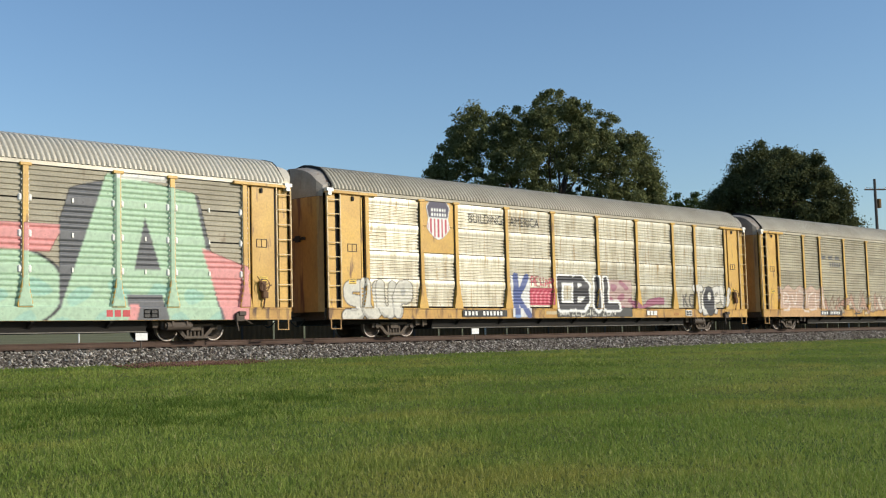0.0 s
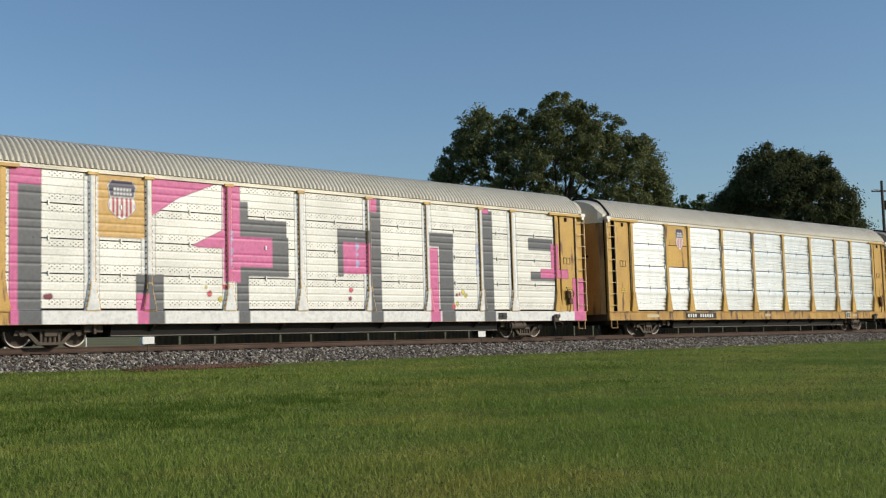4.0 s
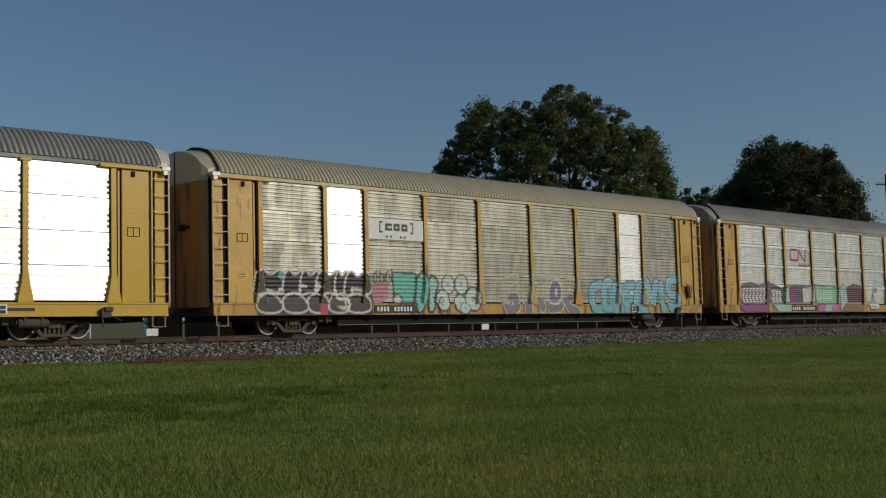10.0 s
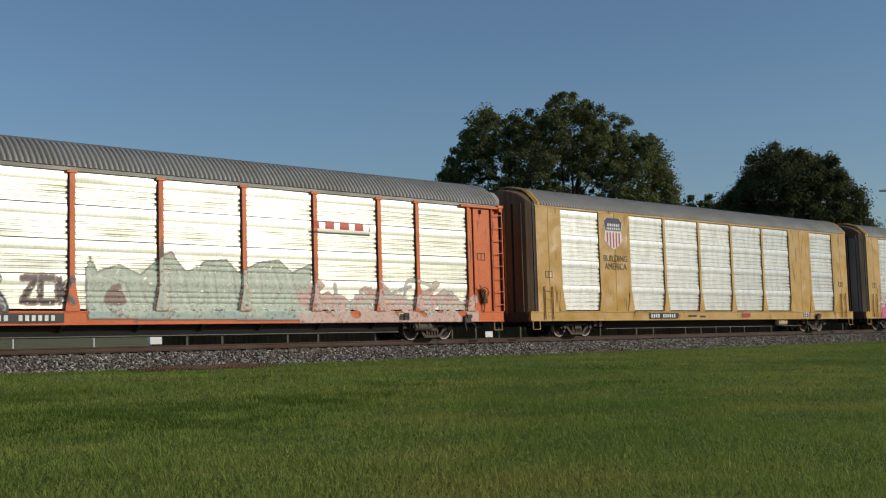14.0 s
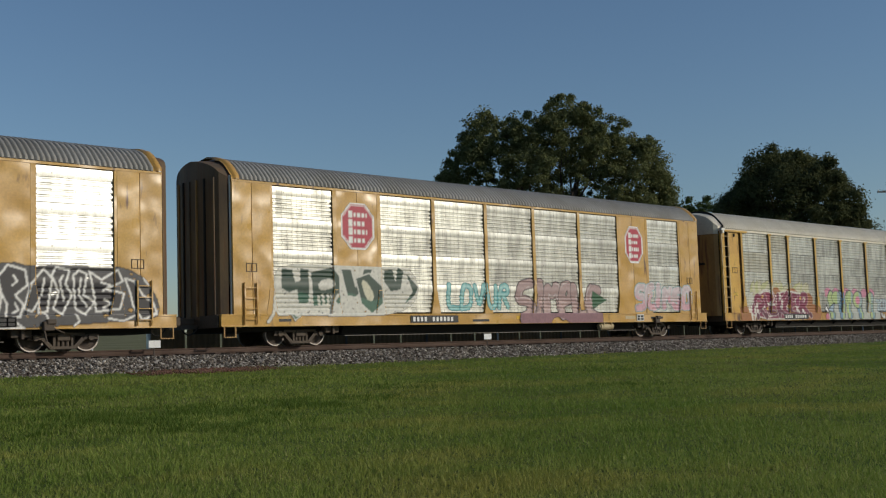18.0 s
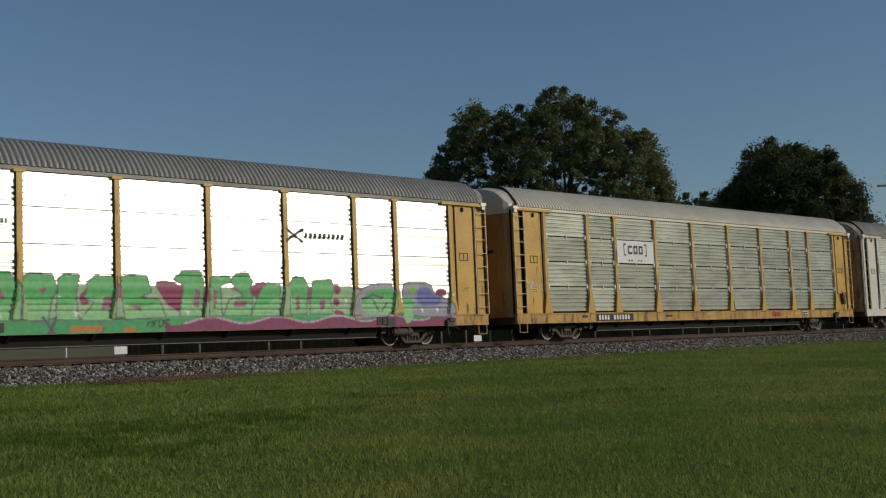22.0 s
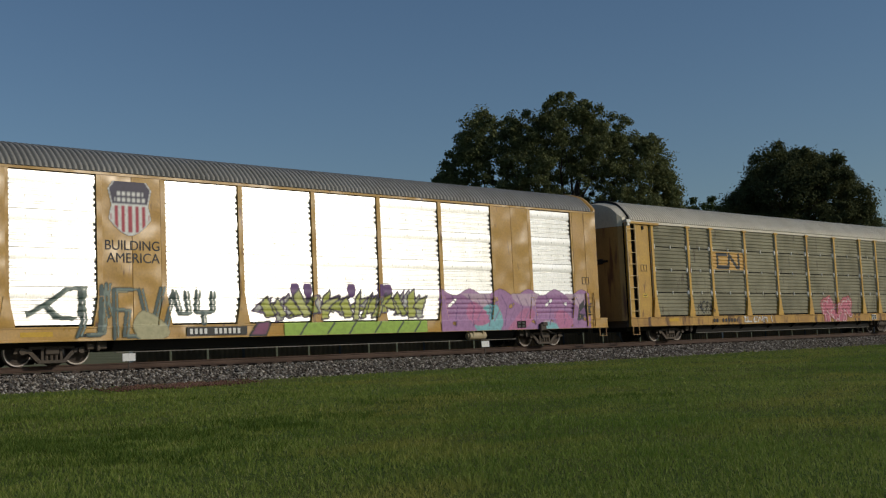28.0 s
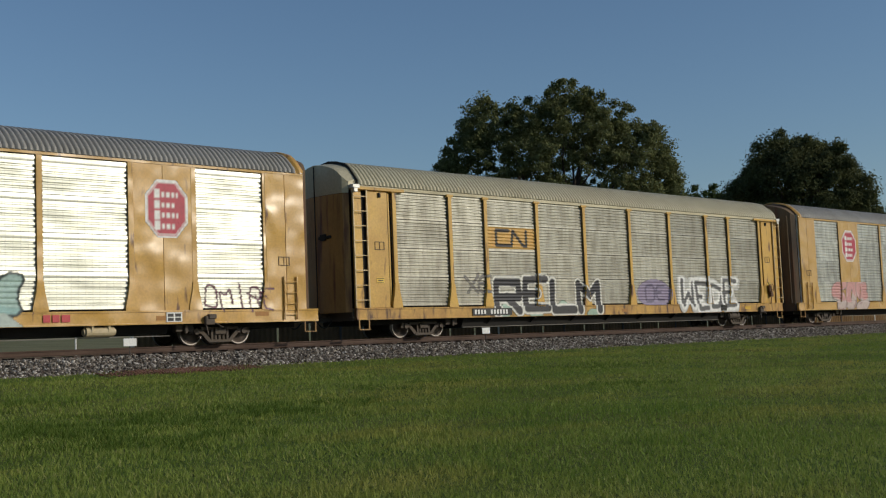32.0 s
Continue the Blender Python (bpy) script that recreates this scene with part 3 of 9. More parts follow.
def brake_wheel_mesh():
    """Hand brake: a spoked wheel edge-on to its gear case, with chain guard and release lever."""
    bm = bmesh.new()
    n = 14
    for i in range(n):
        a, b = 2 * math.pi * i / n, 2 * math.pi * (i + 1) / n
        tube(bm, (0.2 * math.cos(a), -0.02, 0.2 * math.sin(a)), (0.2 * math.cos(b), -0.02, 0.2 * math.sin(b)), 0.017, 5)
    for i in range(3):
        a = 2 * math.pi * i / 3 + 0.4
        tube(bm, (0, -0.02, 0), (0.2 * math.cos(a), -0.02, 0.2 * math.sin(a)), 0.015, 5)
    box(bm, -0.13, 0.1, 0.0, 0.14, -0.2, 0.14, 0.03)
    box(bm, -0.06, 0.16, -0.02, 0.12, -0.42, -0.2, 0.02)
    tube(bm, (0.05, 0.04, -0.4), (0.0, 0.06, -0.75), 0.025, 6)
    tube(bm, (-0.1, 0.02, 0.1), (-0.28, -0.02, 0.28), 0.018, 6)
    tube(bm, (0.1, 0.03, -0.1), (0.3, 0.0, 0.02), 0.016, 6)
    return bm


def reservoir_mesh():
    bm = bmesh.new()
    tube(bm, (-0.42, 0, 0), (0.42, 0, 0), 0.14, 14)
    for s in (-1, 1):
        tube(bm, (s * 0.42, 0, 0), (s * 0.48, 0, 0), 0.09, 12)
        box(bm, s * 0.25 - 0.03, s * 0.25 + 0.03, -0.15, 0.15, -0.02, 0.26)
    return bm


def handle_box_mesh():
    return boxes((-0.05, 0.05, -0.03, 0.03, -0.08, 0.08), bevel=0.012)


def wheel_data():
    data = shared(("wheelset",), wheel_mesh)
    if not data.materials:
        data.materials.append(M_WHEEL)
        data.materials.append(M_RIM)
    return data


def slots_mesh():
    """Dark drain slots in a row along the foot of a bay."""
    bm = bmesh.new()
    for i in range(7):
        box(bm, 0.12 + i * 0.26, 0.26 + i * 0.26, -0.004, 0.01, 0, 0.028)
    return bm


def flange_mesh(height, step):
    """Toothed edge flange of a post: one bolt lug to each rib of the sheets."""
    bm = bmesh.new()
    out = [(0.08, 0), (0.088, 0)]
    for i in range(int(height / step)):
        z = (i + 0.5) * step
        out += [(0.088, z - 0.026), (0.112, z - 0.022), (0.112, z + 0.022), (0.088, z + 0.026)]
    out += [(0.088, height), (0.08, height)]
    return prism(bm, out, -0.02, 0.03)


def valve_mesh():
    """Brake valve and its bracket, hung on the sill."""
    bm = boxes((-0.16, 0.16, -0.12, 0.02, -0.2, 0.06), (-0.07, 0.2, -0.16, -0.02, -0.02, 0.12), bevel=0.02)
    tube(bm, (-0.12, -0.06, -0.2), (-0.05, -0.06, -0.5), 0.03, 6)
    tube(bm, (0.1, -0.06, -0.1), (0.5, -0.02, -0.28), 0.018, 6)
    return bm


def sign_frame_mesh():
    return boxes((0, 0.42, -0.014, 0, 0, 0.02), (0, 0.42, -0.014, 0, 0.26, 0.28), (0, 0.02, -0.014, 0, 0.02, 0.26), (0.4, 0.42, -0.014, 0, 0.02, 0.26), (0.2, 0.215, -0.014, 0, 0.02, 0.26))


STENCILS = random.Random(4)


def sill_details(root, flush):
    """Stencils, plates, reflectors and brake gear along the sill."""
    r = STENCILS
    taken = [(5.5, 9.6), (15.5, 19.4)]
    for i in range(9):
        x = r.uniform(2.0, 25.0)
        w = r.choice((0.35, 0.5, 0.7, 0.9))
        if any(a - w < x < b for a, b in taken):
            continue
        taken.append((x - 0.2, x + w + 0.2))
        mat = r.choice((M_STENCIL, M_STENCIL, M_YELLOW_NEW, M_STENCIL_PALE, M_PLATE))
        z = r.uniform(0.72, 0.86)
        h = 0.09 if mat is M_PLATE else 0.13
        part("stencil_patch", shared(("stencil", w, h), lambda: boxes((0, w, -0.006, 0, 0, h))), mat, root, m=pose(x, -0.02, z))
    board = part("routing_board", shared(("routing",), lambda: boxes((0, 0.52, -0.03, 0, 0, 0.28), bevel=0.006)), M_MARK, root, "white routing board with dark fields", m=pose(21.6, -0.022, 0.69))
    for x, z in ((0.04, 0.15), (0.28, 0.15), (0.04, 0.03), (0.28, 0.03)):
        part("dark_field", shared(("field",), lambda: boxes((0, 0.19, -0.006, 0, 0, 0.095))), M_PLATE, board, m=pose(x, -0.03, z))
    part("brake_valve", shared(("valve",), valve_mesh), M_GRIME, root, "grimy brake valve on a bracket", m=pose(23.0 if flush else 25.0, -0.05, 0.78))
    part("uncoupling_rod", shared(("uncouple",), lambda: pipe(bmesh.new(), [Vector(q) for q in ((0.0, 0.0, 0.0), (0.05, 0.3, -0.02), (0.1, 0.9, -0.05), (0.0, 1.3, 0.0))], 0.018)), M_GRIME, root, m=pose(0.02, 0.05, 0.72))
    part("air_reservoir", shared(("reservoir",), reservoir_mesh), M_STENCIL_PALE if flush else M_GRIME, root, "small air tank slung below the sill", m=pose(19.6 if flush else 22.9, 0.16, 0.46))
    # flange colour is paler than the belly to imitate caught sunlight
    part("belly_flange", shared(("belly_flange",), lambda: boxes((5.3, 21.9, 0.3, 0.4, 0.285, 0.31))), M_FLANGE, root, "lower flange toned pale like a sunlit edge")
    for x in (4.75, 22.4):
        part("reservoir_strap", shared(("strap",), lambda: boxes((-0.05, 0.05, 0.2, 0.3, 0.35, 0.75), (-0.3, 0.3, 0.3, 0.55, 0.4, 0.66), bevel=0.02)), M_GRIME, root, m=pose(x, 0, 0))


def under_parts(root, paint):
    """Frame, bogies, couplers and gear that every car has."""
    part("underframe", shared(("underframe",), lambda: boxes((0.25, 26.95, 0.12, 2.98, 0.74, 1.02), (0.6, 26.6, 0.62, 2.48, 0.47, 0.76))), M_BLACK, root, "black grimy steel underframe")
    part("side_sill", shared(("side_sill",), lambda: beam([(0.1, 0.63), (-0.045, 0.63), (-0.045, 0.67), (-0.02, 0.675), (-0.02, 0.975), (-0.045, 0.98), (-0.045, 1.03), (0.1, 1.03)], 0.1, 27.1)), M_SILL if paint is M_YELLOW else paint, root)
    part("side_sill", shared(("far_sill",), lambda: boxes((0.1, 27.1, 3.0, 3.12, 0.66, 1.03))), paint, root)
    for x in (3.5, 23.7):
        bogie = new("bogie", shared(("bolster",), lambda: boxes((-0.2, 0.2, -1.15, 1.15, 0.3, 0.5), (-0.3, 0.3, -0.35, 0.35, 0.45, 0.6), bevel=0.02)))
        bogie.data.materials or bogie.data.materials.append(M_GRIME)
        bogie.parent = root
        bogie.location = (x, 1.55, 0)
        for y in (-1.05, 1.05):
            part("side_frame", shared(("side_frame",), side_frame_mesh), M_GRIME, bogie, "grimy cast steel side frame", m=pose(0, y, 0, 0, 0, 0 if y < 0 else 180))
        for w in (-0.84, 0.84):
            ob = part("wheelset", wheel_data(), M_WHEEL, bogie, "worn steel wheels on an axle", m=pose(w, 0, 0.4))
            WHEELSETS.append((root, ob, w))
    for s, x in ((0, 0.1), (1, 27.1)):
        flip = pose(x, 1.55, 0.86, 0, 0, 180 * s)
        part("coupler", shared(("coupler",), coupler_mesh), M_GRIME, root, "rusty cast knuckle coupler", m=flip)
        part("brake_hose", shared(("hose",), hose_mesh), M_BLACK, root, "black rubber brake hose", m=pose(x, 1.55, 0.78, 0, 0, 180 * s))
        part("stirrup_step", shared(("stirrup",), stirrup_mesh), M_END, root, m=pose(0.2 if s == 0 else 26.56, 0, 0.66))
        part("end_sill", shared(("end_sill",), lambda: boxes((-0.06, 0.06, 0.15, 2.95, 0.62, 1.02))), M_GRIME, root, m=pose(x, 0, 0))


WHEELSETS = []
CARS = []


STYLE = {}


def ladder_car(index, label, panel, paint, roof, ribs=6, rows=ROWS, solid=(), special=None, wheel=True, end_paint=None, roof_end=None,
               blank=0.0, gap=0.02, clips=False, depth=0.038):
    """Enclosed car carrier with end ladders, side posts and pressed panels. solid: (bay, row) cells painted instead of bare."""
    root = tagged(new("car_carrier_wagon"), label, "railway wagon", group="train of car carriers")
    root.location = (PITCH * index, TRACK_Y, RAIL_Z)
    CARS.append((index, root))
    STYLE[index] = ("ladder", ribs, blank, rows, gap, depth)
    under_parts(root, paint)
    part("belly", shared(("belly",), lambda: beam([(0.36, 0.3), (2.7, 0.3), (2.85, 0.75), (0.2, 0.75)], 5.3, 21.9)), M_BLACK, root, "black deep belly of the underframe")
    for x in (6.6, 9.0, 11.4, 13.6, 15.8, 18.2, 20.6):
        part("cross_bearer", shared(("bearer",), lambda: beam([(0.03, 0.66), (0.03, 0.58), (0.42, 0.34), (0.52, 0.34), (0.52, 0.66)], -0.04, 0.04)), M_BLACK, root, m=pose(x, 0, 0))
    # solid black block added inside so the gaps between panels look shaded
    part("inner_frame", shared(("core",), lambda: boxes((0.5, 26.7, 0.14, 2.96, 1.02, 5.1))), M_BLACK, root, "added black block that stands for shade in the panel gaps")
    special = special or {}
    for b in range(9):
        x0, x1 = POSTS_LADDER[b] + 0.09, POSTS_LADDER[b + 1] - 0.09
        for r in range(len(rows) - 1):
            h = rows[r + 1] - rows[r] - gap
            n = max(2, round(ribs * h))
            mat = special.get((b, r)) or special.get((b, None)) or (paint if (b, r) in solid else panel)
            if (b, r) in solid:
                part("plain_sheet", shared(("plain", round(x1 - x0, 2), round(h, 2)), lambda: boxes((0, x1 - x0, -0.01, 0.05, 0, h), bevel=0.006)), mat, root, m=pose(x0, 0.03, rows[r] + gap / 2))
                continue
            part("panel", shared(("panel", round(x1 - x0, 2), round(h, 2), n, blank, depth), lambda: ribbed_panel(x1 - x0, h, n, blank, depth)), mat, root, m=pose(x0, 0.03, rows[r] + gap / 2))
            if clips and r:
                for x in (x0 + 0.055, x1 - 0.055):
                    part("clip", shared(("clip",), lambda: boxes((-0.055, 0.055, -0.04, 0.04, -0.105, 0.105), bevel=0.03)), M_MARK, root, m=pose(x, 0.02, rows[r]))
            if gap > 0.025 and r:
                part("latch", shared(("latch",), lambda: boxes((-0.03, 0.03, -0.03, 0.03, -0.07, 0.07), bevel=0.01)), M_GALV if clips or depth < 0.02 else M_GRIME, root, m=pose((x0 + x1) / 2, 0.02, rows[r]))
    for x in POSTS_LADDER:
        p = part("post", shared(("post",), lambda: post_mesh(4.06)), paint, root, m=pose(x, 0, 1.02))
        part("cap", shared(("cap",), cap_mesh), paint, p, m=pose(0, 0, 3.98))
        for turn in (0, 180):
            part("edge_flange", shared(("flange",), lambda: flange_mesh(4.0, 0.167)), M_GALV if clips else M_GRIME, p, m=pose(0, 0.01 * (turn > 0), 0, 0, 0, turn))
    sill_details(root, False)
    for s in (0, 1):
        part("sign_frame", shared(("sign_frame",), sign_frame_mesh), M_GRIME, root, m=pose(1.0 if s == 0 else 25.75, -0.002, 3.0))
    part("top_rail", shared(("top_rail",), lambda: boxes((0.2, 27.0, -0.03, 0.1, 5.06, 5.17))), roof, root)
    part("side_wall", shared(("far_wall",), lambda: boxes((0.2, 27.0, 3.0, 3.1, 1.0, 5.16))), panel, root)
    rd = CACHE.setdefault(("roof1",), roof_mesh(0.35, 26.85, EAVE, HAUNCH, PEAK))
    part("roof", rd, roof, root)
    for s in (0, 1):
        def side(x):
            return x if s == 0 else LENGTH - x
        m = pose(side(0.02), 0, 0) if s == 0 else pose(side(0.02), WIDTH, 0, 0, 0, 180)
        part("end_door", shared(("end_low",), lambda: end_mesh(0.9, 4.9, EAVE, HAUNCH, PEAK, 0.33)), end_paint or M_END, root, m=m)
        part("end_cap", shared(("end_high",), lambda: end_mesh(4.91, 9, EAVE, HAUNCH, PEAK, 0.33, 0.36)), roof_end or (M_END_TOP if roof is M_ROOF else roof), root, m=m)
        part("door_seam", shared(("door_seam",), lambda: boxes((-0.35, -0.3, 1.53, 1.57, 1.0, 5.95), bevel=0.005)), M_BLACK, root, m=m)
        part("door_lock", shared(("door_lock",), lambda: boxes((-0.345, -0.22, 0.75, 1.4, 3.42, 3.52), (-0.36, -0.24, 1.0, 1.28, 3.36, 3.58), bevel=0.01)), M_BLACK, root, m=m)
        part("roof_lip", shared(("roof_lip",), lambda: roof_lip_mesh(EAVE, HAUNCH, PEAK)), M_BLACK, root, "dark edging of the roof's end", m=pose(side(0.35) - 0.03 * (s == 0), 0, 0))
        part("track_bracket", shared(("track_bracket",), lambda: boxes((0, 0.3, -0.12, 0.08, 0, 0.13), (0.04, 0.2, -0.13, 0.05, -0.14, 0.0), bevel=0.012)), M_GALV if paint is not M_ORANGE else paint, root, m=pose(side(0.04) - 0.3 * s, 0, 5.06))
        if paint in (M_YELLOW, M_YELLOW_WORN):
            note = part("notice_plate", shared(("notice",), lambda: boxes((0, 0.34, -0.012, 0, 0, 0.19), bevel=0.004)), M_STENCIL_YELLOW, root, "small yellow notice plate", m=pose(side(1.2) - 0.17, -0.002, 1.86))
            part("notice_rule", shared(("notice_rule",), lambda: boxes((0.02, 0.32, -0.003, 0, 0.155, 0.172), (0.02, 0.32, -0.003, 0, 0.018, 0.034), (0.06, 0.28, -0.003, 0, 0.08, 0.115))), M_PLATE, note, m=pose(0, -0.012, 0))
        a, c = sorted((side(0.72), side(1.62)))
        part("end_panel", shared(("end_sheet",), lambda: boxes((0, 0.9, 0.0, 0.05, 0, 4.0), bevel=0.012)), paint, root, m=pose(a, 0.0, 1.03))
        a, c = sorted((side(0.15), side(0.5)))
        part("corner_post", shared(("corner_post",), lambda: boxes((0, 0.36, 0.05, 0.14, 0, 4.0), bevel=0.01)), paint, root, m=pose(a, 0, 1.03))
        part("ladder", shared(("ladder",), lambda: ladder_mesh(0.58, 0, 4.0, 8)), paint if paint in (M_ORANGE, M_CREAM, M_YELLOW_WORN) else M_LADDER, root, m=pose(min(side(0.08), side(0.66)), -0.04, 1.04))
        a, c = sorted((side(0.08), side(2.35)))
        part("door_track", shared(("door_track",), lambda: boxes((0, 2.27, -0.1, 0.1, 0, 0.1), bevel=0.01)), paint, root, m=pose(a, 0, 5.02))
        part("lock_rod", shared(("lock_rod",), lambda: boxes((-0.03, 0.03, -0.02, 0.02, 0, 3.9))), paint, root, m=pose(side(1.7), 0.06, 1.08))
        part("grab_bracket", shared(("grab",), handle_box_mesh), M_BLACK, root, m=pose(side(1.25), -0.03, 4.88))
    if wheel:
        part("hand_brake", shared(("hand_brake",), brake_wheel_mesh), M_RUSTY, root, "rusty hand brake wheel and gear", m=pose(25.95, -0.14, 1.75))
    return root


FLUSH0, FLUSH1 = 0.55, 26.65


def door_swell(y, out):
    return -out * math.sin(math.pi * min(max((y - 0.1) / (WIDTH - 0.2), 0), 1)) ** 0.4


def fold_sheet(y0, y1, z0, z1, proud):
    """A thin sheet that follows the swelling end door."""
    bm = bmesh.new()
    prev = None
    for i in range(7):
        y = y0 + (y1 - y0) * i / 6
        x = door_swell(y, 0.45) - proud
        row = [bm.verts.new(p) for p in ((x, y, z0), (x, y, z1), (x + 0.03, y, z1))]
        if prev:
            for k in range(2):
                bm.faces.new((prev[k], prev[k + 1], row[k + 1], row[k]))
        prev = row
    return bm


def flush_car(index, label, panel, paint, roof, ribs=6, blank=0.0, curtain=False):
    """Car carrier with flush corner sheets and two plain painted bays, roof ribs on show."""
    root = tagged(new("car_carrier_wagon"), label, "railway wagon", group="train of car carriers")
    root.location = (PITCH * index, TRACK_Y, RAIL_Z)
    CARS.append((index, root))
    STYLE[index] = ("flush", ribs, blank, tuple(1.08 + 1.05 * r for r in range(5)), 0.01, 0.038)
    under_parts(root, paint)
    part("belly", shared(("belly2",), lambda: beam([(0.5, 0.36), (2.6, 0.36), (2.85, 0.75), (0.25, 0.75)], 5.3, 21.9)), M_BLACK, root, "black belly of the underframe")
    # added black core, in place of the shaded hollow behind the sheets
    part("inner_frame", shared(("core2",), lambda: boxes((0.8, 26.4, 0.14, 2.96, 1.02, 5.3))), M_BLACK, root, "added black block that stands for shade in the panel gaps")
    xs = (FLUSH0,) + POSTS_FLUSH + (FLUSH1,)
    for b in range(11):
        x0, x1 = xs[b], xs[b + 1]
        if b in (0, 10):
            w = (x1 - x0) / 2
            for q in (0, 1):
                part("end_sheet", shared(("esheet", round(w, 2)), lambda: boxes((0.006, w - 0.006, -0.03, 0.05, 0, 4.3), bevel=0.008)), paint, root, m=pose(x0 + q * w, 0, 1.02))
        elif b in (2, 8):
            w = (x1 - x0) / 2
            for q in (0, 1):
                part("painted_sheet", shared(("psheet", round(w, 2)), lambda: boxes((0.006, w - 0.006, -0.012, 0.05, 0, 4.3), bevel=0.006)), paint, root, m=pose(x0 + q * w, 0, 1.02))
        else:
            h = 4.2
            for r in range(4):
                hh = h / 4 - 0.01
                part("panel", shared(("panel", round(x1 - x0 - 0.12, 2), round(hh, 2), ribs, blank), lambda: ribbed_panel(x1 - x0 - 0.12, hh, ribs, blank)), panel, root, m=pose(x0 + 0.06, 0.03, 1.085 + r * h / 4))
    for x in POSTS_FLUSH:
        p = part("post", shared(("post2",), lambda: post_mesh(4.28)), paint, root, m=pose(x, 0.03, 1.02))
        for turn in (0, 180):
            part("edge_flange", shared(("flange2",), lambda: flange_mesh(4.2, 0.14)), M_GRIME, p, m=pose(0, 0.01 * (turn > 0), 0, 0, 0, turn))
    for b in range(11):
        if b not in (0, 2, 8, 10):
            ob = part("drain_slots", shared(("slots",), slots_mesh), M_BLACK, root, m=pose(xs[b] + 0.25, -0.02, 1.0))
            tagged(ob, kind="stuff")
    sill_details(root, True)
    for s in (0, 1):
        part("sign_frame", shared(("sign_frame",), sign_frame_mesh), M_GRIME, root, m=pose(1.05 if s == 0 else 25.6, -0.032, 2.4))
    part("top_rail", shared(("top_rail2",), lambda: boxes((FLUSH0, FLUSH1, -0.03, 0.1, 5.3, 5.38))), paint, root)
    part("side_wall", shared(("far_wall2",), lambda: boxes((FLUSH0, FLUSH1, 3.0, 3.1, 1.0, 5.36))), panel, root)
    e, hnc, pk = 5.36, 6.02, 6.22
    part("roof", CACHE.setdefault(("roof2",), roof_mesh(FLUSH0 + 0.3, FLUSH1 - 0.3, e, hnc, pk)), roof, root)
    for s in (0, 1):
        def side(x):
            return x if s == 0 else LENGTH - x
        m = pose(side(0.47), 0, 0) if s == 0 else pose(side(0.47), WIDTH, 0, 0, 0, 180)
        # shade between the cars is put into this dark door paint
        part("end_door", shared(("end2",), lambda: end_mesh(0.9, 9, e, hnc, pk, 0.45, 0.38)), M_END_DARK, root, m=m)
        if curtain:
            part("curtain_sheet", shared(("curtain",), lambda: fold_sheet(1.0, 2.4, 1.05, 5.3, 0.05)), M_CURTAIN, root, "pale olive weathered door curtain", m=m)
            part("door_sheet", shared(("door_sheet",), lambda: fold_sheet(0.3, 0.9, 1.05, 5.3, 0.04)), M_SLATE_SHEET, root, "grey sheet of the end door", m=m)
        part("roof_hoop", CACHE.setdefault(("hoop", s), roof_mesh(side(FLUSH0 + 0.3 * s + 0.0) - (0.0 if s == 0 else 0.0), side(FLUSH0 + 0.3 * s) + 0.3, e, hnc + 0.03, pk + 0.03, rib=0.3)), paint, root)
        for q in range(6):
            y = 0.42 + q * 0.4
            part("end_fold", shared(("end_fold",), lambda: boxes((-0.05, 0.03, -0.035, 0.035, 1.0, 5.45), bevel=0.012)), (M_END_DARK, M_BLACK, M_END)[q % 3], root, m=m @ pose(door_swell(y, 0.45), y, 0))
        part("door_edge", shared(("door_edge",), lambda: boxes((-0.05, 0.05, 0.02, 0.06, 1.0, 5.5))), M_MARK, root, "pale worn door edge", m=pose(side(FLUSH0 + 0.02), 0.04, 0))
        part("ladder", shared(("ladder2",), lambda: ladder_mesh(0.48, 0, 1.35, 4)), paint, root, m=pose(side(0.95) - 0.48 * s, -0.08, 0.7))
    return root


# ---- the train, front to rear ----
BAND = dict(ribs=6, blank=0.34)
LATCH = dict(ribs=6, gap=0.04, clips=True)
SHIELD_BAY = ((1, 2), (1, 3))
ladder_car(0, "car carrier with grey panels under a pale green graffiti piece", M_STEEL_DULL, M_YELLOW, M_ROOF_CREAM, **LATCH)
ladder_car(1, "yellow car carrier with silver panels, shield and slogan", M_STEEL_DUSTY, M_YELLOW, M_ROOF_WARM, 8, blank=0.28, solid=SHIELD_BAY, roof_end=M_END_TOP)
ladder_car(2, "yellow car carrier with weathered brown-grey panels", M_STEEL_GRID, M_YELLOW, M_ROOF_WARM, 7, roof_end=M_END_TOP)
ladder_car(3, "car carrier painted over in white, pink and slate blocks", M_WHITE, M_YELLOW, M_ROOF_CREAM, 4, gap=0.03, depth=0.01)
ladder_car(4, "yellow car carrier with clean silver panels and painted shield bay", M_STEEL_NEW, M_YELLOW, M_ROOF_CREAM, **BAND, gap=0.03, clips=True, solid=SHIELD_BAY)
ladder_car(5, "rust-streaked yellow car carrier with dull brown panels", M_STEEL_BROWN, M_YELLOW_WORN, M_ROOF, 6, gap=0.05, solid=SHIELD_BAY)
ladder_car(6, "fresh yellow car carrier with bright silver panels", M_STEEL_NEW, M_YELLOW_NEW, M_ROOF, **BAND, wheel=False, roof_end=M_ROOF_CREAM)
ladder_car(7, "yellow car carrier with grey patched panels and graffiti", M_STEEL_GREY, M_YELLOW, M_ROOF_TAN, 7, special={(1, None): M_STEEL_NEW, (7, None): M_STEEL_NEW})
ladder_car(8, "yellow car carrier with bright silver panels and red mark", M_STEEL_MID, M_YELLOW, M_ROOF, 9, blank=0.2)
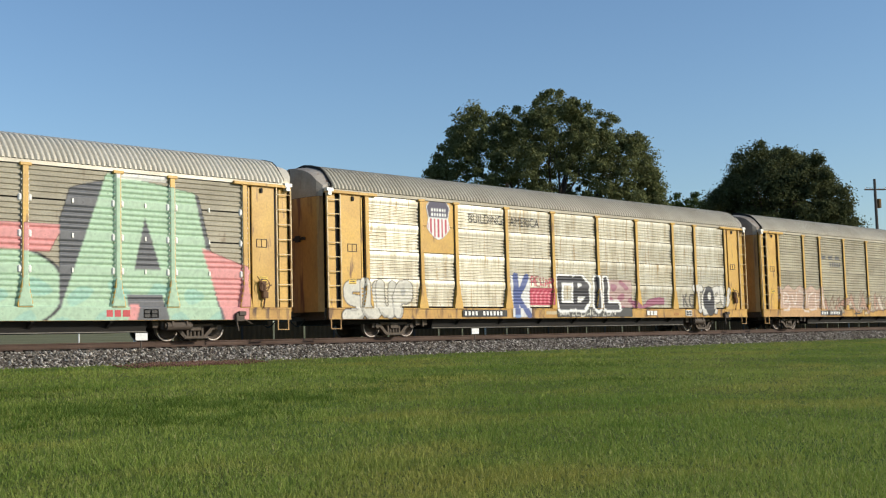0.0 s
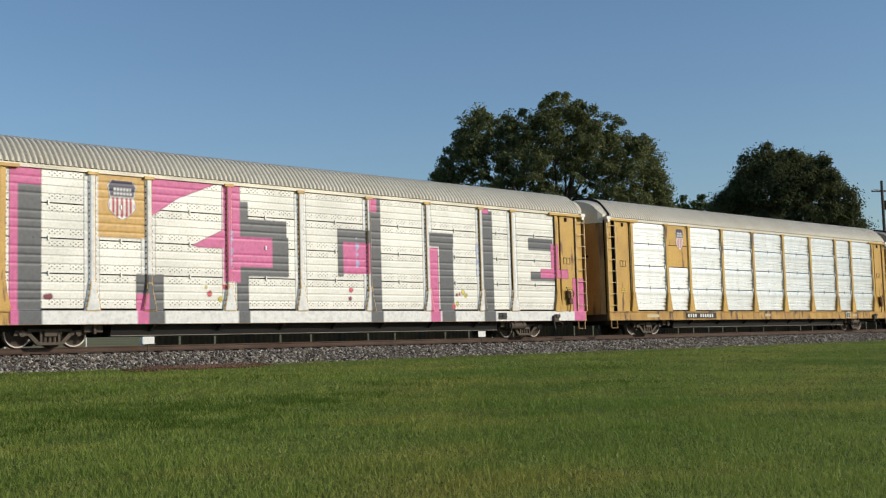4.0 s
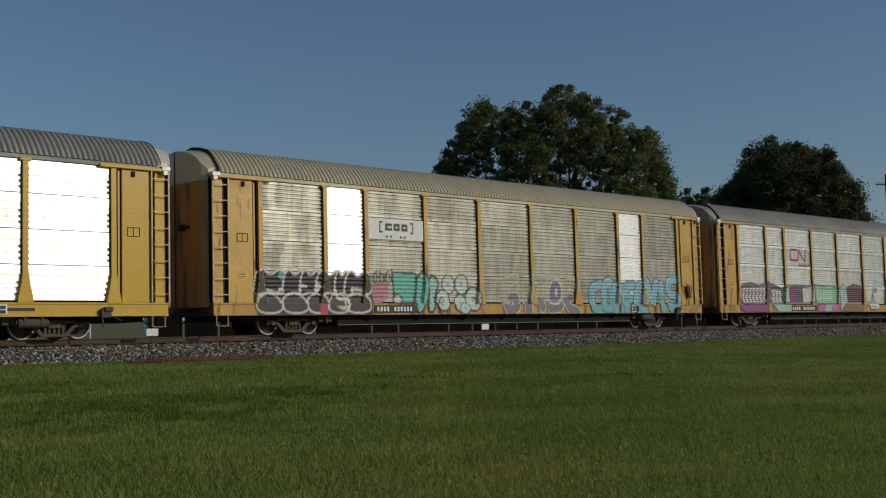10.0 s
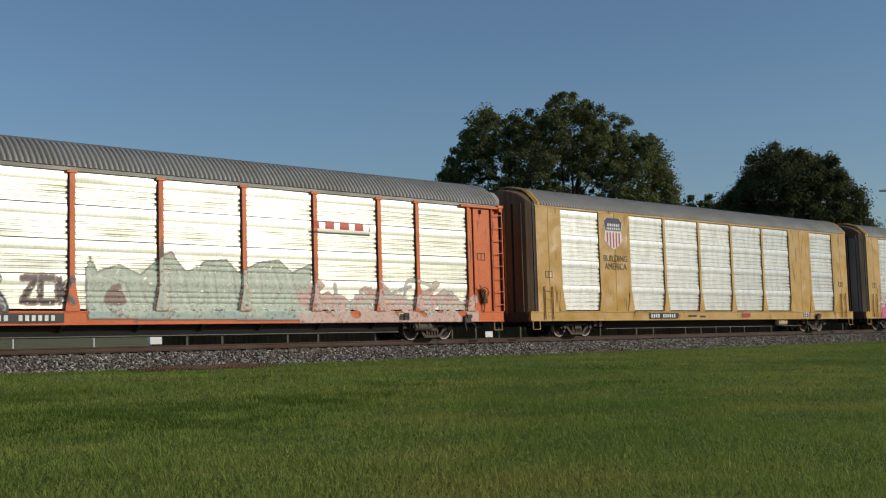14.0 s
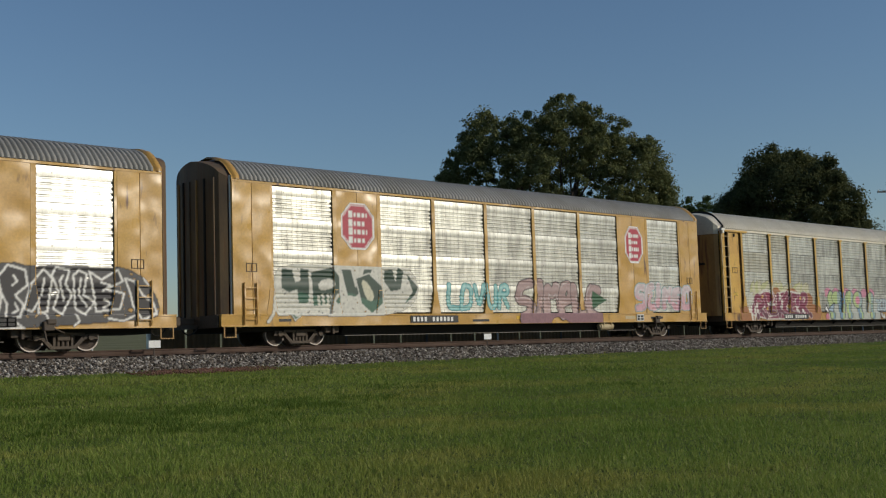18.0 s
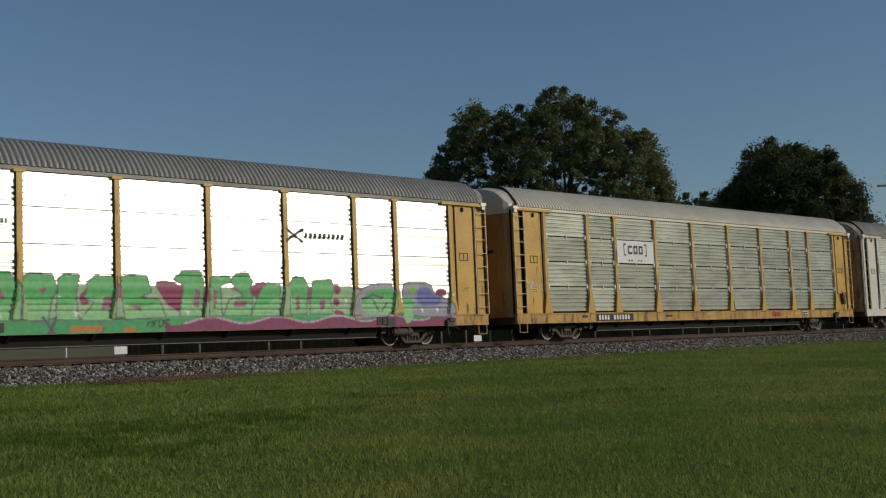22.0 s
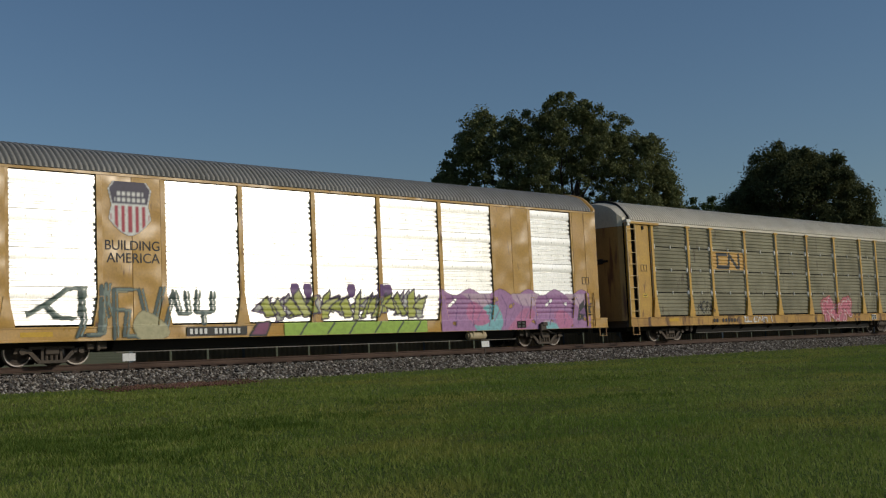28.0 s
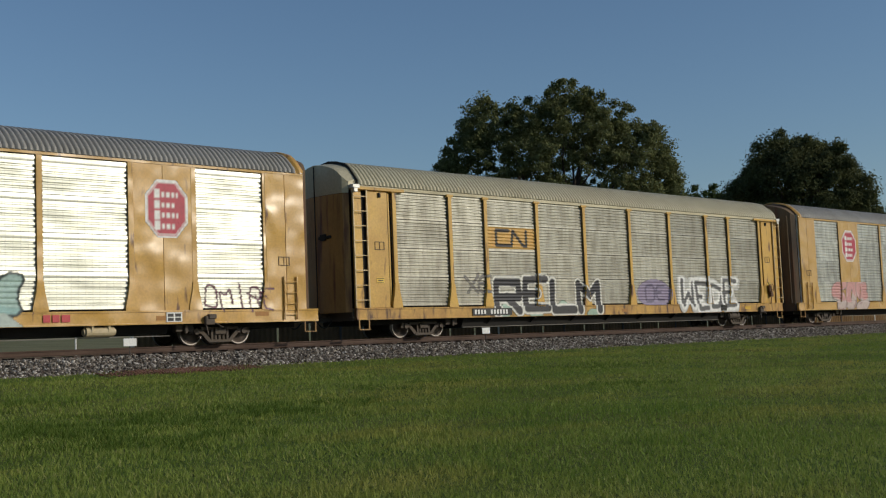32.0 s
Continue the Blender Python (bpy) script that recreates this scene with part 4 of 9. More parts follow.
ladder_car(9, "orange car carrier with silver panels and faded graffiti", M_STEEL_PALE, M_ORANGE, M_ROOF, **BAND, end_paint=M_END_ORANGE)
flush_car(10, "tan car carrier with silver panels, shield and slogan", M_STEEL_MID, M_TAN, M_ROOF, 6, 0.3)
flush_car(11, "tan car carrier with silver panels and teal and purple graffiti", M_STEEL_MID, M_TAN, M_ROOF, 6, 0.3, curtain=True)
flush_car(12, "tan car carrier with red octagon signs and green lettered graffiti", M_STEEL, M_TAN, M_ROOF, 7, 0.3)
ladder_car(13, "yellow car carrier with mixed grey panels and red graffiti", M_STEEL, M_YELLOW, M_ROOF_CREAM, 7, special={(0, 2): M_STEEL_GREY, (1, 3): M_STEEL_GREY, (7, 3): M_STEEL_GREY})
ladder_car(14, "yellow car carrier with bright panels and long green graffiti", M_STEEL_NEW, M_YELLOW, M_ROOF, **BAND, wheel=False)
ladder_car(15, "yellow car carrier with grey panels and framed white mark", M_STEEL_WAVE, M_YELLOW, M_ROOF_CREAM, **LATCH)
ladder_car(16, "off-white car carrier with silver panels and red mark", M_STEEL_PALE, M_CREAM, M_ROOF, 7, wheel=False, end_paint=M_END_CREAM)
ladder_car(17, "yellow car carrier with silver panels and purple graffiti", M_STEEL_NEW, M_YELLOW, M_ROOF_CREAM, **LATCH, solid=SHIELD_BAY)
flush_car(18, "tan car carrier with shield, slogan and lime graffiti", M_STEEL_NEW, M_TAN, M_ROOF, 6, 0.3)
ladder_car(19, "yellow car carrier with dark olive-grey panels", M_STEEL_OLIVE, M_YELLOW, M_ROOF_CREAM, **LATCH)
flush_car(20, "tan car carrier with red octagon signs and teal graffiti", M_STEEL_PALE, M_TAN, M_ROOF, 7, 0.18)
ladder_car(21, "yellow car carrier with grey panels and black graffiti letters", M_STEEL_GREY, M_YELLOW, M_ROOF_TAN, 8)
flush_car(22, "tan car carrier with red octagon sign and pink graffiti", M_STEEL, M_TAN, M_ROOF, 7)

# ---- trees ----
def leaf_material(name, a, b):
    m, nodes, links, p = node_material(name)
    geo = nodes.new("ShaderNodeNewGeometry")
    mix = nodes.new("ShaderNodeMix")
    mix.data_type = "RGBA"
    mix.inputs[6].default_value, mix.inputs[7].default_value = (*a, 1), (*b, 1)
    links.new(geo.outputs["Random Per Island"], mix.inputs[0])
    links.new(mix.outputs[2], p.inputs["Base Color"])
    p.inputs["Roughness"].default_value = 0.9
    p.inputs["Specular IOR Level"].default_value = 0.15
    tr = nodes.new("ShaderNodeBsdfTranslucent")
    links.new(mix.outputs[2], tr.inputs[0])
    add = nodes.new("ShaderNodeMixShader")
    add.inputs[0].default_value = 0.35
    links.new(p.outputs[0], add.inputs[1])
    links.new(tr.outputs[0], add.inputs[2])
    links.new(add.outputs[0], nodes["Material Output"].inputs[0])
    return m


M_LEAF_A = leaf_material("broad_leaf_green", (0.125, 0.145, 0.056), (0.185, 0.195, 0.085))
M_LEAF_B = leaf_material("dark_maple_leaf", (0.068, 0.082, 0.034), (0.11, 0.12, 0.052))
M_LEAF_C = leaf_material("far_hedge_leaf", (0.045, 0.07, 0.02), (0.075, 0.1, 0.032))
M_BARK = surface("tree_bark", (0.085, 0.065, 0.05), 0.9, second=(0.05, 0.04, 0.03), stretch=(3, 3, 0.6), fine=9, bump=0.03)


def limb(bm, a, b, r0, r1, bend=0.0, seg=4, sides=7):
    a, b = Vector(a), Vector(b)
    side = Vector((random.uniform(-1, 1), random.uniform(-1, 1), random.uniform(-0.2, 0.4))) * bend * (b - a).length
    prev = None
    for i in range(seg + 1):
        t = i / seg
        c = a.lerp(b, t) + side * math.sin(math.pi * t)
        r = r0 + (r1 - r0) * t
        ring = [bm.verts.new(c + Vector((r * math.cos(2 * math.pi * k / sides), r * math.sin(2 * math.pi * k / sides), 0))) for k in range(sides)]
        if prev:
            for k in range(sides):
                bm.faces.new((prev[k], prev[(k + 1) % sides], ring[(k + 1) % sides], ring[k]))
        prev = ring
    return b


def leaves(rng, clumps, count, size):
    """Small tilted leaf sprays gathered in clumps, facing outwards and up."""
    C = np.array(clumps)
    pick = rng.integers(0, len(C), count)
    L = C[pick]
    d = rng.normal(size=(count, 3))
    d /= np.linalg.norm(d, axis=1, keepdims=True)
    c = L[:, :3] + d * (L[:, 3] * rng.random(count) ** 0.45 * rng.choice((0.85, 1.0, 1.2), count))[:, None] * np.array([1, 1, 0.8])
    n = d * 0.8 + rng.normal(size=(count, 3)) * 0.6 + np.array([0, 0, 0.35])
    n /= np.linalg.norm(n, axis=1, keepdims=True)
    u = np.cross(n, rng.normal(size=(count, 3)))
    u /= np.linalg.norm(u, axis=1, keepdims=True)
    w = np.cross(n, u)
    s = size * rng.uniform(0.6, 1.4, (count, 1))
    v = np.stack([c - u * s, c + w * s * 0.55, c + u * s, c - w * s * 0.55 - n * s * 0.25], 1).reshape(-1, 3)
    return v, np.arange(count * 4).reshape(-1, 4)


def crown(rng, across, heights, low, depth, clumps, size, skin):
    """Clumps of leaves inside a crown: across gives places over the width, heights the top there. skin: share that crowds to the outside."""
    out = []
    a0, a1 = across[0], across[-1]
    while len(out) < clumps:
        a = rng.uniform(a0, a1)
        s = size * rng.choice((0.55, 0.8, 1.0, 1.5))
        top = np.interp(a, across, heights) - s * 0.6
        k = rng.random()
        k = k ** 0.4 if rng.random() < skin else k
        z = low + (top - low) * k
        t = np.clip((z - low) / max(np.max(heights) - low, 1), 0, 1)
        half = depth * math.sqrt(max(0.05, 1 - (2 * (a - a0) / (a1 - a0) - 1) ** 2)) * math.sqrt(max(0.1, 1 - (t - 0.35) ** 2 * 1.6))
        b = rng.uniform(-1, 1)
        b = math.copysign(abs(b) ** 0.6, b) * half
        if top > low:
            out.append((a, b, z, s))
    return out


def tree(name, label, base, clumps, angle, count, size, leaf, trunk=0.4, seed=1, limbs=46):
    rng = np.random.default_rng(seed)
    random.seed(seed)
    root = tagged(new(name), label, "tree")
    root.location = base
    c, s = math.cos(radians(angle)), math.sin(radians(angle))
    clumps = [(a * c - b * s, a * s + b * c, z, r) for a, b, z, r in clumps]
    bm = bmesh.new()
    top = max(q[2] for q in clumps)
    fork = Vector((0, 0, top * 0.36))
    limb(bm, (0, 0, -0.3), fork, trunk, trunk * 0.75, 0.03, 6, 10)
    mains = []
    for i in range(8):
        q = Vector(clumps[rng.integers(len(clumps))][:3])
        m = Vector((q.x * 0.6, q.y * 0.6, fork.z + (q.z - fork.z) * 0.62))
        mains.append(m)
        limb(bm, fork * random.uniform(0.8, 1.0), m, trunk * 0.45, 0.1, 0.08, 6, 7)
    for i in range(limbs):
        q = Vector(clumps[rng.integers(len(clumps))][:3])
        m = min(mains, key=lambda p: (p - q).length)
        limb(bm, fork.lerp(m, random.uniform(0.5, 1.0)), q, 0.08, 0.02, 0.1, 4, 5)
    part("trunk", bm, M_BARK, root, "brown bark trunk and limbs")
    v, f = leaves(rng, clumps, count, size)
    tagged(part("crown", from_arrays("crown", v, f), leaf, root, "crown of many small leaves"), kind="stuff")
    return root


rng = np.random.default_rng(5)
tree("broad_tree", "tall broad deciduous tree with open leafy crown", (52.9, 45.5, 1.1),
     crown(rng, [-7.4, -6.7, -5.7, -5.1, -3.9, -2.5, -1.6, -0.2, 0.6, 1.4, 2.7, 3.7, 5.0, 6.3, 7.0, 7.3], [10.2, 11.4, 12.7, 14.0, 14.9, 14.6, 14.5, 15.0, 15.5, 15.4, 14.8, 14.0, 13.3, 12.6, 11.3, 9.2], 5.2, 4.4, 1500, 0.43, 0.5),
     -49.3, 190000, 0.08, M_LEAF_A, 0.42, 8)
tree("dome_tree", "dense dark dome-shaped maple tree", (83.0, 46.3, 1.1),
     crown(rng, [-5.8, -5.4, -4.5, -3.8, -2.4, -0.8, 0.5, 1.5, 3.6, 4.75, 5.3, 5.85], [9.0, 11.8, 13.4, 14.5, 15.5, 16.2, 15.9, 15.5, 14.0, 11.8, 10.2, 8.6], 4.0, 4.6, 520, 0.8, 0.7),
     -60.7, 140000, 0.1, M_LEAF_B, 0.45, 4)
for i, (x, y, h) in enumerate(((102.6, 79.8, 15.4), (104.3, 77.6, 16.9), (106, 75.5, 17.4), (108.6, 72, 17.2), (111, 69, 16.4), (114.5, 66, 15.4), (119, 62, 14.5))):
    tree("far_tree", "far green deciduous tree", (x, y, 1.1), crown(rng, [-2.6, -1.2, 0.3, 1.5, 2.6], [h - 2.6, h - 0.6, h, h - 0.8, h - 2.8], 4.0, 2.5, 90, 0.8, 0.5), -56, 9000, 0.16, M_LEAF_C, 0.3, 20 + i, 14)

# ---- paint on the cars' sides: marks and graffiti ----
def spray_material():
    """Spray paint: the colour and cover that the sheet carries, with fine mottling and worn spots."""
    m, nodes, links, p = node_material("spray_paint")
    at = nodes.new("ShaderNodeAttribute")
    at.attribute_name = "paint"
    co = nodes.new("ShaderNodeTexCoord")
    fine = nodes.new("ShaderNodeTexNoise")
    fine.inputs["Scale"].default_value, fine.inputs["Detail"].default_value = 7.0, 6
    links.new(co.outputs["Object"], fine.inputs["Vector"])
    tone = nodes.new("ShaderNodeMapRange")
    tone.inputs[1].default_value, tone.inputs[2].default_value, tone.inputs[3].default_value, tone.inputs[4].default_value = 0.3, 0.7, 0.82, 1.12
    links.new(fine.outputs[0], tone.inputs[0])
    hsv = nodes.new("ShaderNodeHueSaturation")
    links.new(at.outputs["Color"], hsv.inputs["Color"])
    links.new(tone.outputs[0], hsv.inputs["Value"])
    links.new(hsv.outputs[0], p.inputs["Base Color"])
    p.inputs["Roughness"].default_value = 0.5
    wear = nodes.new("ShaderNodeMapRange")
    wear.inputs[1].default_value, wear.inputs[2].default_value, wear.inputs[3].default_value, wear.inputs[4].default_value = 0.62, 0.78, 1.0, 0.6
    links.new(fine.outputs[0], wear.inputs[0])
    cover = nodes.new("ShaderNodeMath")
    cover.operation = "MULTIPLY"
    links.new(at.outputs["Alpha"], cover.inputs[0])
    links.new(wear.outputs[0], cover.inputs[1])
    clear = nodes.new("ShaderNodeBsdfTransparent")
    mix = nodes.new("ShaderNodeMixShader")
    links.new(cover.outputs[0], mix.inputs[0])
    links.new(clear.outputs[0], mix.inputs[1])
    links.new(p.outputs[0], mix.inputs[2])
    links.new(mix.outputs[0], nodes["Material Output"].inputs[0])
    return m


M_SPRAY = spray_material()
INK, CHALK, MINT, PINK, SLATE = (0.025, 0.025, 0.03), (0.75, 0.75, 0.72), (0.36, 0.52, 0.36), (0.62, 0.12, 0.3), (0.09, 0.095, 0.105)
SALMON, MAROON = (0.62, 0.25, 0.24), (0.2, 0.025, 0.05)
NAVY, SAND, FOREST = (0.06, 0.09, 0.25), (0.55, 0.36, 0.25), (0.04, 0.12, 0.06)
SHIELD_RED, SHIELD_BLUE, GOLD = (0.42, 0.025, 0.055), (0.035, 0.03, 0.07), (0.6, 0.36, 0.1)

# stroke skeletons on a grid of three by five knots, a at the lower left, o at the upper right
GLYPH = {"K": "am,og,gc", "C": "omac", "R": "amoig,hc", "I": "bn", "L": "mac", "E": "omac,gh", "H": "am,co,gi", "O": "amoca", "W": "mahco",
         "D": "amnlfba", "Y": "mho,hb", "A": "anc,df", "S": "omgica", "U": "maco", "N": "amco", "P": "amoig", "M": "amhoc", "T": "mo,nb", "X": "mc,ao", "Z": "moac", "G": "omacih", "F": "oma,gh", "V": "mbo", "B": "amnlgifba,gh", "J": "noba", "Q": "amoca,ec"}


def surface_offset(index, X, Z):
    """How far the car's side stands at a place: sheet, groove, post or sill."""
    kind, ribs, blank, rows, gap, depth = STYLE[index]
    y = np.full(X.shape, 0.03)
    for r in range(len(rows) - 1):
        h = rows[r + 1] - rows[r] - gap
        n = max(2, round(ribs * h)) if kind == "ladder" else ribs
        base = rows[r] + gap / 2
        for z in groove_heights(h, n, blank):
            d = np.abs(Z - base - z)
            y = np.where(d < 0.042, 0.03 + depth * np.clip((0.042 - d) / 0.028, 0, 1), y)
        if blank:
            z0, z1 = base + h * (1 - blank) + 0.01, base + h - 0.02
            t = np.clip((Z - z0) / (z1 - z0), 0, 1)
            y = np.where((Z > z0) & (Z < z1), 0.03 - 0.012 * np.sin(np.pi * t), y)
    posts = POSTS_LADDER if kind == "ladder" else POSTS_FLUSH
    out = 0.0 if kind == "ladder" else 0.03
    for x in posts:
        foot = np.interp(Z, (1.02, 1.12, 1.57, 1.87, 1.88, 9), (0.22, 0.22, 0.12, 0.086, 0.085, 0.085))
        y = np.where(np.abs(X - x) < foot, np.where(Z < 1.87, -0.075, -0.05) + out, y)
    if kind == "flush":
        for a, b in ((POSTS_FLUSH[1], POSTS_FLUSH[2]), (POSTS_FLUSH[7], POSTS_FLUSH[8])):
            y = np.where((X > a) & (X < b), np.minimum(y, -0.012), y)
        y = np.where((X < POSTS_FLUSH[0]) | (X > POSTS_FLUSH[9]), np.minimum(y, -0.03), y)
    else:
        y = np.where((X < 1.62) | (X > 25.58), np.minimum(y, 0.0), y)
    return np.where(Z < 1.035, -0.046, y)


def canvas(index, x0, x1, z0, z1, cell=0.027):
    """A sheet of paint cells laid over part of a car's side, with rows that keep to the grooves."""
    kind, ribs, blank, rows, gap, depth = STYLE[index]
    marks = {round(z0, 4), round(z1, 4), 1.034, 1.036}
    for r in range(len(rows) - 1):
        h = rows[r + 1] - rows[r] - gap
        n = max(2, round(ribs * h)) if kind == "ladder" else ribs
        for z in groove_heights(h, n, blank):
            marks |= {round(rows[r] + gap / 2 + z + d, 4) for d, k in GROOVE}
    zs = sorted(m for m in marks if z0 <= m <= z1)
    fine = [zs[0]]
    for z in zs[1:]:
        n = max(1, math.ceil((z - fine[-1]) / (cell * 1.15)))
        a = fine[-1]
        fine += [a + (z - a) * i / n for i in range(1, n + 1)]
    xe = np.linspace(x0, x1, max(2, round((x1 - x0) / cell)) + 1)
    ze = np.array(fine)
    X, Z = np.meshgrid((xe[:-1] + xe[1:]) / 2, (ze[:-1] + ze[1:]) / 2)
    return {"car": index, "xe": xe, "ze": ze, "X": X, "Z": Z, "ink": np.full(X.shape, -1), "colours": []}


def lay(c, mask, colour):
    if colour not in c["colours"]:
        c["colours"].append(colour)
    c["ink"] = np.where(mask, c["colours"].index(colour), c["ink"])


def rect(c, x0, x1, z0, z1, colour):
    lay(c, (c["X"] > x0) & (c["X"] < x1) & (c["Z"] > z0) & (c["Z"] < z1), colour)


def inside(c, pts):
    X, Z = c["X"], c["Z"]
    m = np.zeros(X.shape, bool)
    for (xa, za), (xb, zb) in zip(pts, pts[1:] + pts[:1]):
        if abs(za - zb) > 1e-9:
            m ^= ((za > Z) != (zb > Z)) & (X < (xb - xa) * (Z - za) / (zb - za) + xa)
    return m


def poly(c, pts, colour):
    lay(c, inside(c, pts), colour)


def waves(c, k, seed):
    """Smooth mottling from -1 to 1."""
    a = seed * 1.7
    return (np.sin(c["X"] * k + a + 1.3 * np.sin(c["Z"] * k * 0.8 + a)) + np.sin(c["Z"] * k * 1.4 + 2 * a + np.sin(c["X"] * k * 0.6))) / 2


def strokes(c, glyphs, x0, x1, z0, z1, jitter, rng, overlap=0.12, curve=True):
    """Distance of every cell from a row of stroke figures that fill a frame."""
    best = np.full(c["X"].shape, 9.0)
    w = (x1 - x0) / len(glyphs)
    for i, g in enumerate(glyphs):
        knots = {}
        up = rng.uniform(-0.06, 0.06) * (z1 - z0) * (jitter > 0)
        for k in range(15):
            a, b = k % 3, k // 3
            jx, jz = rng.normal(size=2) * jitter
            knots["abcdefghijklmno"[k]] = (x0 + w * (i + 0.16 + 0.34 * a * (1 + overlap) + jx), z0 + up + (z1 - z0) * (0.08 + 0.21 * b + jz * 0.6))
        for run in GLYPH[g].split(","):
            pts = [knots[k] for k in run]
            if curve and len(pts) > 2:
                soft = [pts[0]]
                for p, q, r in zip(pts, pts[1:], pts[2:]):
                    for t in (0.25, 0.5, 0.75):
                        m0 = ((p[0] + q[0]) / 2, (p[1] + q[1]) / 2)
                        m1 = ((q[0] + r[0]) / 2, (q[1] + r[1]) / 2)
                        soft.append(((1 - t) ** 2 * m0[0] + 2 * t * (1 - t) * q[0] + t * t * m1[0], (1 - t) ** 2 * m0[1] + 2 * t * (1 - t) * q[1] + t * t * m1[1]))
                pts = soft + [pts[-1]]
            for (xa, za), (xb, zb) in zip(pts, pts[1:]):
                dx, dz = xb - xa, zb - za
                t = np.clip(((c["X"] - xa) * dx + (c["Z"] - za) * dz) / max(dx * dx + dz * dz, 1e-9), 0, 1)
                best = np.minimum(best, np.hypot(c["X"] - xa - t * dx, c["Z"] - za - t * dz))
    return best


def piece(c, glyphs, x0, x1, z0, z1, fill, edge=None, halo=None, second=None, width=0.16, line=0.05, glow=0.12, jitter=0.1, seed=1, curve=True, worn=0.0,
          rim=None, rim_width=0.05, stripes=False, gleam=True):
    """A graffiti piece: overlapping letters, each with its own outline, on a rim or a cloud of colour."""
    rng = np.random.default_rng(seed)
    w = (x1 - x0) / len(glyphs)
    letters = []
    swell = 1 + 0.1 * waves(c, 2.3, seed)
    for i, g in enumerate(glyphs):
        letters.append(strokes(c, g, x0 + i * w, x0 + (i + 1) * w, z0, z1, jitter, rng, curve=curve) * swell + 0.006 * waves(c, 9, seed + i))
    d = np.min(letters, axis=0)
    up = (c["Z"] - z0) / (z1 - z0)
    if halo:
        lay(c, d < width + line + glow * (1.1 + 0.9 * waves(c, 3.1, seed + 3)), halo)
    if rim:
        lay(c, d < width + line + rim_width, rim)
    for i, e in enumerate(letters):
        if edge:
            lay(c, e < width + line, edge)
        lay(c, e < width, fill)
        if second:
            if stripes:
                lay(c, (e < width) & (np.sin(c["X"] * 11 + c["Z"] * 2 + i) > 0.15), second)
            else:
                lay(c, (e < width) & (up < 0.4 + 0.2 * waves(c, 5.2, seed + 7 + i)), second)
        if width > 0.12:
            dark = tuple(0.55 * v for v in fill)
            lay(c, (e < width * 0.92) & (e > width * 0.62) & (up < 0.34) & (waves(c, 6.1, seed + i) > 0.1), dark)
            if gleam:
                lay(c, (np.abs(e - width * 0.62) < 0.018) & (up > 0.5) & (waves(c, 3.3, seed + 2) > 0.1), tuple(0.45 * v + 0.4 for v in fill))
    if worn:
        c["ink"] = np.where((waves(c, 7, seed + 5) + waves(c, 23, seed)) * 0.5 + rng.normal(size=d.shape) * 0.35 > 1 - worn, -1, c["ink"])


def brush(c, pts, colour, width=0.05):
    """One painted line through a few places."""
    d = np.full(c["X"].shape, 9.0)
    for (xa, za), (xb, zb) in zip(pts, pts[1:]):
        dx, dz = xb - xa, zb - za
        t = np.clip(((c["X"] - xa) * dx + (c["Z"] - za) * dz) / max(dx * dx + dz * dz, 1e-9), 0, 1)
        d = np.minimum(d, np.hypot(c["X"] - xa - t * dx, c["Z"] - za - t * dz))
    lay(c, d < width, colour)


def soft(pts, rounds=2):
    """Round the corners of an outline."""
    for k in range(rounds):
        new_pts = []
        for (xa, za), (xb, zb) in zip(pts, pts[1:] + pts[:1]):
            new_pts += [(0.75 * xa + 0.25 * xb, 0.75 * za + 0.25 * zb), (0.25 * xa + 0.75 * xb, 0.25 * za + 0.75 * zb)]
        pts = new_pts
    return pts


def shape(c, pts, fill, edge=None, line=0.04, rounds=0, low=None, turn=1.4):
    """A filled outline with a painted edge; below the turning height it may take another colour."""
    pts = soft(pts, rounds) if rounds else pts
    lay(c, inside(c, pts), fill)
    if low:
        lay(c, inside(c, pts) & (c["Z"] < turn + 0.15 * waves(c, 3.0, 2)), low)
    if edge:
        brush(c, pts + pts[:1], edge, line)


def spikes(c, x0, x1, z0, z1, fills, edge, count, seed, line=0.03, reach=0.5):
    """Wild pointed letter arms, leaning over one another."""
    rng = np.random.default_rng(seed)
    for k in range(count):
        x = x0 + (x1 - x0) * (k + 0.5) / count + rng.uniform(-0.12, 0.12)
        foot = z0 + rng.uniform(0, 0.25) * (z1 - z0)
        head = z1 - rng.uniform(0, 0.3) * (z1 - z0)
        slant = rng.uniform(-reach, reach)
        w = rng.uniform(0.12, 0.24)
        if rng.random() < 0.6:
            pts = [(x - w, foot), (x + w * 0.7, foot + 0.05), (x + slant + w * 0.5, head), (x + slant - w * 0.9, head - 0.22)]
        else:
            mid = (foot + head) / 2
            pts = [(x - w * 2.2, mid - 0.1), (x + w, mid - 0.22), (x + w * 2.6, mid + 0.3), (x - w * 0.4, mid + 0.14)]
        shape(c, pts, fills[k % len(fills)], edge, line)


def colour_word(c):
    """Plain word for a paint colour."""
    h, sat, v = colorsys.rgb_to_hsv(*c)
    if sat < 0.22 or v < 0.05:
        return "black" if v < 0.1 else "grey" if v < 0.48 else "white"
    names = ((0.03, "red"), (0.1, "brown" if v < 0.4 else "salmon"), (0.2, "olive" if v < 0.35 else "yellow"), (0.42, "green"), (0.54, "teal"), (0.7, "blue"), (0.84, "purple"), (0.94, "pink"), (1.01, "red"))
    return next(n for top, n in names if h < top)


def finish(c, root, name, label, lift=0.006, flat=None, cover=1.0):
    """Turn the painted cells into thin meshes that follow the side, one for each stretch of paint."""
    car = c["car"]
    ink = c["ink"]
    nx = ink.shape[1]
    XE, ZE = np.meshgrid(c["xe"], c["ze"])
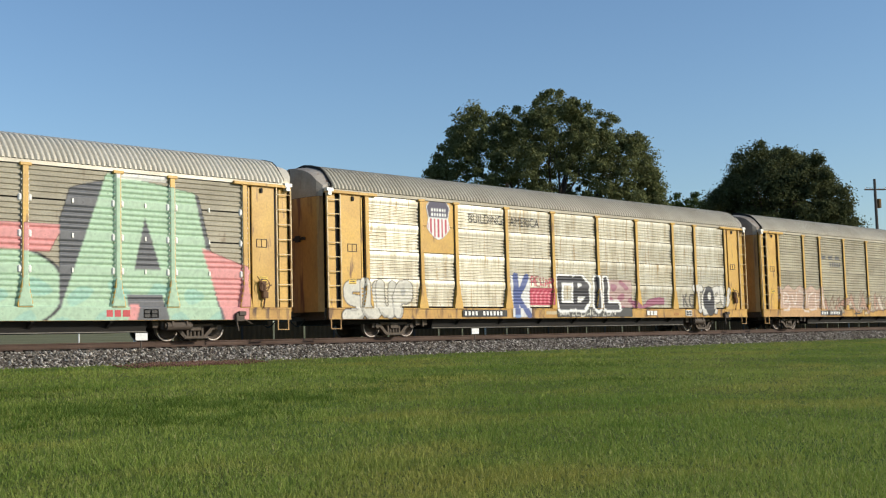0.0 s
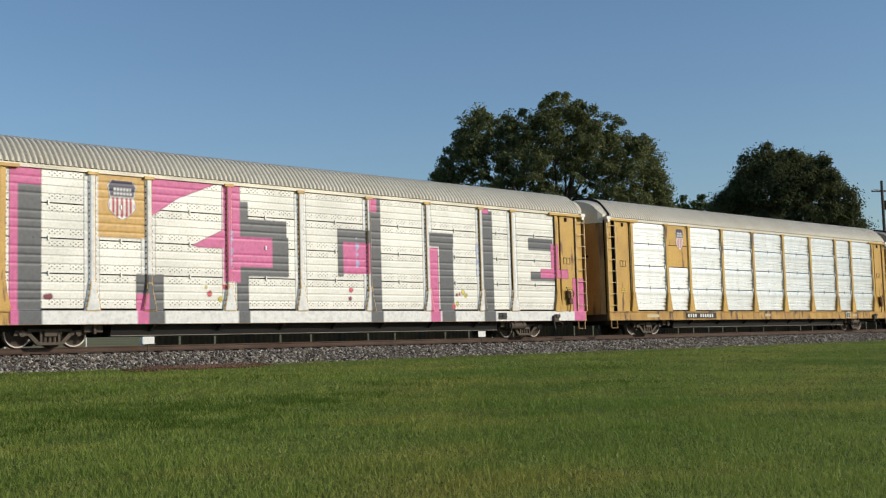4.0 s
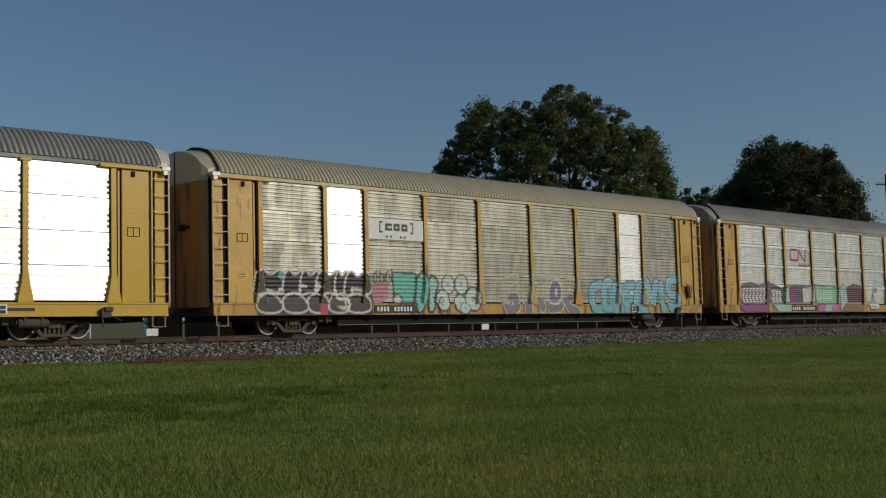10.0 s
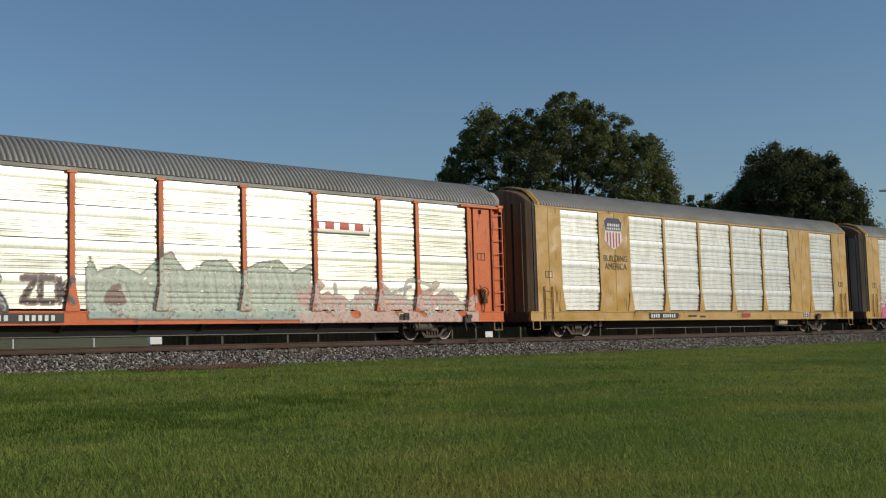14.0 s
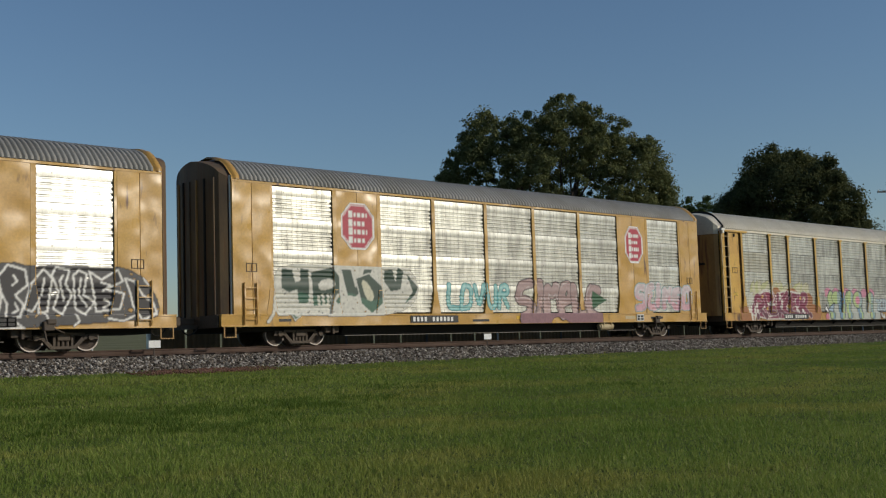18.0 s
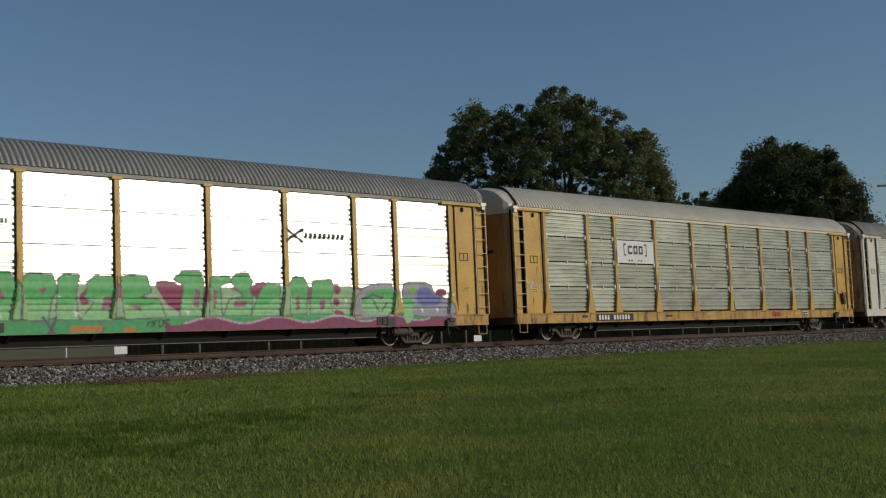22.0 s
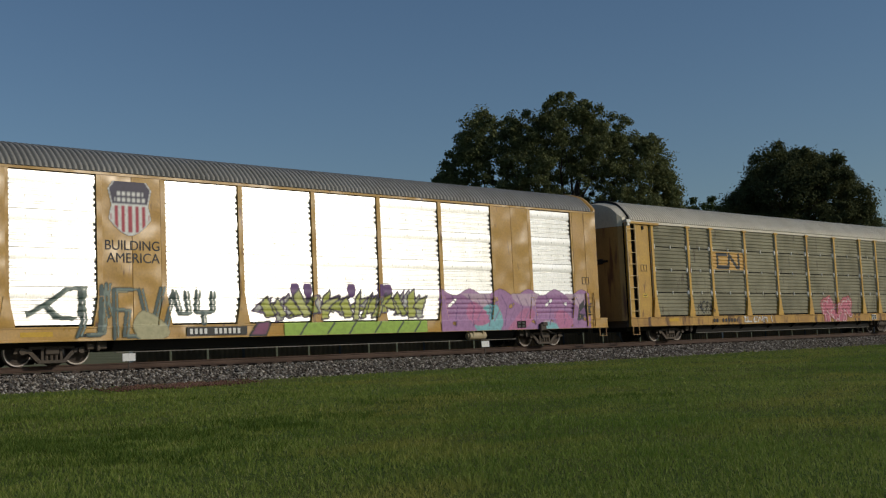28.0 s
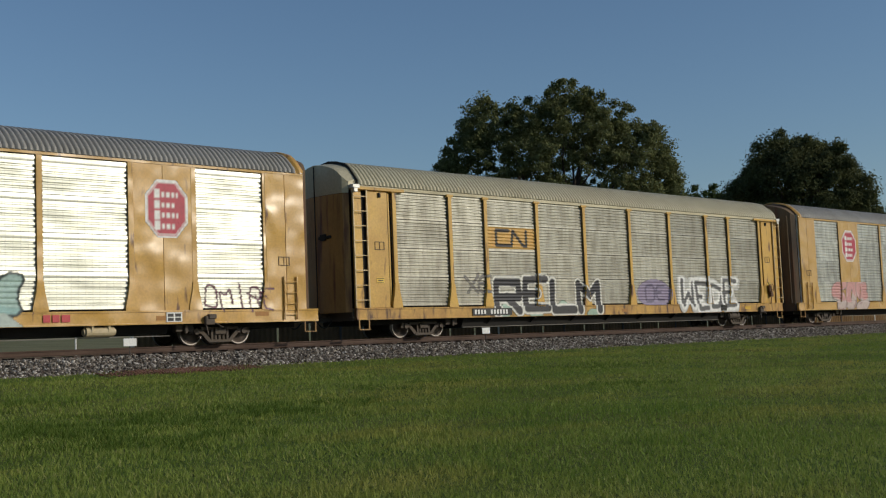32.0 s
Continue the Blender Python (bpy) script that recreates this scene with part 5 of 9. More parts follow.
    Y = surface_offset(car, XE, ZE) - lift if flat is None else np.full(XE.shape, flat)
    painted = np.nonzero((ink >= 0).any(0))[0]
    if len(painted) == 0:
        return None
    # colour and cover at every corner, softened over the cells that meet there
    table = np.array([(*q, 1.0) for q in c["colours"]] + [(0, 0, 0, 0)])
    cells = table[ink] * np.array([1, 1, 1, cover])
    cells[..., :3] *= cells[..., 3:]
    pad = np.pad(cells, ((1, 1), (1, 1), (0, 0)), mode="edge")
    corner = (pad[:-1, :-1] + pad[1:, :-1] + pad[:-1, 1:] + pad[1:, 1:]) / 4
    corner[..., :3] /= np.maximum(corner[..., 3:], 1e-6)
    shown = (corner[:-1, :-1, 3] + corner[1:, 1:, 3] + corner[:-1, 1:, 3] + corner[1:, :-1, 3]) > 1e-3
    corner = corner.reshape(-1, 4)
    runs = [(0, nx)]
    if name == "graffiti":
        cut = [(int(a) + int(b)) // 2 + 1 for a, b in zip(painted, painted[1:]) if b - a > 5]
        runs = list(zip([0] + cut, cut + [nx]))
    for lo, hi in runs:
        rows, cols = np.nonzero(shown[:, lo:hi])
        if len(rows) == 0:
            continue
        cols = cols + lo
        i = rows * (nx + 1) + cols
        f = np.stack([i, i + 1, i + nx + 2, i + nx + 1], 1)
        used, inv = np.unique(f, return_inverse=True)
        v = np.stack([XE.ravel()[used], Y.ravel()[used], ZE.ravel()[used]], 1)
        data = from_arrays(name, v, inv.reshape(f.shape))
        data.materials.append(M_SPRAY)
        data.color_attributes.new("paint", "FLOAT_COLOR", "POINT").data.foreach_set("color", corner[used].astype(np.float32).ravel())
        picks = ink[rows, cols]
        picks = picks[picks >= 0]
        ob = new(name, data)
        ob.parent = root
        text = label
        if len(runs) > 1:
            tally = collections.Counter()
            for k, n in zip(*np.unique(picks, return_counts=True)):
                tally[colour_word(c["colours"][k])] += int(n)
            words = [word for word, n in tally.most_common(2)]
            text = " and ".join(words) + " graffiti piece sprayed on the lower side"
        tagged(ob, text)
    return ob


ROOT = dict(CARS)


def lettering(root, body, x0, x1, z, material, y=-0.002, height=None, name="lettering", label=""):
    """Words in the built-in font, stretched to the width that they have on the car."""
    if ("text", body) not in CACHE:
        cu = bpy.data.curves.new("words", "FONT")
        cu.body, cu.size, cu.offset, cu.extrude = body, 1.0, 0.0, 0.004
        ob = new("words", cu)
        dg = bpy.context.evaluated_depsgraph_get()
        data = bpy.data.meshes.new_from_object(ob.evaluated_get(dg))
        bpy.data.objects.remove(ob)
        co = np.empty(len(data.vertices) * 3, np.float32)
        data.vertices.foreach_get("co", co)
        co = co.reshape(-1, 3)
        co[:, 0] = (co[:, 0] - co[:, 0].min()) / np.ptp(co[:, 0])
        co[:, 1] = (co[:, 1] - co[:, 1].min()) / np.ptp(co[:, 1])
        data.vertices.foreach_set("co", co.ravel())
        data.materials.clear()
        CACHE[("text", body)] = data
    ob = part(name, CACHE[("text", body)], material, root, label)
    ob.matrix_basis = pose(x0, y, z, 90, 0, 0) @ Matrix.Diagonal((x1 - x0, height, 1, 1))
    return ob


def painted_words(index, body, x0, x1, z0, z1, colour, label):
    """Words in the built-in font, painted on a ribbed side so that they follow its grooves."""
    cu = bpy.data.curves.new("words", "FONT")
    cu.body, cu.size = body, 1.0
    ob = new("words", cu)
    data = bpy.data.meshes.new_from_object(ob.evaluated_get(bpy.context.evaluated_depsgraph_get()))
    bpy.data.objects.remove(ob)
    co = np.empty(len(data.vertices) * 3, np.float32)
    data.vertices.foreach_get("co", co)
    co = co.reshape(-1, 3)[:, :2]
    co = (co - co.min(0)) / np.ptp(co, axis=0) * (x1 - x0, z1 - z0) + (x0, z0)
    c = canvas(index, x0 - 0.03, x1 + 0.03, z0 - 0.03, z1 + 0.03, 0.014)
    data.calc_loop_triangles()
    mask = np.zeros(c["X"].shape, bool)
    for t in data.loop_triangles:
        mask |= inside(c, [tuple(co[k]) for k in t.vertices])
    lay(c, mask, colour)
    finish(c, ROOT[index], "lettering", label)


def plate(index, x0, x1, z0=0.7, z1=0.96, groups=(4, 6), bare=False):
    """Black number board on the sill with unreadable characters as pale bars."""
    root = ROOT[index]
    p = root if bare else part("number_board", boxes((x0, x1, -0.058, -0.044, z0, z1)), M_PLATE, root, "black number board with pale characters")
    n = sum(groups) + 2.0
    w = (x1 - x0 - 0.16) / n
    x = x0 + 0.08
    bm = bmesh.new()
    for g in groups:
        for i in range(g):
            box(bm, x + 0.14 * w, x + 0.72 * w, -0.064, -0.057, z0 + 0.05, z1 - 0.05)
            x += w
        x += 1.2 * w
    part("character_bars", bm, M_MARK, p)


def sill_mark(index, x, colour=M_RED):
    part("sill_mark", boxes((x, x + 0.2, -0.056, -0.045, 0.74, 0.94), (x + 0.26, x + 0.46, -0.056, -0.045, 0.74, 0.94), (x + 0.52, x + 0.76, -0.056, -0.045, 0.74, 0.94)), colour, ROOT[index], "small painted company mark on the sill")


def shield(index, x0, x1, z0, z1, faded=False):
    """Blue-topped shield with red and white stripes."""
    c = canvas(index, x0, x1, z0, z1, 0.026)
    w, h = x1 - x0, z1 - z0
    u, v = (c["X"] - x0) / w, (c["Z"] - z0) / h
    side = np.where(v > 0.86, 0.5 - 0.9 * (v - 0.86), np.where(v > 0.55, 0.42 + 0.26 * (v - 0.55), 0.42 + 0.06 * np.sin(np.clip(v / 0.55, 0, 1) * np.pi)))
    side = np.where(v < 0.3, side * np.sqrt(np.clip(v / 0.3, 0, 1)), side)
    body = np.abs(u - 0.5) < side
    lay(c, body, CHALK if not faded else SAND)
    inner = np.abs(u - 0.5) < side - 0.03
    lay(c, inner & (v > 0.58), SHIELD_BLUE if not faded else (0.09, 0.03, 0.03))
    lay(c, inner & (v < 0.55) & (v > 0.05) & (np.sin((u - 0.5) * 2 * np.pi * 6.5 + math.pi / 2) > 0), SHIELD_RED if not faded else (0.35, 0.13, 0.1))
    for z, a in ((0.78, 0.32), (0.66, 0.34)):
        lay(c, (np.abs(v - z) < 0.036) & (np.abs(u - 0.5) < a) & (np.sin(u * 2 * np.pi * 9) > -0.45), CHALK)
    if faded:
        lay(c, np.hypot(u - 0.5, (v - 0.52) * 1.1) < 0.3 + 0.05 * waves(c, 8, 2), (0.16, 0.05, 0.032))
    finish(c, ROOT[index], "shield_mark", "painted shield with blue top and striped field" if not faded else "faded shield daubed over in brown", 0.012, flat=0.01 if index in (1, 4, 5, 17) else None)


def octagon(index, x0, x1, z0, z1, bars=4):
    """Red eight-sided sign with a white border and rows of white bars."""
    c = canvas(index, x0, x1, z0, z1, 0.03)
    u, v = (c["X"] - x0) / (x1 - x0) * 2 - 1, (c["Z"] - z0) / (z1 - z0) * 2 - 1
    r = np.maximum(np.maximum(np.abs(u), np.abs(v)), (np.abs(u) + np.abs(v)) / 1.45)
    lay(c, r < 1.0, CHALK)
    lay(c, r < 0.93, SHIELD_RED)
    lay(c, (r < 0.9) & (r > 0.87), CHALK)
    for k in range(bars):
        z = 0.5 - k * 0.36
        lay(c, (np.abs(v - z) < 0.15) & (np.abs(u + 0.45) < 0.13), CHALK)
        lay(c, (np.abs(v - z + 0.02) < 0.085) & (u > -0.25) & (u < 0.55 - 0.12 * (k % 2)) & (np.sin(u * 26) > -0.5), CHALK)
    finish(c, ROOT[index], "octagon_sign", "red octagon sign with white border and bars")


def wave_mark(index, x0, x1, z0, z1, colour, ground=None, width=0.07, span=(6.49, 9.16)):
    """Rounded continuous-line company mark."""
    c = canvas(index, span[0] if ground else x0 - 0.1, span[1] if ground else x1 + 0.1, z0 - 0.12, z1 + 0.12, 0.022)
    if ground:
        rect(c, 0, 99, 0, 99, ground)
    w = x1 - x0
    d = np.full(c["X"].shape, 9.0)
    pts = [(x0 + 0.42 * w, z1), (x0, z1), (x0, z0), (x0 + 0.5 * w, z0), (x0 + 0.55 * w, z1), (x0 + 0.9 * w, z0), (x1, z0), (x1, z1)]
    for (xa, za), (xb, zb) in zip(pts, pts[1:]):
        dx, dz = xb - xa, zb - za
        t = np.clip(((c["X"] - xa) * dx + (c["Z"] - za) * dz) / (dx * dx + dz * dz), 0, 1)
        d = np.minimum(d, np.hypot(c["X"] - xa - t * dx, c["Z"] - za - t * dz))
    lay(c, d < width, colour)
    finish(c, ROOT[index], "company_mark", "rounded continuous-line company mark")


def framed_mark(index, x0, x1, z0, z1):
    """Flat white board with a black bracketed frame and three block shapes."""
    board = part("mark_board", boxes((x0, x1, -0.012, 0.03, z0, z1), bevel=0.004), M_MARK, ROOT[index], "flat white board")
    c = canvas(index, x0, x1, z0, z1, 0.022)
    a, b, p, q = x0 + 0.2 * (x1 - x0), x0 + 0.8 * (x1 - x0), z0 + 0.34 * (z1 - z0), z1 - 0.14 * (z1 - z0)
    for x in (a, b):
        rect(c, x - 0.03, x + 0.03, p, q, INK)
        s = 0.13 if x == a else -0.13
        for z in (p + 0.02, q - 0.02):
            rect(c, min(x, x + s), max(x, x + s), z - 0.03, z + 0.03, INK)
    for k in range(3):
        x = a + (b - a) * (0.17 + 0.24 * k)
        rect(c, x, x + 0.3, p + 0.07, q - 0.07, INK)
        rect(c, x + 0.09, x + 0.21 + 0.1 * (k == 0), p + 0.16, q - 0.16, CHALK)
    for k in (0.18, 0.3, 0.6, 0.72):
        rect(c, a + (b - a) * k, a + (b - a) * k + 0.09, z0 + 0.08, z0 + 0.15, INK)
    ob = finish(c, ROOT[index], "company_mark", "black bracketed mark on a white board", flat=-0.018)
    ob.parent = board


def bar_line(index, x0, x1, z0, z1, colour, slots=10):
    """A line of characters too small to read."""
    c = canvas(index, x0, x1, z0, z1, 0.02)
    lay(c, np.sin((c["X"] - x0) / (x1 - x0) * 2 * np.pi * slots) > -0.3, colour)
    finish(c, ROOT[index], "small_lettering", "line of small lettering")


def cross_mark(index, x0, x1, z0, z1):
    c = canvas(index, x0, x1, z0, z1, 0.022)
    u, v = (c["X"] - x0) / (x1 - x0), (c["Z"] - z0) / (z1 - z0)
    lay(c, (np.abs(u - v) < 0.1) | (np.abs(u + v - 1) < 0.1) | ((np.abs(u - 0.5) > 0.34) & (np.abs(np.abs(u - v) - 0.02) < 0.16)), INK)
    finish(c, ROOT[index], "company_mark", "black crossed-bars company mark")


# car 0: tall pale green figure over the whole side
c = canvas(0, 11.0, 26.9, 0.64, 5.04, 0.034)
rect(c, 11, 25.3, 0.64, 1.5, MINT)
poly(c, [(11.0, 0.64), (11.0, 4.6), (13.2, 4.8), (15.4, 3.0), (16.0, 0.64)], MINT)
poly(c, [(12.4, 0.64), (12.9, 3.4), (14.2, 3.2), (13.9, 0.64)], SLATE)
lay(c, np.hypot((c["X"] - 17.3) / 1.8, (c["Z"] - 1.55) / 1.15) < 1, MINT)
lay(c, (np.hypot((c["X"] - 17.3) / 1.8, (c["Z"] - 1.55) / 1.15) < 1.06) & (np.hypot((c["X"] - 17.3) / 1.8, (c["Z"] - 1.55) / 1.15) > 1), INK)
poly(c, [(16.4, 2.65), (16.6, 3.4), (19.1, 3.4), (18.7, 2.6)], SALMON)
poly(c, [(19.0, 1.0), (19.0, 3.6), (19.3, 4.5), (20.4, 4.8), (20.0, 3.6), (19.5, 1.2)], SLATE)
poly(c, [(20.46, 5.02), (23.45, 4.6), (24.38, 0.64), (18.9, 0.64)], MINT)
poly(c, [(21.72, 3.75), (22.25, 2.16), (21.35, 2.14)], SLATE)
poly(c, [(21.1, 1.4), (22.3, 1.4), (22.5, 0.64), (21.2, 0.64)], SLATE)
poly(c, [(21.2, 1.1), (21.5, 1.1), (21.4, 0.64), (21.1, 0.64)], SALMON)
lay(c, inside(c, [(23.45, 4.6), (23.6, 4.5), (24.6, 0.64), (24.38, 0.64)]), SLATE)
poly(c, [(23.7, 2.9), (25.5, 2.3), (25.4, 0.64), (24.5, 0.64)], SALMON)
lay(c, (c["X"] > 20.7) & (c["X"] < 22.5) & (c["Z"] > 4.86) & (c["Z"] < 5.03), CHALK)
lay(c, (waves(c, 5, 3) > 0.35) & (c["Z"] < 1.9) & (c["ink"] == c["colours"].index(MINT)), (0.28, 0.48, 0.38))
finish(c, ROOT[0], "graffiti", "huge pale green graffiti letter with slate shading")
sill_mark(0, 20.4)

# car 1
shield(1, 4.85, 6.1, 3.62, 5.05)
painted_words(1, "BUILDING", 7.15, 9.05, 4.36, 4.72, INK, "black slogan lettering")
painted_words(1, "AMERICA", 9.5, 11.3, 4.36, 4.72, INK, "black slogan lettering")
c = canvas(1, 9.4, 17.8, 0.64, 2.48)
rect(c, 9.46, 10.6, 0.68, 2.36, (0.62, 0.62, 0.6))
brush(c, [(9.75, 0.75), (9.75, 2.3)], NAVY, 0.17)
brush(c, [(10.42, 2.3), (9.85, 1.5), (10.45, 0.75)], NAVY, 0.15)
brush(c, [(9.62, 0.72), (9.9, 0.72)], (0.2, 0.34, 0.6), 0.05)
rect(c, 10.62, 12.06, 1.16, 1.86, (0.46, 0.05, 0.09))
for k in range(5):
    brush(c, [(10.75 + 0.26 * k, 1.25), (10.75 + 0.26 * k, 1.6), (10.92 + 0.26 * k, 1.75)], (0.62, 0.2, 0.24), 0.035)
piece(c, "REWAR", 10.66, 12.05, 1.9, 2.36, (0.5, 0.06, 0.1), width=0.022, jitter=0.05, seed=4)
rect(c, 15.5, 17.5, 1.1, 2.3, (0.42, 0.3, 0.27))
lay(c, (c["X"] > 15.5) & (c["X"] < 17.5) & (c["Z"] > 1.1) & (c["Z"] < 2.32) & (waves(c, 8, 3) > 0.25), (0.3, 0.12, 0.16))
rect(c, 12.2, 17.4, 0.68, 1.06, (0.05, 0.05, 0.045))
piece(c, "WAZLOWEIZON", 12.3, 16.2, 0.7, 1.0, (0.6, 0.58, 0.5), width=0.018, jitter=0.05, seed=6)
piece(c, "CBIL", 12.3, 16.5, 1.02, 2.38, INK, None, width=0.15, jitter=0.0, curve=False, seed=2, rim=CHALK, rim_width=0.075, gleam=False)
finish(c, ROOT[1], "graffiti", "blue and black block graffiti letters edged in white")
c = canvas(1, 0.6, 4.3, 0.64, 2.1)
piece(c, "SUUP", 0.8, 4.0, 0.74, 1.95, (0.6, 0.58, 0.5), INK, None, width=0.2, line=0.03, jitter=0.04, seed=8, gleam=False)
lay(c, np.hypot((c["X"] - 3.62) / 0.11, (c["Z"] - 1.62) / 0.16) < 1, (0.4, 0.39, 0.36))
finish(c, ROOT[1], "graffiti", "pale bubble graffiti with thin black outline", cover=0.92)
c = canvas(1, 16.6, 25.7, 0.64, 2.2)
lay(c, (np.abs(c["Z"] - 1.3 - 0.1 * np.sin(c["X"] * 2)) < 0.16) & (c["X"] > 17.5) & (c["X"] < 20) & (waves(c, 3, 1) > -0.4), (0.3, 0.1, 0.16))
piece(c, "KE", 21.5, 22.4, 1.1, 1.8, (0.12, 0.11, 0.11), width=0.04, jitter=0.1, seed=17)
piece(c, "TOPV", 22.4, 25.5, 0.8, 2.05, (0.58, 0.56, 0.5), INK, None, width=0.16, line=0.03, jitter=0.06, seed=9, gleam=False)
lay(c, np.hypot((c["X"] - 23.75) / 0.5, (c["Z"] - 1.42) / 0.72) < 1, INK)
lay(c, np.hypot((c["X"] - 23.8) / 0.14, (c["Z"] - 1.65) / 0.2) < 1, (0.62, 0.6, 0.55))
finish(c, ROOT[1], "graffiti", "pale bubble graffiti with a black figure")
plate(1, 6.6, 9.1)
sill_mark(1, 18.5, M_MARK)

# car 2: washed pale graffiti along the foot
c = canvas(2, 1.5, 26.6, 0.64, 2.45)
lay(c, (c["X"] > 1.75) & (c["X"] < 6.7) & (c["Z"] < 2.22 + 0.12 * np.sin(c["X"] * 5)), (0.56, 0.4, 0.31))
lay(c, (c["X"] > 1.75) & (c["X"] < 6.6) & (c["Z"] < 1.1), (0.6, 0.36, 0.16))
piece(c, "BVZCH", 2.2, 6.5, 0.95, 2.0, (0.72, 0.62, 0.54), None, None, width=0.05, jitter=0.1, seed=3)
spikes(c, 6.9, 9.2, 0.72, 1.85, [(0.5, 0.28, 0.2), (0.42, 0.36, 0.26)], (0.24, 0.15, 0.1), 9, 5)
spikes(c, 9.4, 17.8, 0.7, 2.25, [(0.52, 0.33, 0.24), (0.62, 0.56, 0.45), (0.38, 0.34, 0.24)], (0.3, 0.2, 0.14), 30, 6, reach=0.7)
spikes(c, 17.8, 26.2, 0.7, 2.1, [(0.5, 0.34, 0.24), (0.62, 0.58, 0.48), (0.42, 0.36, 0.26)], (0.34, 0.25, 0.17), 28, 7, reach=0.6)
finish(c, ROOT[2], "graffiti", "washed-out salmon and tan graffiti band", cover=0.8)
bar_line(2, 6.7, 9.1, 3.85, 4.05, (0.12, 0.12, 0.12), 3)
bar_line(2, 7.6, 9.0, 3.45, 3.7, (0.12, 0.12, 0.12), 5)
plate(2, 6.1, 8.6)

# car 3: blocks of white, slate and pink over everything
c = canvas(3, 1.7, 27.1, 0.64, 5.06, 0.034)
rect(c, 2.1, 26.8, 0.64, 1.03, CHALK)
for x in POSTS_LADDER[1:9]:
    lay(c, (np.abs(c["X"] - x) < 0.24) & (c["Z"] < 5.0) & (c["Z"] > 1.02), CHALK)
rect(c, 4.75, 6.28, 3.2, 5.06, GOLD)
for x0, x1, z0, z1 in ((2.32, 3.03, 0.64, 4.6), (6.0, 6.9, 0.64, 2.14), (9.57, 9.99, 0.64, 4.58), (9.93, 11.52, 3.43, 4.0), (10.96, 11.58, 2.17, 3.46), (9.9, 11.57, 2.16, 2.45),
                       (13.7, 15.18, 3.44, 3.9), (13.7, 13.94, 2.23, 3.42), (15.1, 15.67, 0.64, 5.06), (18.0, 19.3, 3.45, 3.97), (18.58, 19.27, 0.64, 3.47), (20.86, 21.5, 0.64, 4.95),
                       (23.6, 25.1, 3.51, 3.99), (23.7, 25.2, 2.28, 2.63)):
    rect(c, x0, x1, z0, z1, SLATE)
for x0, x1, z0, z1 in ((2.12, 2.36, 0.64, 5.06), (2.33, 3.03, 4.6, 5.06), (6.0, 6.37, 0.64, 1.55), (9.05, 9.7, 1.93, 5.06), (9.7, 10.96, 2.45, 3.42), (13.93, 15.1, 2.32, 3.44), (15.11, 15.5, 4.56, 5.06),
                       (18.0, 18.5, 0.64, 3.4), (20.9, 21.3, 4.85, 5.06), (24.3, 26.0, 2.39, 2.75), (25.0, 25.4, 2.74, 3.81), (26.3, 27.0, 0.64, 2.42)):
    rect(c, x0, x1, z0, z1, PINK)
poly(c, [(6.5, 5.06), (8.8, 5.06), (7.4, 4.5), (6.5, 3.9)], PINK)
poly(c, [(7.86, 3.04), (9.26, 3.71), (9.26, 3.02)], PINK)
rng = np.random.default_rng(9)
for i in range(14):
    x, z = rng.choice((3.5, 8.7, 14.6, 19.6)) + rng.uniform(-0.4, 0.4), rng.uniform(1.2, 1.8)
    lay(c, np.hypot(c["X"] - x, c["Z"] - z) < rng.uniform(0.04, 0.1), ((0.6, 0.05, 0.08), (0.6, 0.5, 0.06), MAROON)[i % 3])
for x in (9.35, 14.6, 20.6):
    lay(c, (np.abs(c["X"] - x) < 0.07) & (np.abs(c["Z"] - 3.0) < 0.6) & (waves(c, 14, x) > 0), (0.35, 0.42, 0.66))
finish(c, ROOT[3], "graffiti", "giant white block letters with slate and pink shading")
shield(3, 5.05, 6.0, 3.75, 4.9)

# car 4
shield(4, 5.35, 6.0, 3.95, 4.9)
plate(4, 5.9, 8.4)

# car 5
shield(5, 4.78, 6.15, 3.5, 5.0, True)
c = canvas(5, 2.2, 22.4, 0.64, 2.95)
PALE = (0.6, 0.58, 0.54)
for pts in ([(2.4, 1.1), (2.45, 1.6), (2.9, 1.75), (3.0, 1.12)], [(2.98, 1.1), (2.98, 2.4)], [(3.2, 2.35), (3.3, 1.2)], [(3.25, 2.3), (3.6, 2.38), (3.75, 1.2)], [(3.8, 1.15), (4.3, 1.3), (4.4, 1.75), (3.9, 1.9), (3.95, 2.3), (4.4, 2.4)], [(2.45, 1.12), (3.0, 1.1)]):
    brush(c, pts, PALE, 0.03)
piece(c, "MNVI", 4.66, 6.4, 1.15, 2.2, (0.33, 0.3, 0.25), (0.44, 0.4, 0.34), None, width=0.1, line=0.04, jitter=0.12, seed=12, worn=0.3, gleam=False)
lay(c, (c["X"] > 7.2) & (c["X"] < 14.2) & (np.abs(c["X"] - 10.7) < 3.6 - 0.9 * np.abs(c["Z"] - 1.7)) & (c["Z"] < 2.5 + 0.25 * waves(c, 3, 4)) & (waves(c, 2.0, 3) > -0.55), (0.17, 0.2, 0.16))
lay(c, (c["X"] > 9.0) & (c["X"] < 13.6) & (c["Z"] < 2.2) & (waves(c, 2.4, 8) > 0.05), (0.16, 0.27, 0.11))
lay(c, (c["X"] > 7.2) & (c["X"] < 14.2) & (c["Z"] > 1.0) & (c["Z"] < 2.2) & (waves(c, 2.8, 12) > 0.5), (0.12, 0.17, 0.26))
piece(c, "SAMDES", 7.3, 14.0, 0.75, 2.6, (0.16, 0.2, 0.16), (0.48, 0.6, 0.68), None, (0.17, 0.26, 0.12), width=0.15, line=0.035, jitter=0.13, seed=13, curve=False, gleam=False)
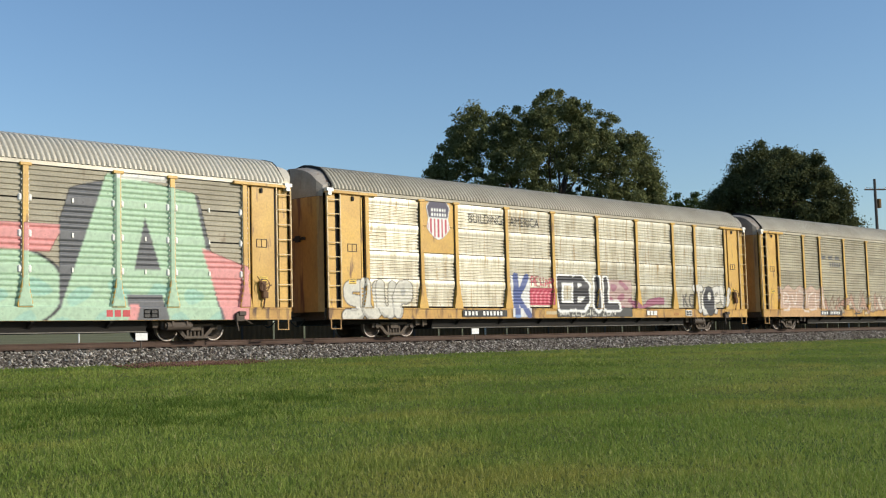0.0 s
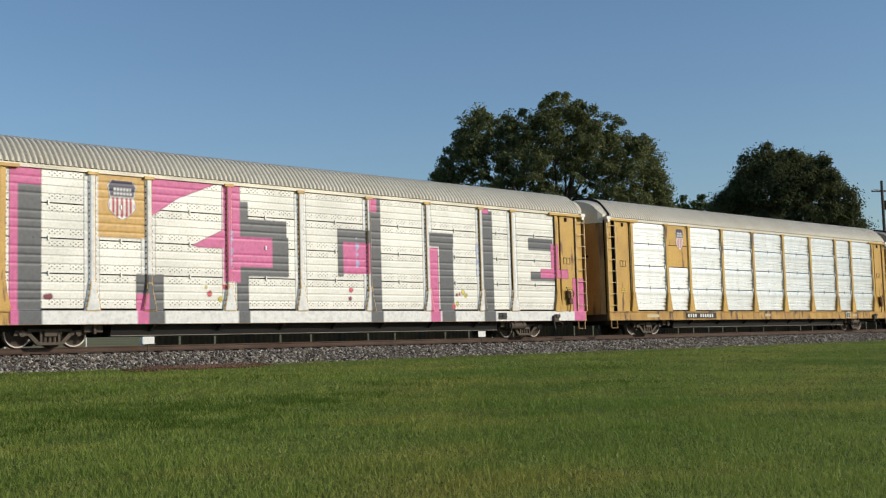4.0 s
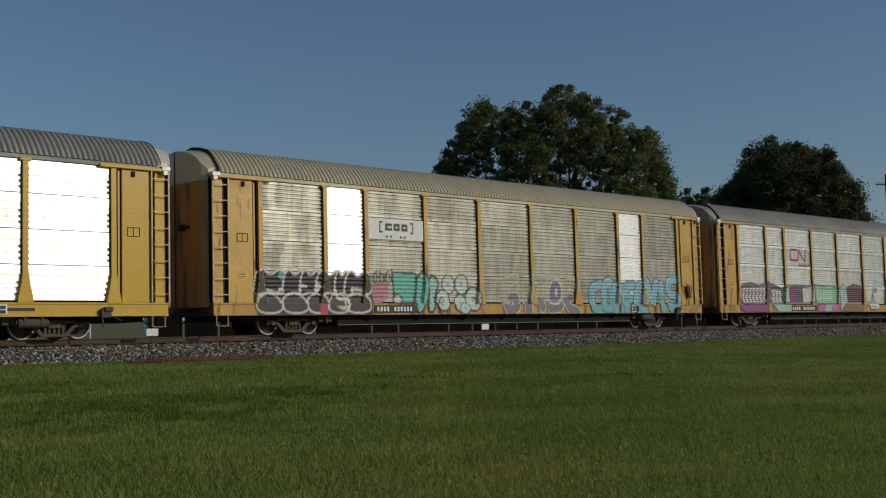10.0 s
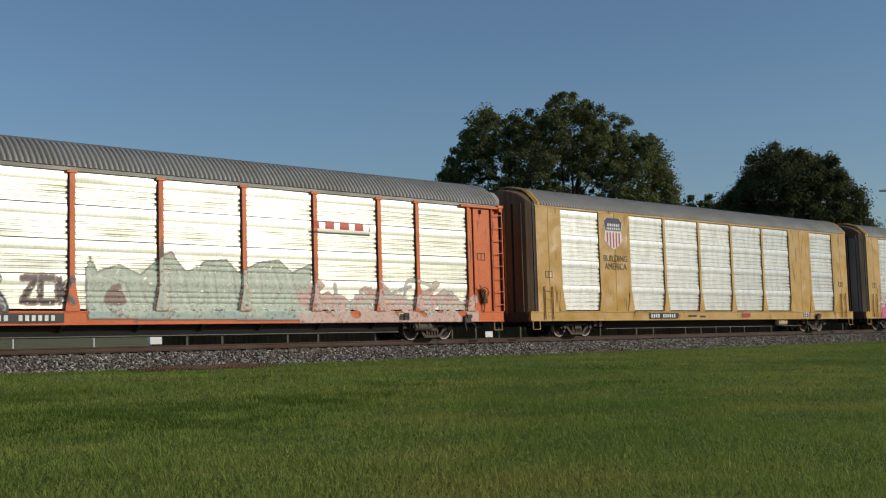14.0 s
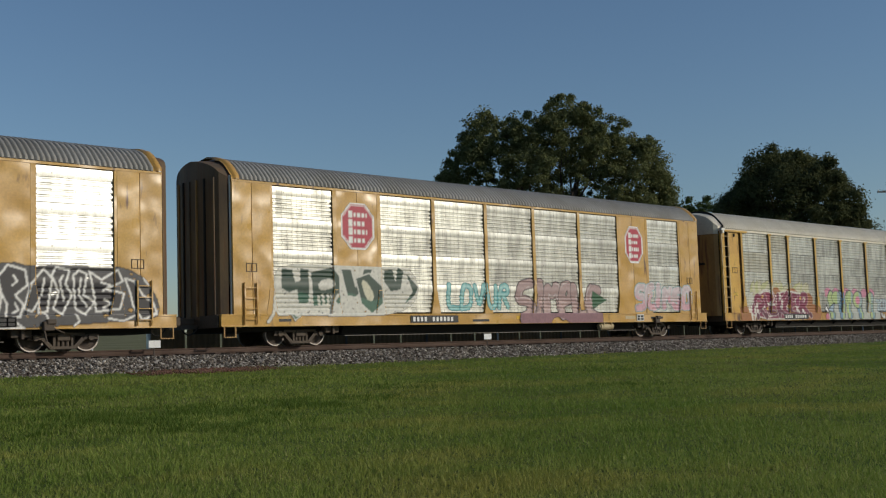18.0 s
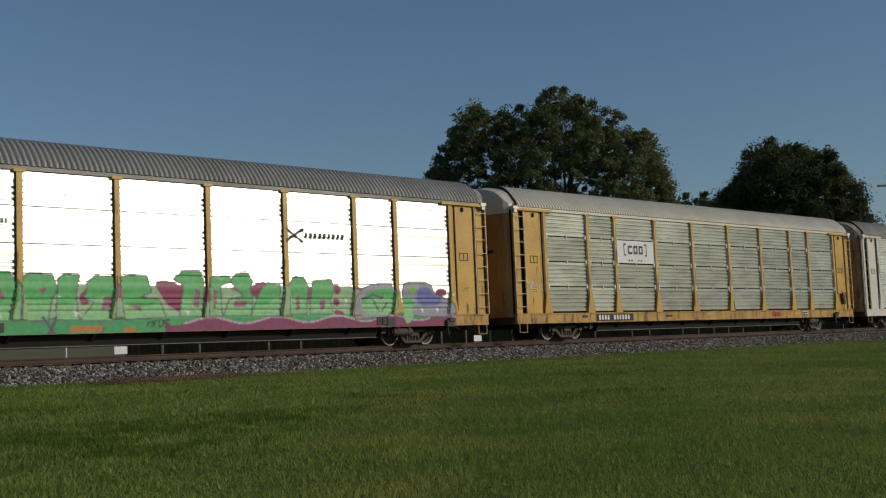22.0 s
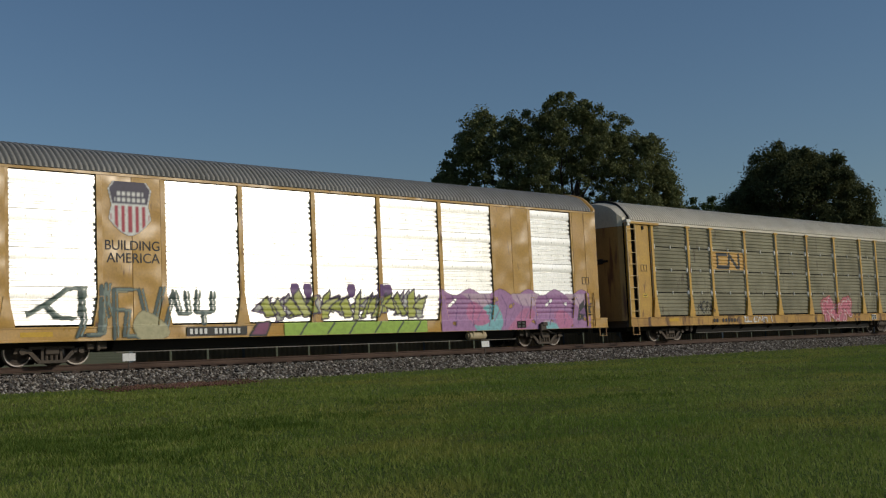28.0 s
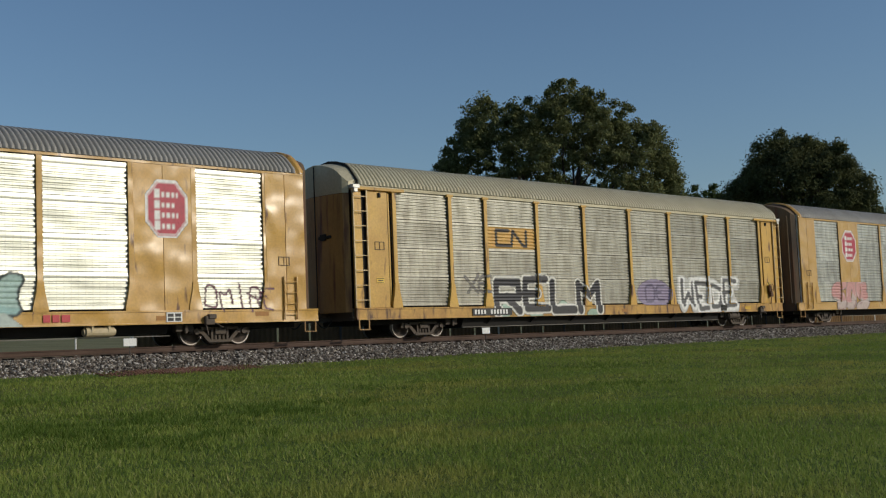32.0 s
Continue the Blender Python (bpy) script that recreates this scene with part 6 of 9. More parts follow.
for pts in ([(7.3, 1.7), (8.2, 2.5), (8.9, 2.0)], [(7.3, 1.6), (7.5, 1.1), (8.6, 0.95)], [(9.4, 2.3), (10.4, 2.75), (11.0, 1.2)], [(11.4, 2.6), (12.4, 2.7), (13.2, 2.2)], [(13.2, 2.3), (14.1, 1.6), (13.3, 1.0)]):
    brush(c, pts, (0.45, 0.6, 0.72), 0.03)
lay(c, (c["X"] > 14.6) & (c["X"] < 22.2) & (c["Z"] < 1.04) & (waves(c, 2.2, 5) > -0.1), (0.5, 0.2, 0.16))
lay(c, (c["X"] > 14.6) & (c["X"] < 22.2) & (c["Z"] < 1.04) & (waves(c, 2.2, 9) > 0.2), (0.36, 0.48, 0.5))
lay(c, (c["X"] > 17.5) & (c["X"] < 20) & (c["Z"] < 1.04) & (waves(c, 2.6, 2) > 0.2), (0.3, 0.24, 0.4))
spikes(c, 15.0, 22.0, 1.05, 2.6, [(0.55, 0.6, 0.48), INK, (0.48, 0.5, 0.44)], (0.5, 0.2, 0.16), 15, 14, 0.02, 0.7)
spikes(c, 15.2, 21.9, 1.05, 2.7, [INK, (0.04, 0.045, 0.05), (0.06, 0.07, 0.06)], (0.55, 0.62, 0.52), 22, 24, 0.028, 0.6)
finish(c, ROOT[5], "graffiti", "green and black pointed graffiti along the lower side")
plate(5, 5.8, 8.3)
c = canvas(5, 7.3, 8.1, 3.3, 4.0, 0.022)
u, v = (c["X"] - 7.72) / 0.3, (c["Z"] - 3.66) / 0.3
lay(c, np.sqrt(np.abs(u)) + np.sqrt(np.abs(v)) < 0.75, CHALK)
lay(c, (np.abs(np.abs(u) - np.abs(v)) < 0.14) & (np.hypot(u, v) < 0.95), CHALK)
finish(c, ROOT[5], "star_mark", "white four-pointed star")
sill_mark(5, 18.6)

# car 6
shield(6, 6.85, 7.3, 3.45, 3.95)
bar_line(6, 7.4, 9.0, 3.62, 3.74, (0.2, 0.2, 0.2), 14)
cross_mark(6, 18.1, 18.8, 3.52, 4.0)
bar_line(6, 18.85, 20.5, 3.68, 3.86, INK, 9)
plate(6, 6.9, 9.2)
sill_mark(6, 18.2)

# car 7
framed_mark(7, 6.5, 9.15, 3.32, 4.08)
c = canvas(7, 1.4, 25.5, 0.64, 2.35)
WHITE_LINE = (0.66, 0.65, 0.6)
lay(c, (c["X"] > 1.75) & (c["X"] < 6.6) & (c["Z"] < 2.0) & (c["Z"] > 0.64), INK)
for x, w in ((2.3, 0.75), (3.3, 0.55), (3.95, 0.5), (4.75, 0.65), (5.3, 0.35), (6.0, 0.65)):
    shape(c, [(x - w, 1.25), (x - w * 0.8, 2.0), (x - w * 0.4, 2.2), (x, 1.9), (x + w * 0.5, 2.2), (x + w * 0.9, 1.95), (x + w * 0.8, 1.3), (x, 1.42)], INK, WHITE_LINE, 0.035, 1)
for x, w in ((2.2, 0.5), (3.25, 0.5), (4.2, 0.42), (5.1, 0.45), (5.95, 0.55)):
    shape(c, [(x - w, 0.7), (x - w, 1.2), (x, 1.4), (x + w, 1.2), (x + w * 1.1, 0.7)], (0.035, 0.033, 0.035), WHITE_LINE, 0.03, 2)
for pts in ([(2.2, 1.45), (2.6, 1.35), (2.7, 1.5)], [(3.5, 1.3), (3.5, 1.62), (3.75, 1.6)], [(4.2, 1.4), (4.25, 1.7), (4.4, 1.6), (4.25, 1.5)], [(5.75, 1.35), (5.75, 1.55), (6.2, 1.5)], [(5.0, 1.5), (5.1, 1.2), (5.6, 1.15), (5.5, 0.8)]):
    brush(c, pts, WHITE_LINE, 0.05)
lay(c, np.hypot(c["X"] - 2.75, c["Z"] - 1.95) < 0.13, (0.2, 0.4, 0.46))
lay(c, (np.abs(c["X"] - 4.45) < 0.17) & (c["Z"] < 1.02), (0.45, 0.05, 0.1))
lay(c, (c["X"] > 1.8) & (c["X"] < 6.6) & (c["Z"] < 0.95) & (waves(c, 4.4, 2) > 0.55), (0.55, 0.5, 0.38))
piece(c, "EHCNEN", 6.7, 7.6, 1.7, 2.2, (0.14, 0.13, 0.12), width=0.022, jitter=0.16, seed=27)
lay(c, (c["X"] > 6.7) & (c["X"] < 7.4) & (np.abs(c["Z"] - 1.4) < 0.35) & (waves(c, 5, 3) > -0.2), (0.46, 0.2, 0.24))
shape(c, [(7.62, 2.15), (8.75, 2.12), (8.75, 1.6), (8.6, 1.05), (7.7, 1.05)], (0.14, 0.46, 0.38), (0.03, 0.05, 0.05), 0.035)
shape(c, [(7.6, 1.05), (7.7, 1.35), (8.0, 1.35), (8.1, 1.05)], (0.55, 0.58, 0.48), INK, 0.03, 1)
shape(c, [(8.75, 1.4), (8.85, 2.1), (9.15, 2.18), (9.35, 1.9), (9.3, 1.3), (9.0, 0.7), (8.7, 0.7)], (0.16, 0.48, 0.42), INK, 0.035, 1)
shape(c, [(9.4, 2.15), (9.95, 1.9), (9.7, 1.3), (9.6, 0.72), (9.25, 0.72)], (0.3, 0.55, 0.5), INK, 0.035, 1)
for x, z, w, h in ((10.4, 1.75, 0.34, 0.38), (11.1, 1.75, 0.36, 0.4), (10.1, 1.15, 0.36, 0.42), (11.0, 1.05, 0.34, 0.34), (11.7, 1.2, 0.42, 0.48), (11.2, 0.85, 0.3, 0.22)):
    r = np.hypot((c["X"] - x) / w, (c["Z"] - z) / h)
    lay(c, r < 1.0, INK)
    lay(c, r < 0.88, (0.52, 0.62, 0.54))
    lay(c, r < 0.2, (0.3, 0.33, 0.3))
for x in (9.9, 11.9):
    piece(c, "X", x - 0.15, x + 0.15, 0.95, 1.3, NAVY, width=0.03, jitter=0.0, seed=1)
piece(c, "GITOE", 13.3, 17.9, 0.72, 2.08, (0.36, 0.38, 0.26), (0.6, 0.6, 0.48), None, (0.2, 0.17, 0.2), width=0.19, line=0.045, jitter=0.07, seed=24, gleam=False)
shape(c, [(16.1, 1.1), (16.2, 1.9), (16.7, 2.08), (17.0, 1.7), (16.9, 1.15), (16.5, 1.0)], (0.2, 0.16, 0.26), (0.62, 0.6, 0.55), 0.035, 2)
shape(c, [(16.5, 1.35), (16.55, 1.7), (16.72, 1.7), (16.7, 1.35)], (0.55, 0.54, 0.48), None, 0.03, 1)
piece(c, "COMFEVIS", 18.8, 25.2, 0.7, 2.1, (0.25, 0.46, 0.54), (0.05, 0.09, 0.13), None, (0.16, 0.4, 0.44), width=0.2, line=0.035, jitter=0.09, seed=25)
finish(c, ROOT[7], "graffiti", "row of black, teal, olive and sky blue graffiti pieces")
plate(7, 6.7, 8.7)

# car 8
wave_mark(8, 7.1, 8.65, 3.4, 3.95, (0.4, 0.04, 0.07), None, 0.045)
bar_line(8, 7.9, 9.1, 3.08, 3.2, INK, 9)
c = canvas(8, 1.3, 22.2, 0.64, 2.35, 0.027)
shape(c, [(2.0, 1.94), (2.37, 2.11), (3.11, 2.17), (3.74, 2.02), (4.65, 2.22), (5.32, 2.05), (6.0, 1.9), (6.57, 2.04), (7.43, 2.1), (8.63, 2.06), (9.4, 2.14), (10.51, 2.09), (12.09, 2.05), (12.05, 1.14), (1.99, 1.12)], (0.1, 0.1, 0.1), None, 0.02)
shape(c, [(2.0, 1.86), (4.45, 1.96), (4.43, 1.14), (2.13, 1.14)], (0.66, 0.65, 0.62), (0.07, 0.06, 0.08), 0.018)
shape(c, [(4.91, 1.86), (6.0, 1.77), (5.98, 1.15), (4.9, 1.15)], (0.66, 0.65, 0.62), (0.07, 0.06, 0.08), 0.018)
shape(c, [(4.43, 1.1), (4.71, 1.93), (5.12, 2.13), (4.97, 1.56), (4.7, 1.1)], (0.26, 0.08, 0.22), (0.07, 0.06, 0.08), 0.018)
shape(c, [(1.75, 1.42), (2.11, 1.02), (4.5, 1.06), (4.55, 0.66), (2.28, 0.66), (1.86, 0.86)], (0.26, 0.07, 0.22), (0.07, 0.06, 0.08), 0.018)
shape(c, [(6.28, 1.88), (6.88, 2.03), (6.69, 1.15), (6.15, 1.15)], (0.4, 0.54, 0.46), (0.07, 0.06, 0.08), 0.018)
shape(c, [(6.62, 1.15), (7.0, 1.98), (7.5, 1.99), (7.58, 1.15)], (0.28, 0.06, 0.18), (0.07, 0.06, 0.08), 0.018)
shape(c, [(8.17, 1.93), (9.27, 2.01), (9.24, 1.16), (8.22, 1.15)], (0.66, 0.65, 0.62), (0.07, 0.06, 0.08), 0.018)
shape(c, [(9.48, 2.07), (10.51, 2.02), (11.17, 2.1), (12.12, 1.87), (12.08, 1.11), (9.49, 1.11)], (0.26, 0.52, 0.32), (0.07, 0.06, 0.08), 0.018)
shape(c, [(12.11, 1.85), (12.7, 2.19), (13.33, 1.77), (13.01, 0.66), (12.15, 0.66)], (0.38, 0.5, 0.47), (0.07, 0.06, 0.08), 0.018)
shape(c, [(13.07, 1.99), (13.94, 2.21), (14.98, 2.11), (14.93, 1.17), (13.21, 1.17)], (0.12, 0.05, 0.06), (0.07, 0.06, 0.08), 0.018)
shape(c, [(4.96, 1.06), (6.86, 1.06), (6.84, 0.66), (5.45, 0.66)], (0.36, 0.52, 0.44), (0.07, 0.06, 0.08), 0.018)
shape(c, [(9.68, 1.06), (10.67, 1.06), (10.29, 0.66), (9.66, 0.66)], (0.56, 0.14, 0.32), (0.07, 0.06, 0.08), 0.018)
shape(c, [(11.29, 1.09), (12.17, 1.09), (11.89, 0.66), (11.11, 0.66)], (0.56, 0.14, 0.3), (0.07, 0.06, 0.08), 0.018)
shape(c, [(10.47, 1.06), (11.29, 1.07), (11.11, 0.66), (10.33, 0.66)], (0.3, 0.5, 0.4), (0.07, 0.06, 0.08), 0.018)
shape(c, [(12.11, 0.66), (12.82, 1.07), (14.99, 1.07), (14.77, 0.66)], (0.24, 0.14, 0.07), (0.07, 0.06, 0.08), 0.018)
brush(c, [(2.12, 1.74), (2.19, 1.53), (2.06, 1.41), (2.23, 1.2)], (0.16, 0.07, 0.16), 0.05)
brush(c, [(2.21, 1.82), (2.31, 1.61), (2.14, 1.53)], (0.1, 0.09, 0.12), 0.035)
brush(c, [(2.43, 1.74), (2.5, 1.53), (2.38, 1.41), (2.55, 1.2)], (0.16, 0.07, 0.16), 0.05)
brush(c, [(2.53, 1.82), (2.63, 1.62), (2.45, 1.53)], (0.1, 0.09, 0.12), 0.035)
brush(c, [(2.75, 1.74), (2.82, 1.54), (2.7, 1.41), (2.87, 1.2)], (0.16, 0.07, 0.16), 0.05)
brush(c, [(2.85, 1.83), (2.95, 1.62), (2.77, 1.54)], (0.1, 0.09, 0.12), 0.035)
brush(c, [(3.07, 1.75), (3.15, 1.54), (3.02, 1.41), (3.19, 1.2)], (0.16, 0.07, 0.16), 0.05)
brush(c, [(3.18, 1.83), (3.27, 1.63), (3.1, 1.54)], (0.1, 0.09, 0.12), 0.035)
brush(c, [(3.4, 1.75), (3.47, 1.54), (3.34, 1.42), (3.52, 1.21)], (0.16, 0.07, 0.16), 0.05)
brush(c, [(3.5, 1.84), (3.6, 1.63), (3.42, 1.54)], (0.1, 0.09, 0.12), 0.035)
brush(c, [(3.73, 1.76), (3.8, 1.55), (3.67, 1.42), (3.85, 1.21)], (0.16, 0.07, 0.16), 0.05)
brush(c, [(3.84, 1.84), (3.94, 1.63), (3.75, 1.55)], (0.1, 0.09, 0.12), 0.035)
brush(c, [(4.07, 1.76), (4.14, 1.55), (4.01, 1.42), (4.19, 1.21)], (0.16, 0.07, 0.16), 0.05)
brush(c, [(4.17, 1.85), (4.27, 1.64), (4.09, 1.55)], (0.1, 0.09, 0.12), 0.035)
brush(c, [(4.41, 1.77), (4.48, 1.55), (4.35, 1.42), (4.53, 1.21)], (0.16, 0.07, 0.16), 0.05)
brush(c, [(4.51, 1.86), (4.61, 1.64), (4.43, 1.55)], (0.1, 0.09, 0.12), 0.035)
brush(c, [(4.98, 1.72), (5.1, 1.5), (4.97, 1.45), (5.07, 1.21)], (0.14, 0.12, 0.16), 0.05)
brush(c, [(5.3, 1.73), (5.43, 1.51), (5.29, 1.45), (5.4, 1.21)], (0.14, 0.12, 0.16), 0.05)
brush(c, [(5.63, 1.73), (5.76, 1.51), (5.62, 1.45), (5.72, 1.21)], (0.14, 0.12, 0.16), 0.05)
brush(c, [(5.96, 1.73), (6.09, 1.51), (5.95, 1.46), (6.06, 1.21)], (0.14, 0.12, 0.16), 0.05)
brush(c, [(8.5, 1.82), (8.42, 1.3)], (0.4, 0.42, 0.4), 0.035)
brush(c, [(8.89, 1.83), (8.91, 1.31)], (0.4, 0.42, 0.4), 0.035)
brush(c, [(8.7, 1.88), (8.69, 1.71)], (0.4, 0.42, 0.4), 0.035)
brush(c, [(9.89, 1.84), (9.81, 1.37), (10.13, 1.37), (10.11, 1.79)], (0.66, 0.65, 0.62), 0.045)
brush(c, [(10.5, 1.85), (10.42, 1.37), (10.74, 1.38), (10.73, 1.79)], (0.66, 0.65, 0.62), 0.045)
brush(c, [(11.07, 1.86), (10.99, 1.38), (11.32, 1.38), (11.3, 1.8)], (0.66, 0.65, 0.62), 0.045)
shape(c, [(15.6, 1.2), (15.98, 1.12), (16.94, 1.15), (16.82, 0.77), (15.79, 0.77)], (0.64, 0.63, 0.58), (0.06, 0.06, 0.06), 0.022)
shape(c, [(15.98, 1.12), (16.27, 1.74), (16.56, 1.12)], (0.5, 0.5, 0.47), (0.06, 0.06, 0.06), 0.02)
brush(c, [(16.26, 1.12), (16.27, 2.05)], (0.06, 0.06, 0.06), 0.02)
shape(c, [(16.27, 2.04), (16.75, 1.95), (16.68, 1.75), (16.27, 1.84)], (0.45, 0.45, 0.43), (0.06, 0.06, 0.06), 0.02)
brush(c, [(15.91, 0.91), (16.04, 0.97), (16.15, 0.89), (16.32, 0.97), (16.49, 0.9)], (0.06, 0.06, 0.06), 0.02)
shape(c, [(18.11, 0.66), (18.02, 1.13), (18.19, 1.85), (18.42, 2.08), (18.64, 1.75), (18.99, 1.97), (19.37, 2.04), (19.74, 1.9), (20.16, 2.05), (20.55, 1.76), (20.48, 1.19), (21.3, 0.98), (21.3, 0.66)], (0.54, 0.52, 0.46), (0.05, 0.05, 0.05), 0.022)
brush(c, [(18.63, 1.13), (18.67, 1.49), (18.92, 1.55), (18.98, 1.15)], (0.05, 0.05, 0.05), 0.02)
brush(c, [(18.98, 1.65), (19.24, 1.99), (19.68, 1.96), (19.74, 1.56), (19.35, 1.24), (19.04, 1.39)], (0.05, 0.05, 0.05), 0.02)
brush(c, [(19.37, 2.0), (19.35, 1.24)], (0.05, 0.05, 0.05), 0.02)
brush(c, [(19.81, 1.88), (19.86, 1.24), (20.38, 1.27)], (0.05, 0.05, 0.05), 0.02)
brush(c, [(18.12, 1.11), (20.51, 1.12)], (0.05, 0.05, 0.05), 0.02)
brush(c, [(18.84, 0.66), (19.22, 1.03), (19.73, 1.03), (19.91, 0.66)], (0.05, 0.05, 0.05), 0.02)
brush(c, [(20.37, 0.66), (20.51, 1.03)], (0.05, 0.05, 0.05), 0.02)
finish(c, ROOT[8], "graffiti", "purple, mint and black graffiti with white strokes")
plate(8, 6.8, 9.5)

# car 9
c = canvas(9, 1.9, 25.8, 0.64, 3.0, 0.027)
shape(c, [(2.42, 0.81), (2.6, 1.74), (2.83, 2.33), (3.41, 2.67), (3.99, 2.47), (4.16, 2.04), (4.58, 1.97), (4.57, 1.05), (4.08, 0.75)], (0.6, 0.6, 0.55), (0.05, 0.05, 0.06), 0.035, 2)
shape(c, [(2.7, 0.8), (2.88, 1.74), (3.06, 2.24), (3.46, 2.55), (3.87, 2.31), (3.98, 1.98), (3.45, 1.9), (3.27, 1.45), (3.24, 0.8)], (0.13, 0.115, 0.15), (0.05, 0.05, 0.06), 0.02, 1, (0.2, 0.185, 0.2), 1.2)
shape(c, [(3.71, 1.1), (3.7, 1.65), (3.98, 1.91), (4.4, 1.76), (4.47, 1.1)], (0.13, 0.115, 0.15), (0.05, 0.05, 0.06), 0.02, 1, (0.2, 0.185, 0.2), 1.2)
shape(c, [(4.32, 0.75), (4.58, 1.77), (4.83, 2.08), (5.33, 2.21), (5.76, 1.94), (5.82, 1.52), (6.02, 0.74)], (0.6, 0.6, 0.55), (0.05, 0.05, 0.06), 0.035, 2)
shape(c, [(4.52, 0.77), (4.73, 1.77), (5.2, 2.05), (5.66, 1.83), (5.61, 1.42), (5.9, 0.74), (5.5, 0.74), (5.31, 1.21), (5.05, 0.74)], (0.13, 0.115, 0.15), (0.05, 0.05, 0.06), 0.02, 1, (0.2, 0.185, 0.2), 1.2)
shape(c, [(5.66, 1.68), (5.9, 2.33), (6.22, 2.44), (6.5, 2.22), (6.48, 1.16), (6.02, 1.0)], (0.6, 0.6, 0.55), (0.05, 0.05, 0.06), 0.035, 2)
shape(c, [(5.89, 1.78), (6.09, 2.26), (6.32, 2.3), (6.38, 1.69), (6.22, 1.11), (6.0, 1.26)], (0.13, 0.115, 0.15), (0.05, 0.05, 0.06), 0.02, 1, (0.2, 0.185, 0.2), 1.2)
shape(c, [(6.25, 0.74), (6.46, 1.74), (7.0, 2.19), (7.26, 1.93), (7.07, 1.69), (7.38, 1.27), (7.42, 0.95), (6.78, 1.16)], (0.6, 0.6, 0.55), (0.05, 0.05, 0.06), 0.035, 2)
shape(c, [(6.38, 0.76), (6.55, 1.64), (6.97, 2.08), (7.15, 1.91), (6.93, 1.67), (7.27, 1.25), (7.32, 1.03), (6.74, 1.29)], (0.13, 0.115, 0.15), (0.05, 0.05, 0.06), 0.02, 1, (0.2, 0.185, 0.2), 1.2)
shape(c, [(5.06, 1.38), (5.19, 1.67), (5.39, 1.67), (5.34, 1.36)], (0.6, 0.6, 0.55), None, 0.03, 1)
lay(c, (np.hypot(c["X"] - 3.51, c["Z"] - 1.9) < 0.4) & (waves(c, 15, 1) > 0.3), (0.66, 0.65, 0.62))
lay(c, (np.hypot(c["X"] - 2.09, (c["Z"] - 1.49) * 1.5) < 0.35) & (waves(c, 19, 2) > 0.2), (0.08, 0.08, 0.08))
piece(c, "ZCK", 7.75, 9.3, 1.2, 1.98, (0.12, 0.09, 0.09), (0.42, 0.26, 0.22), None, width=0.075, line=0.03, jitter=0.03, seed=42, curve=False, gleam=False)
shape(c, [(9.74, 0.81), (9.69, 2.18), (9.85, 2.61), (10.04, 2.16), (10.75, 2.4), (11.43, 2.1), (12.15, 2.69), (12.48, 2.84), (12.78, 2.45), (13.02, 2.22), (13.69, 2.57), (14.45, 2.66), (14.86, 2.26), (15.75, 2.62), (16.47, 2.71), (17.0, 2.3), (17.76, 2.59), (17.76, 0.74)], (0.5, 0.56, 0.46), (0.26, 0.24, 0.19), 0.02, 0, (0.36, 0.46, 0.42), 1.02)
shape(c, [(10.2, 1.4), (10.59, 1.91), (11.03, 1.63), (10.97, 1.17), (10.34, 1.17)], (0.28, 0.2, 0.17), None, 0.02, 1)
brush(c, [(10.07, 2.07), (10.81, 1.86), (11.09, 1.17)], (0.62, 0.64, 0.56), 0.04)
brush(c, [(10.2, 2.07), (10.95, 1.86), (11.23, 1.17)], (0.3, 0.28, 0.22), 0.016)
brush(c, [(11.27, 1.98), (11.55, 1.17), (11.94, 1.12)], (0.62, 0.64, 0.56), 0.04)
brush(c, [(11.41, 1.98), (11.69, 1.17), (12.08, 1.12)], (0.3, 0.28, 0.22), 0.016)
brush(c, [(12.22, 2.46), (12.33, 1.18)], (0.62, 0.64, 0.56), 0.04)
brush(c, [(12.37, 2.46), (12.48, 1.18)], (0.3, 0.28, 0.22), 0.016)
brush(c, [(12.77, 2.24), (12.98, 1.18), (13.47, 1.3), (13.5, 2.13)], (0.62, 0.64, 0.56), 0.04)
brush(c, [(12.92, 2.24), (13.12, 1.18), (13.62, 1.3), (13.65, 2.14)], (0.3, 0.28, 0.22), 0.016)
brush(c, [(13.84, 2.26), (13.97, 1.24)], (0.62, 0.64, 0.56), 0.04)
brush(c, [(13.99, 2.26), (14.12, 1.24)], (0.3, 0.28, 0.22), 0.016)
brush(c, [(14.52, 2.39), (14.65, 1.43), (15.25, 1.31)], (0.62, 0.64, 0.56), 0.04)
brush(c, [(14.68, 2.4), (14.81, 1.43), (15.41, 1.31)], (0.3, 0.28, 0.22), 0.016)
brush(c, [(15.56, 2.29), (15.69, 1.31)], (0.62, 0.64, 0.56), 0.04)
brush(c, [(15.72, 2.3), (15.85, 1.31)], (0.3, 0.28, 0.22), 0.016)
brush(c, [(16.1, 2.43), (16.43, 1.81), (16.04, 1.25)], (0.62, 0.64, 0.56), 0.04)
brush(c, [(16.26, 2.43), (16.59, 1.81), (16.2, 1.25)], (0.3, 0.28, 0.22), 0.016)
brush(c, [(16.81, 2.19), (17.13, 1.32)], (0.62, 0.64, 0.56), 0.04)
brush(c, [(16.97, 2.2), (17.3, 1.32)], (0.3, 0.28, 0.22), 0.016)
lay(c, (c["X"] > 17.2) & (c["X"] < 25.7) & (c["Z"] < 1.75 + 0.3 * np.sin(c["X"] * 2.2) + 0.1 * np.sin(c["X"] * 7)) & (waves(c, 6, 8) > -0.6), (0.62, 0.42, 0.36))
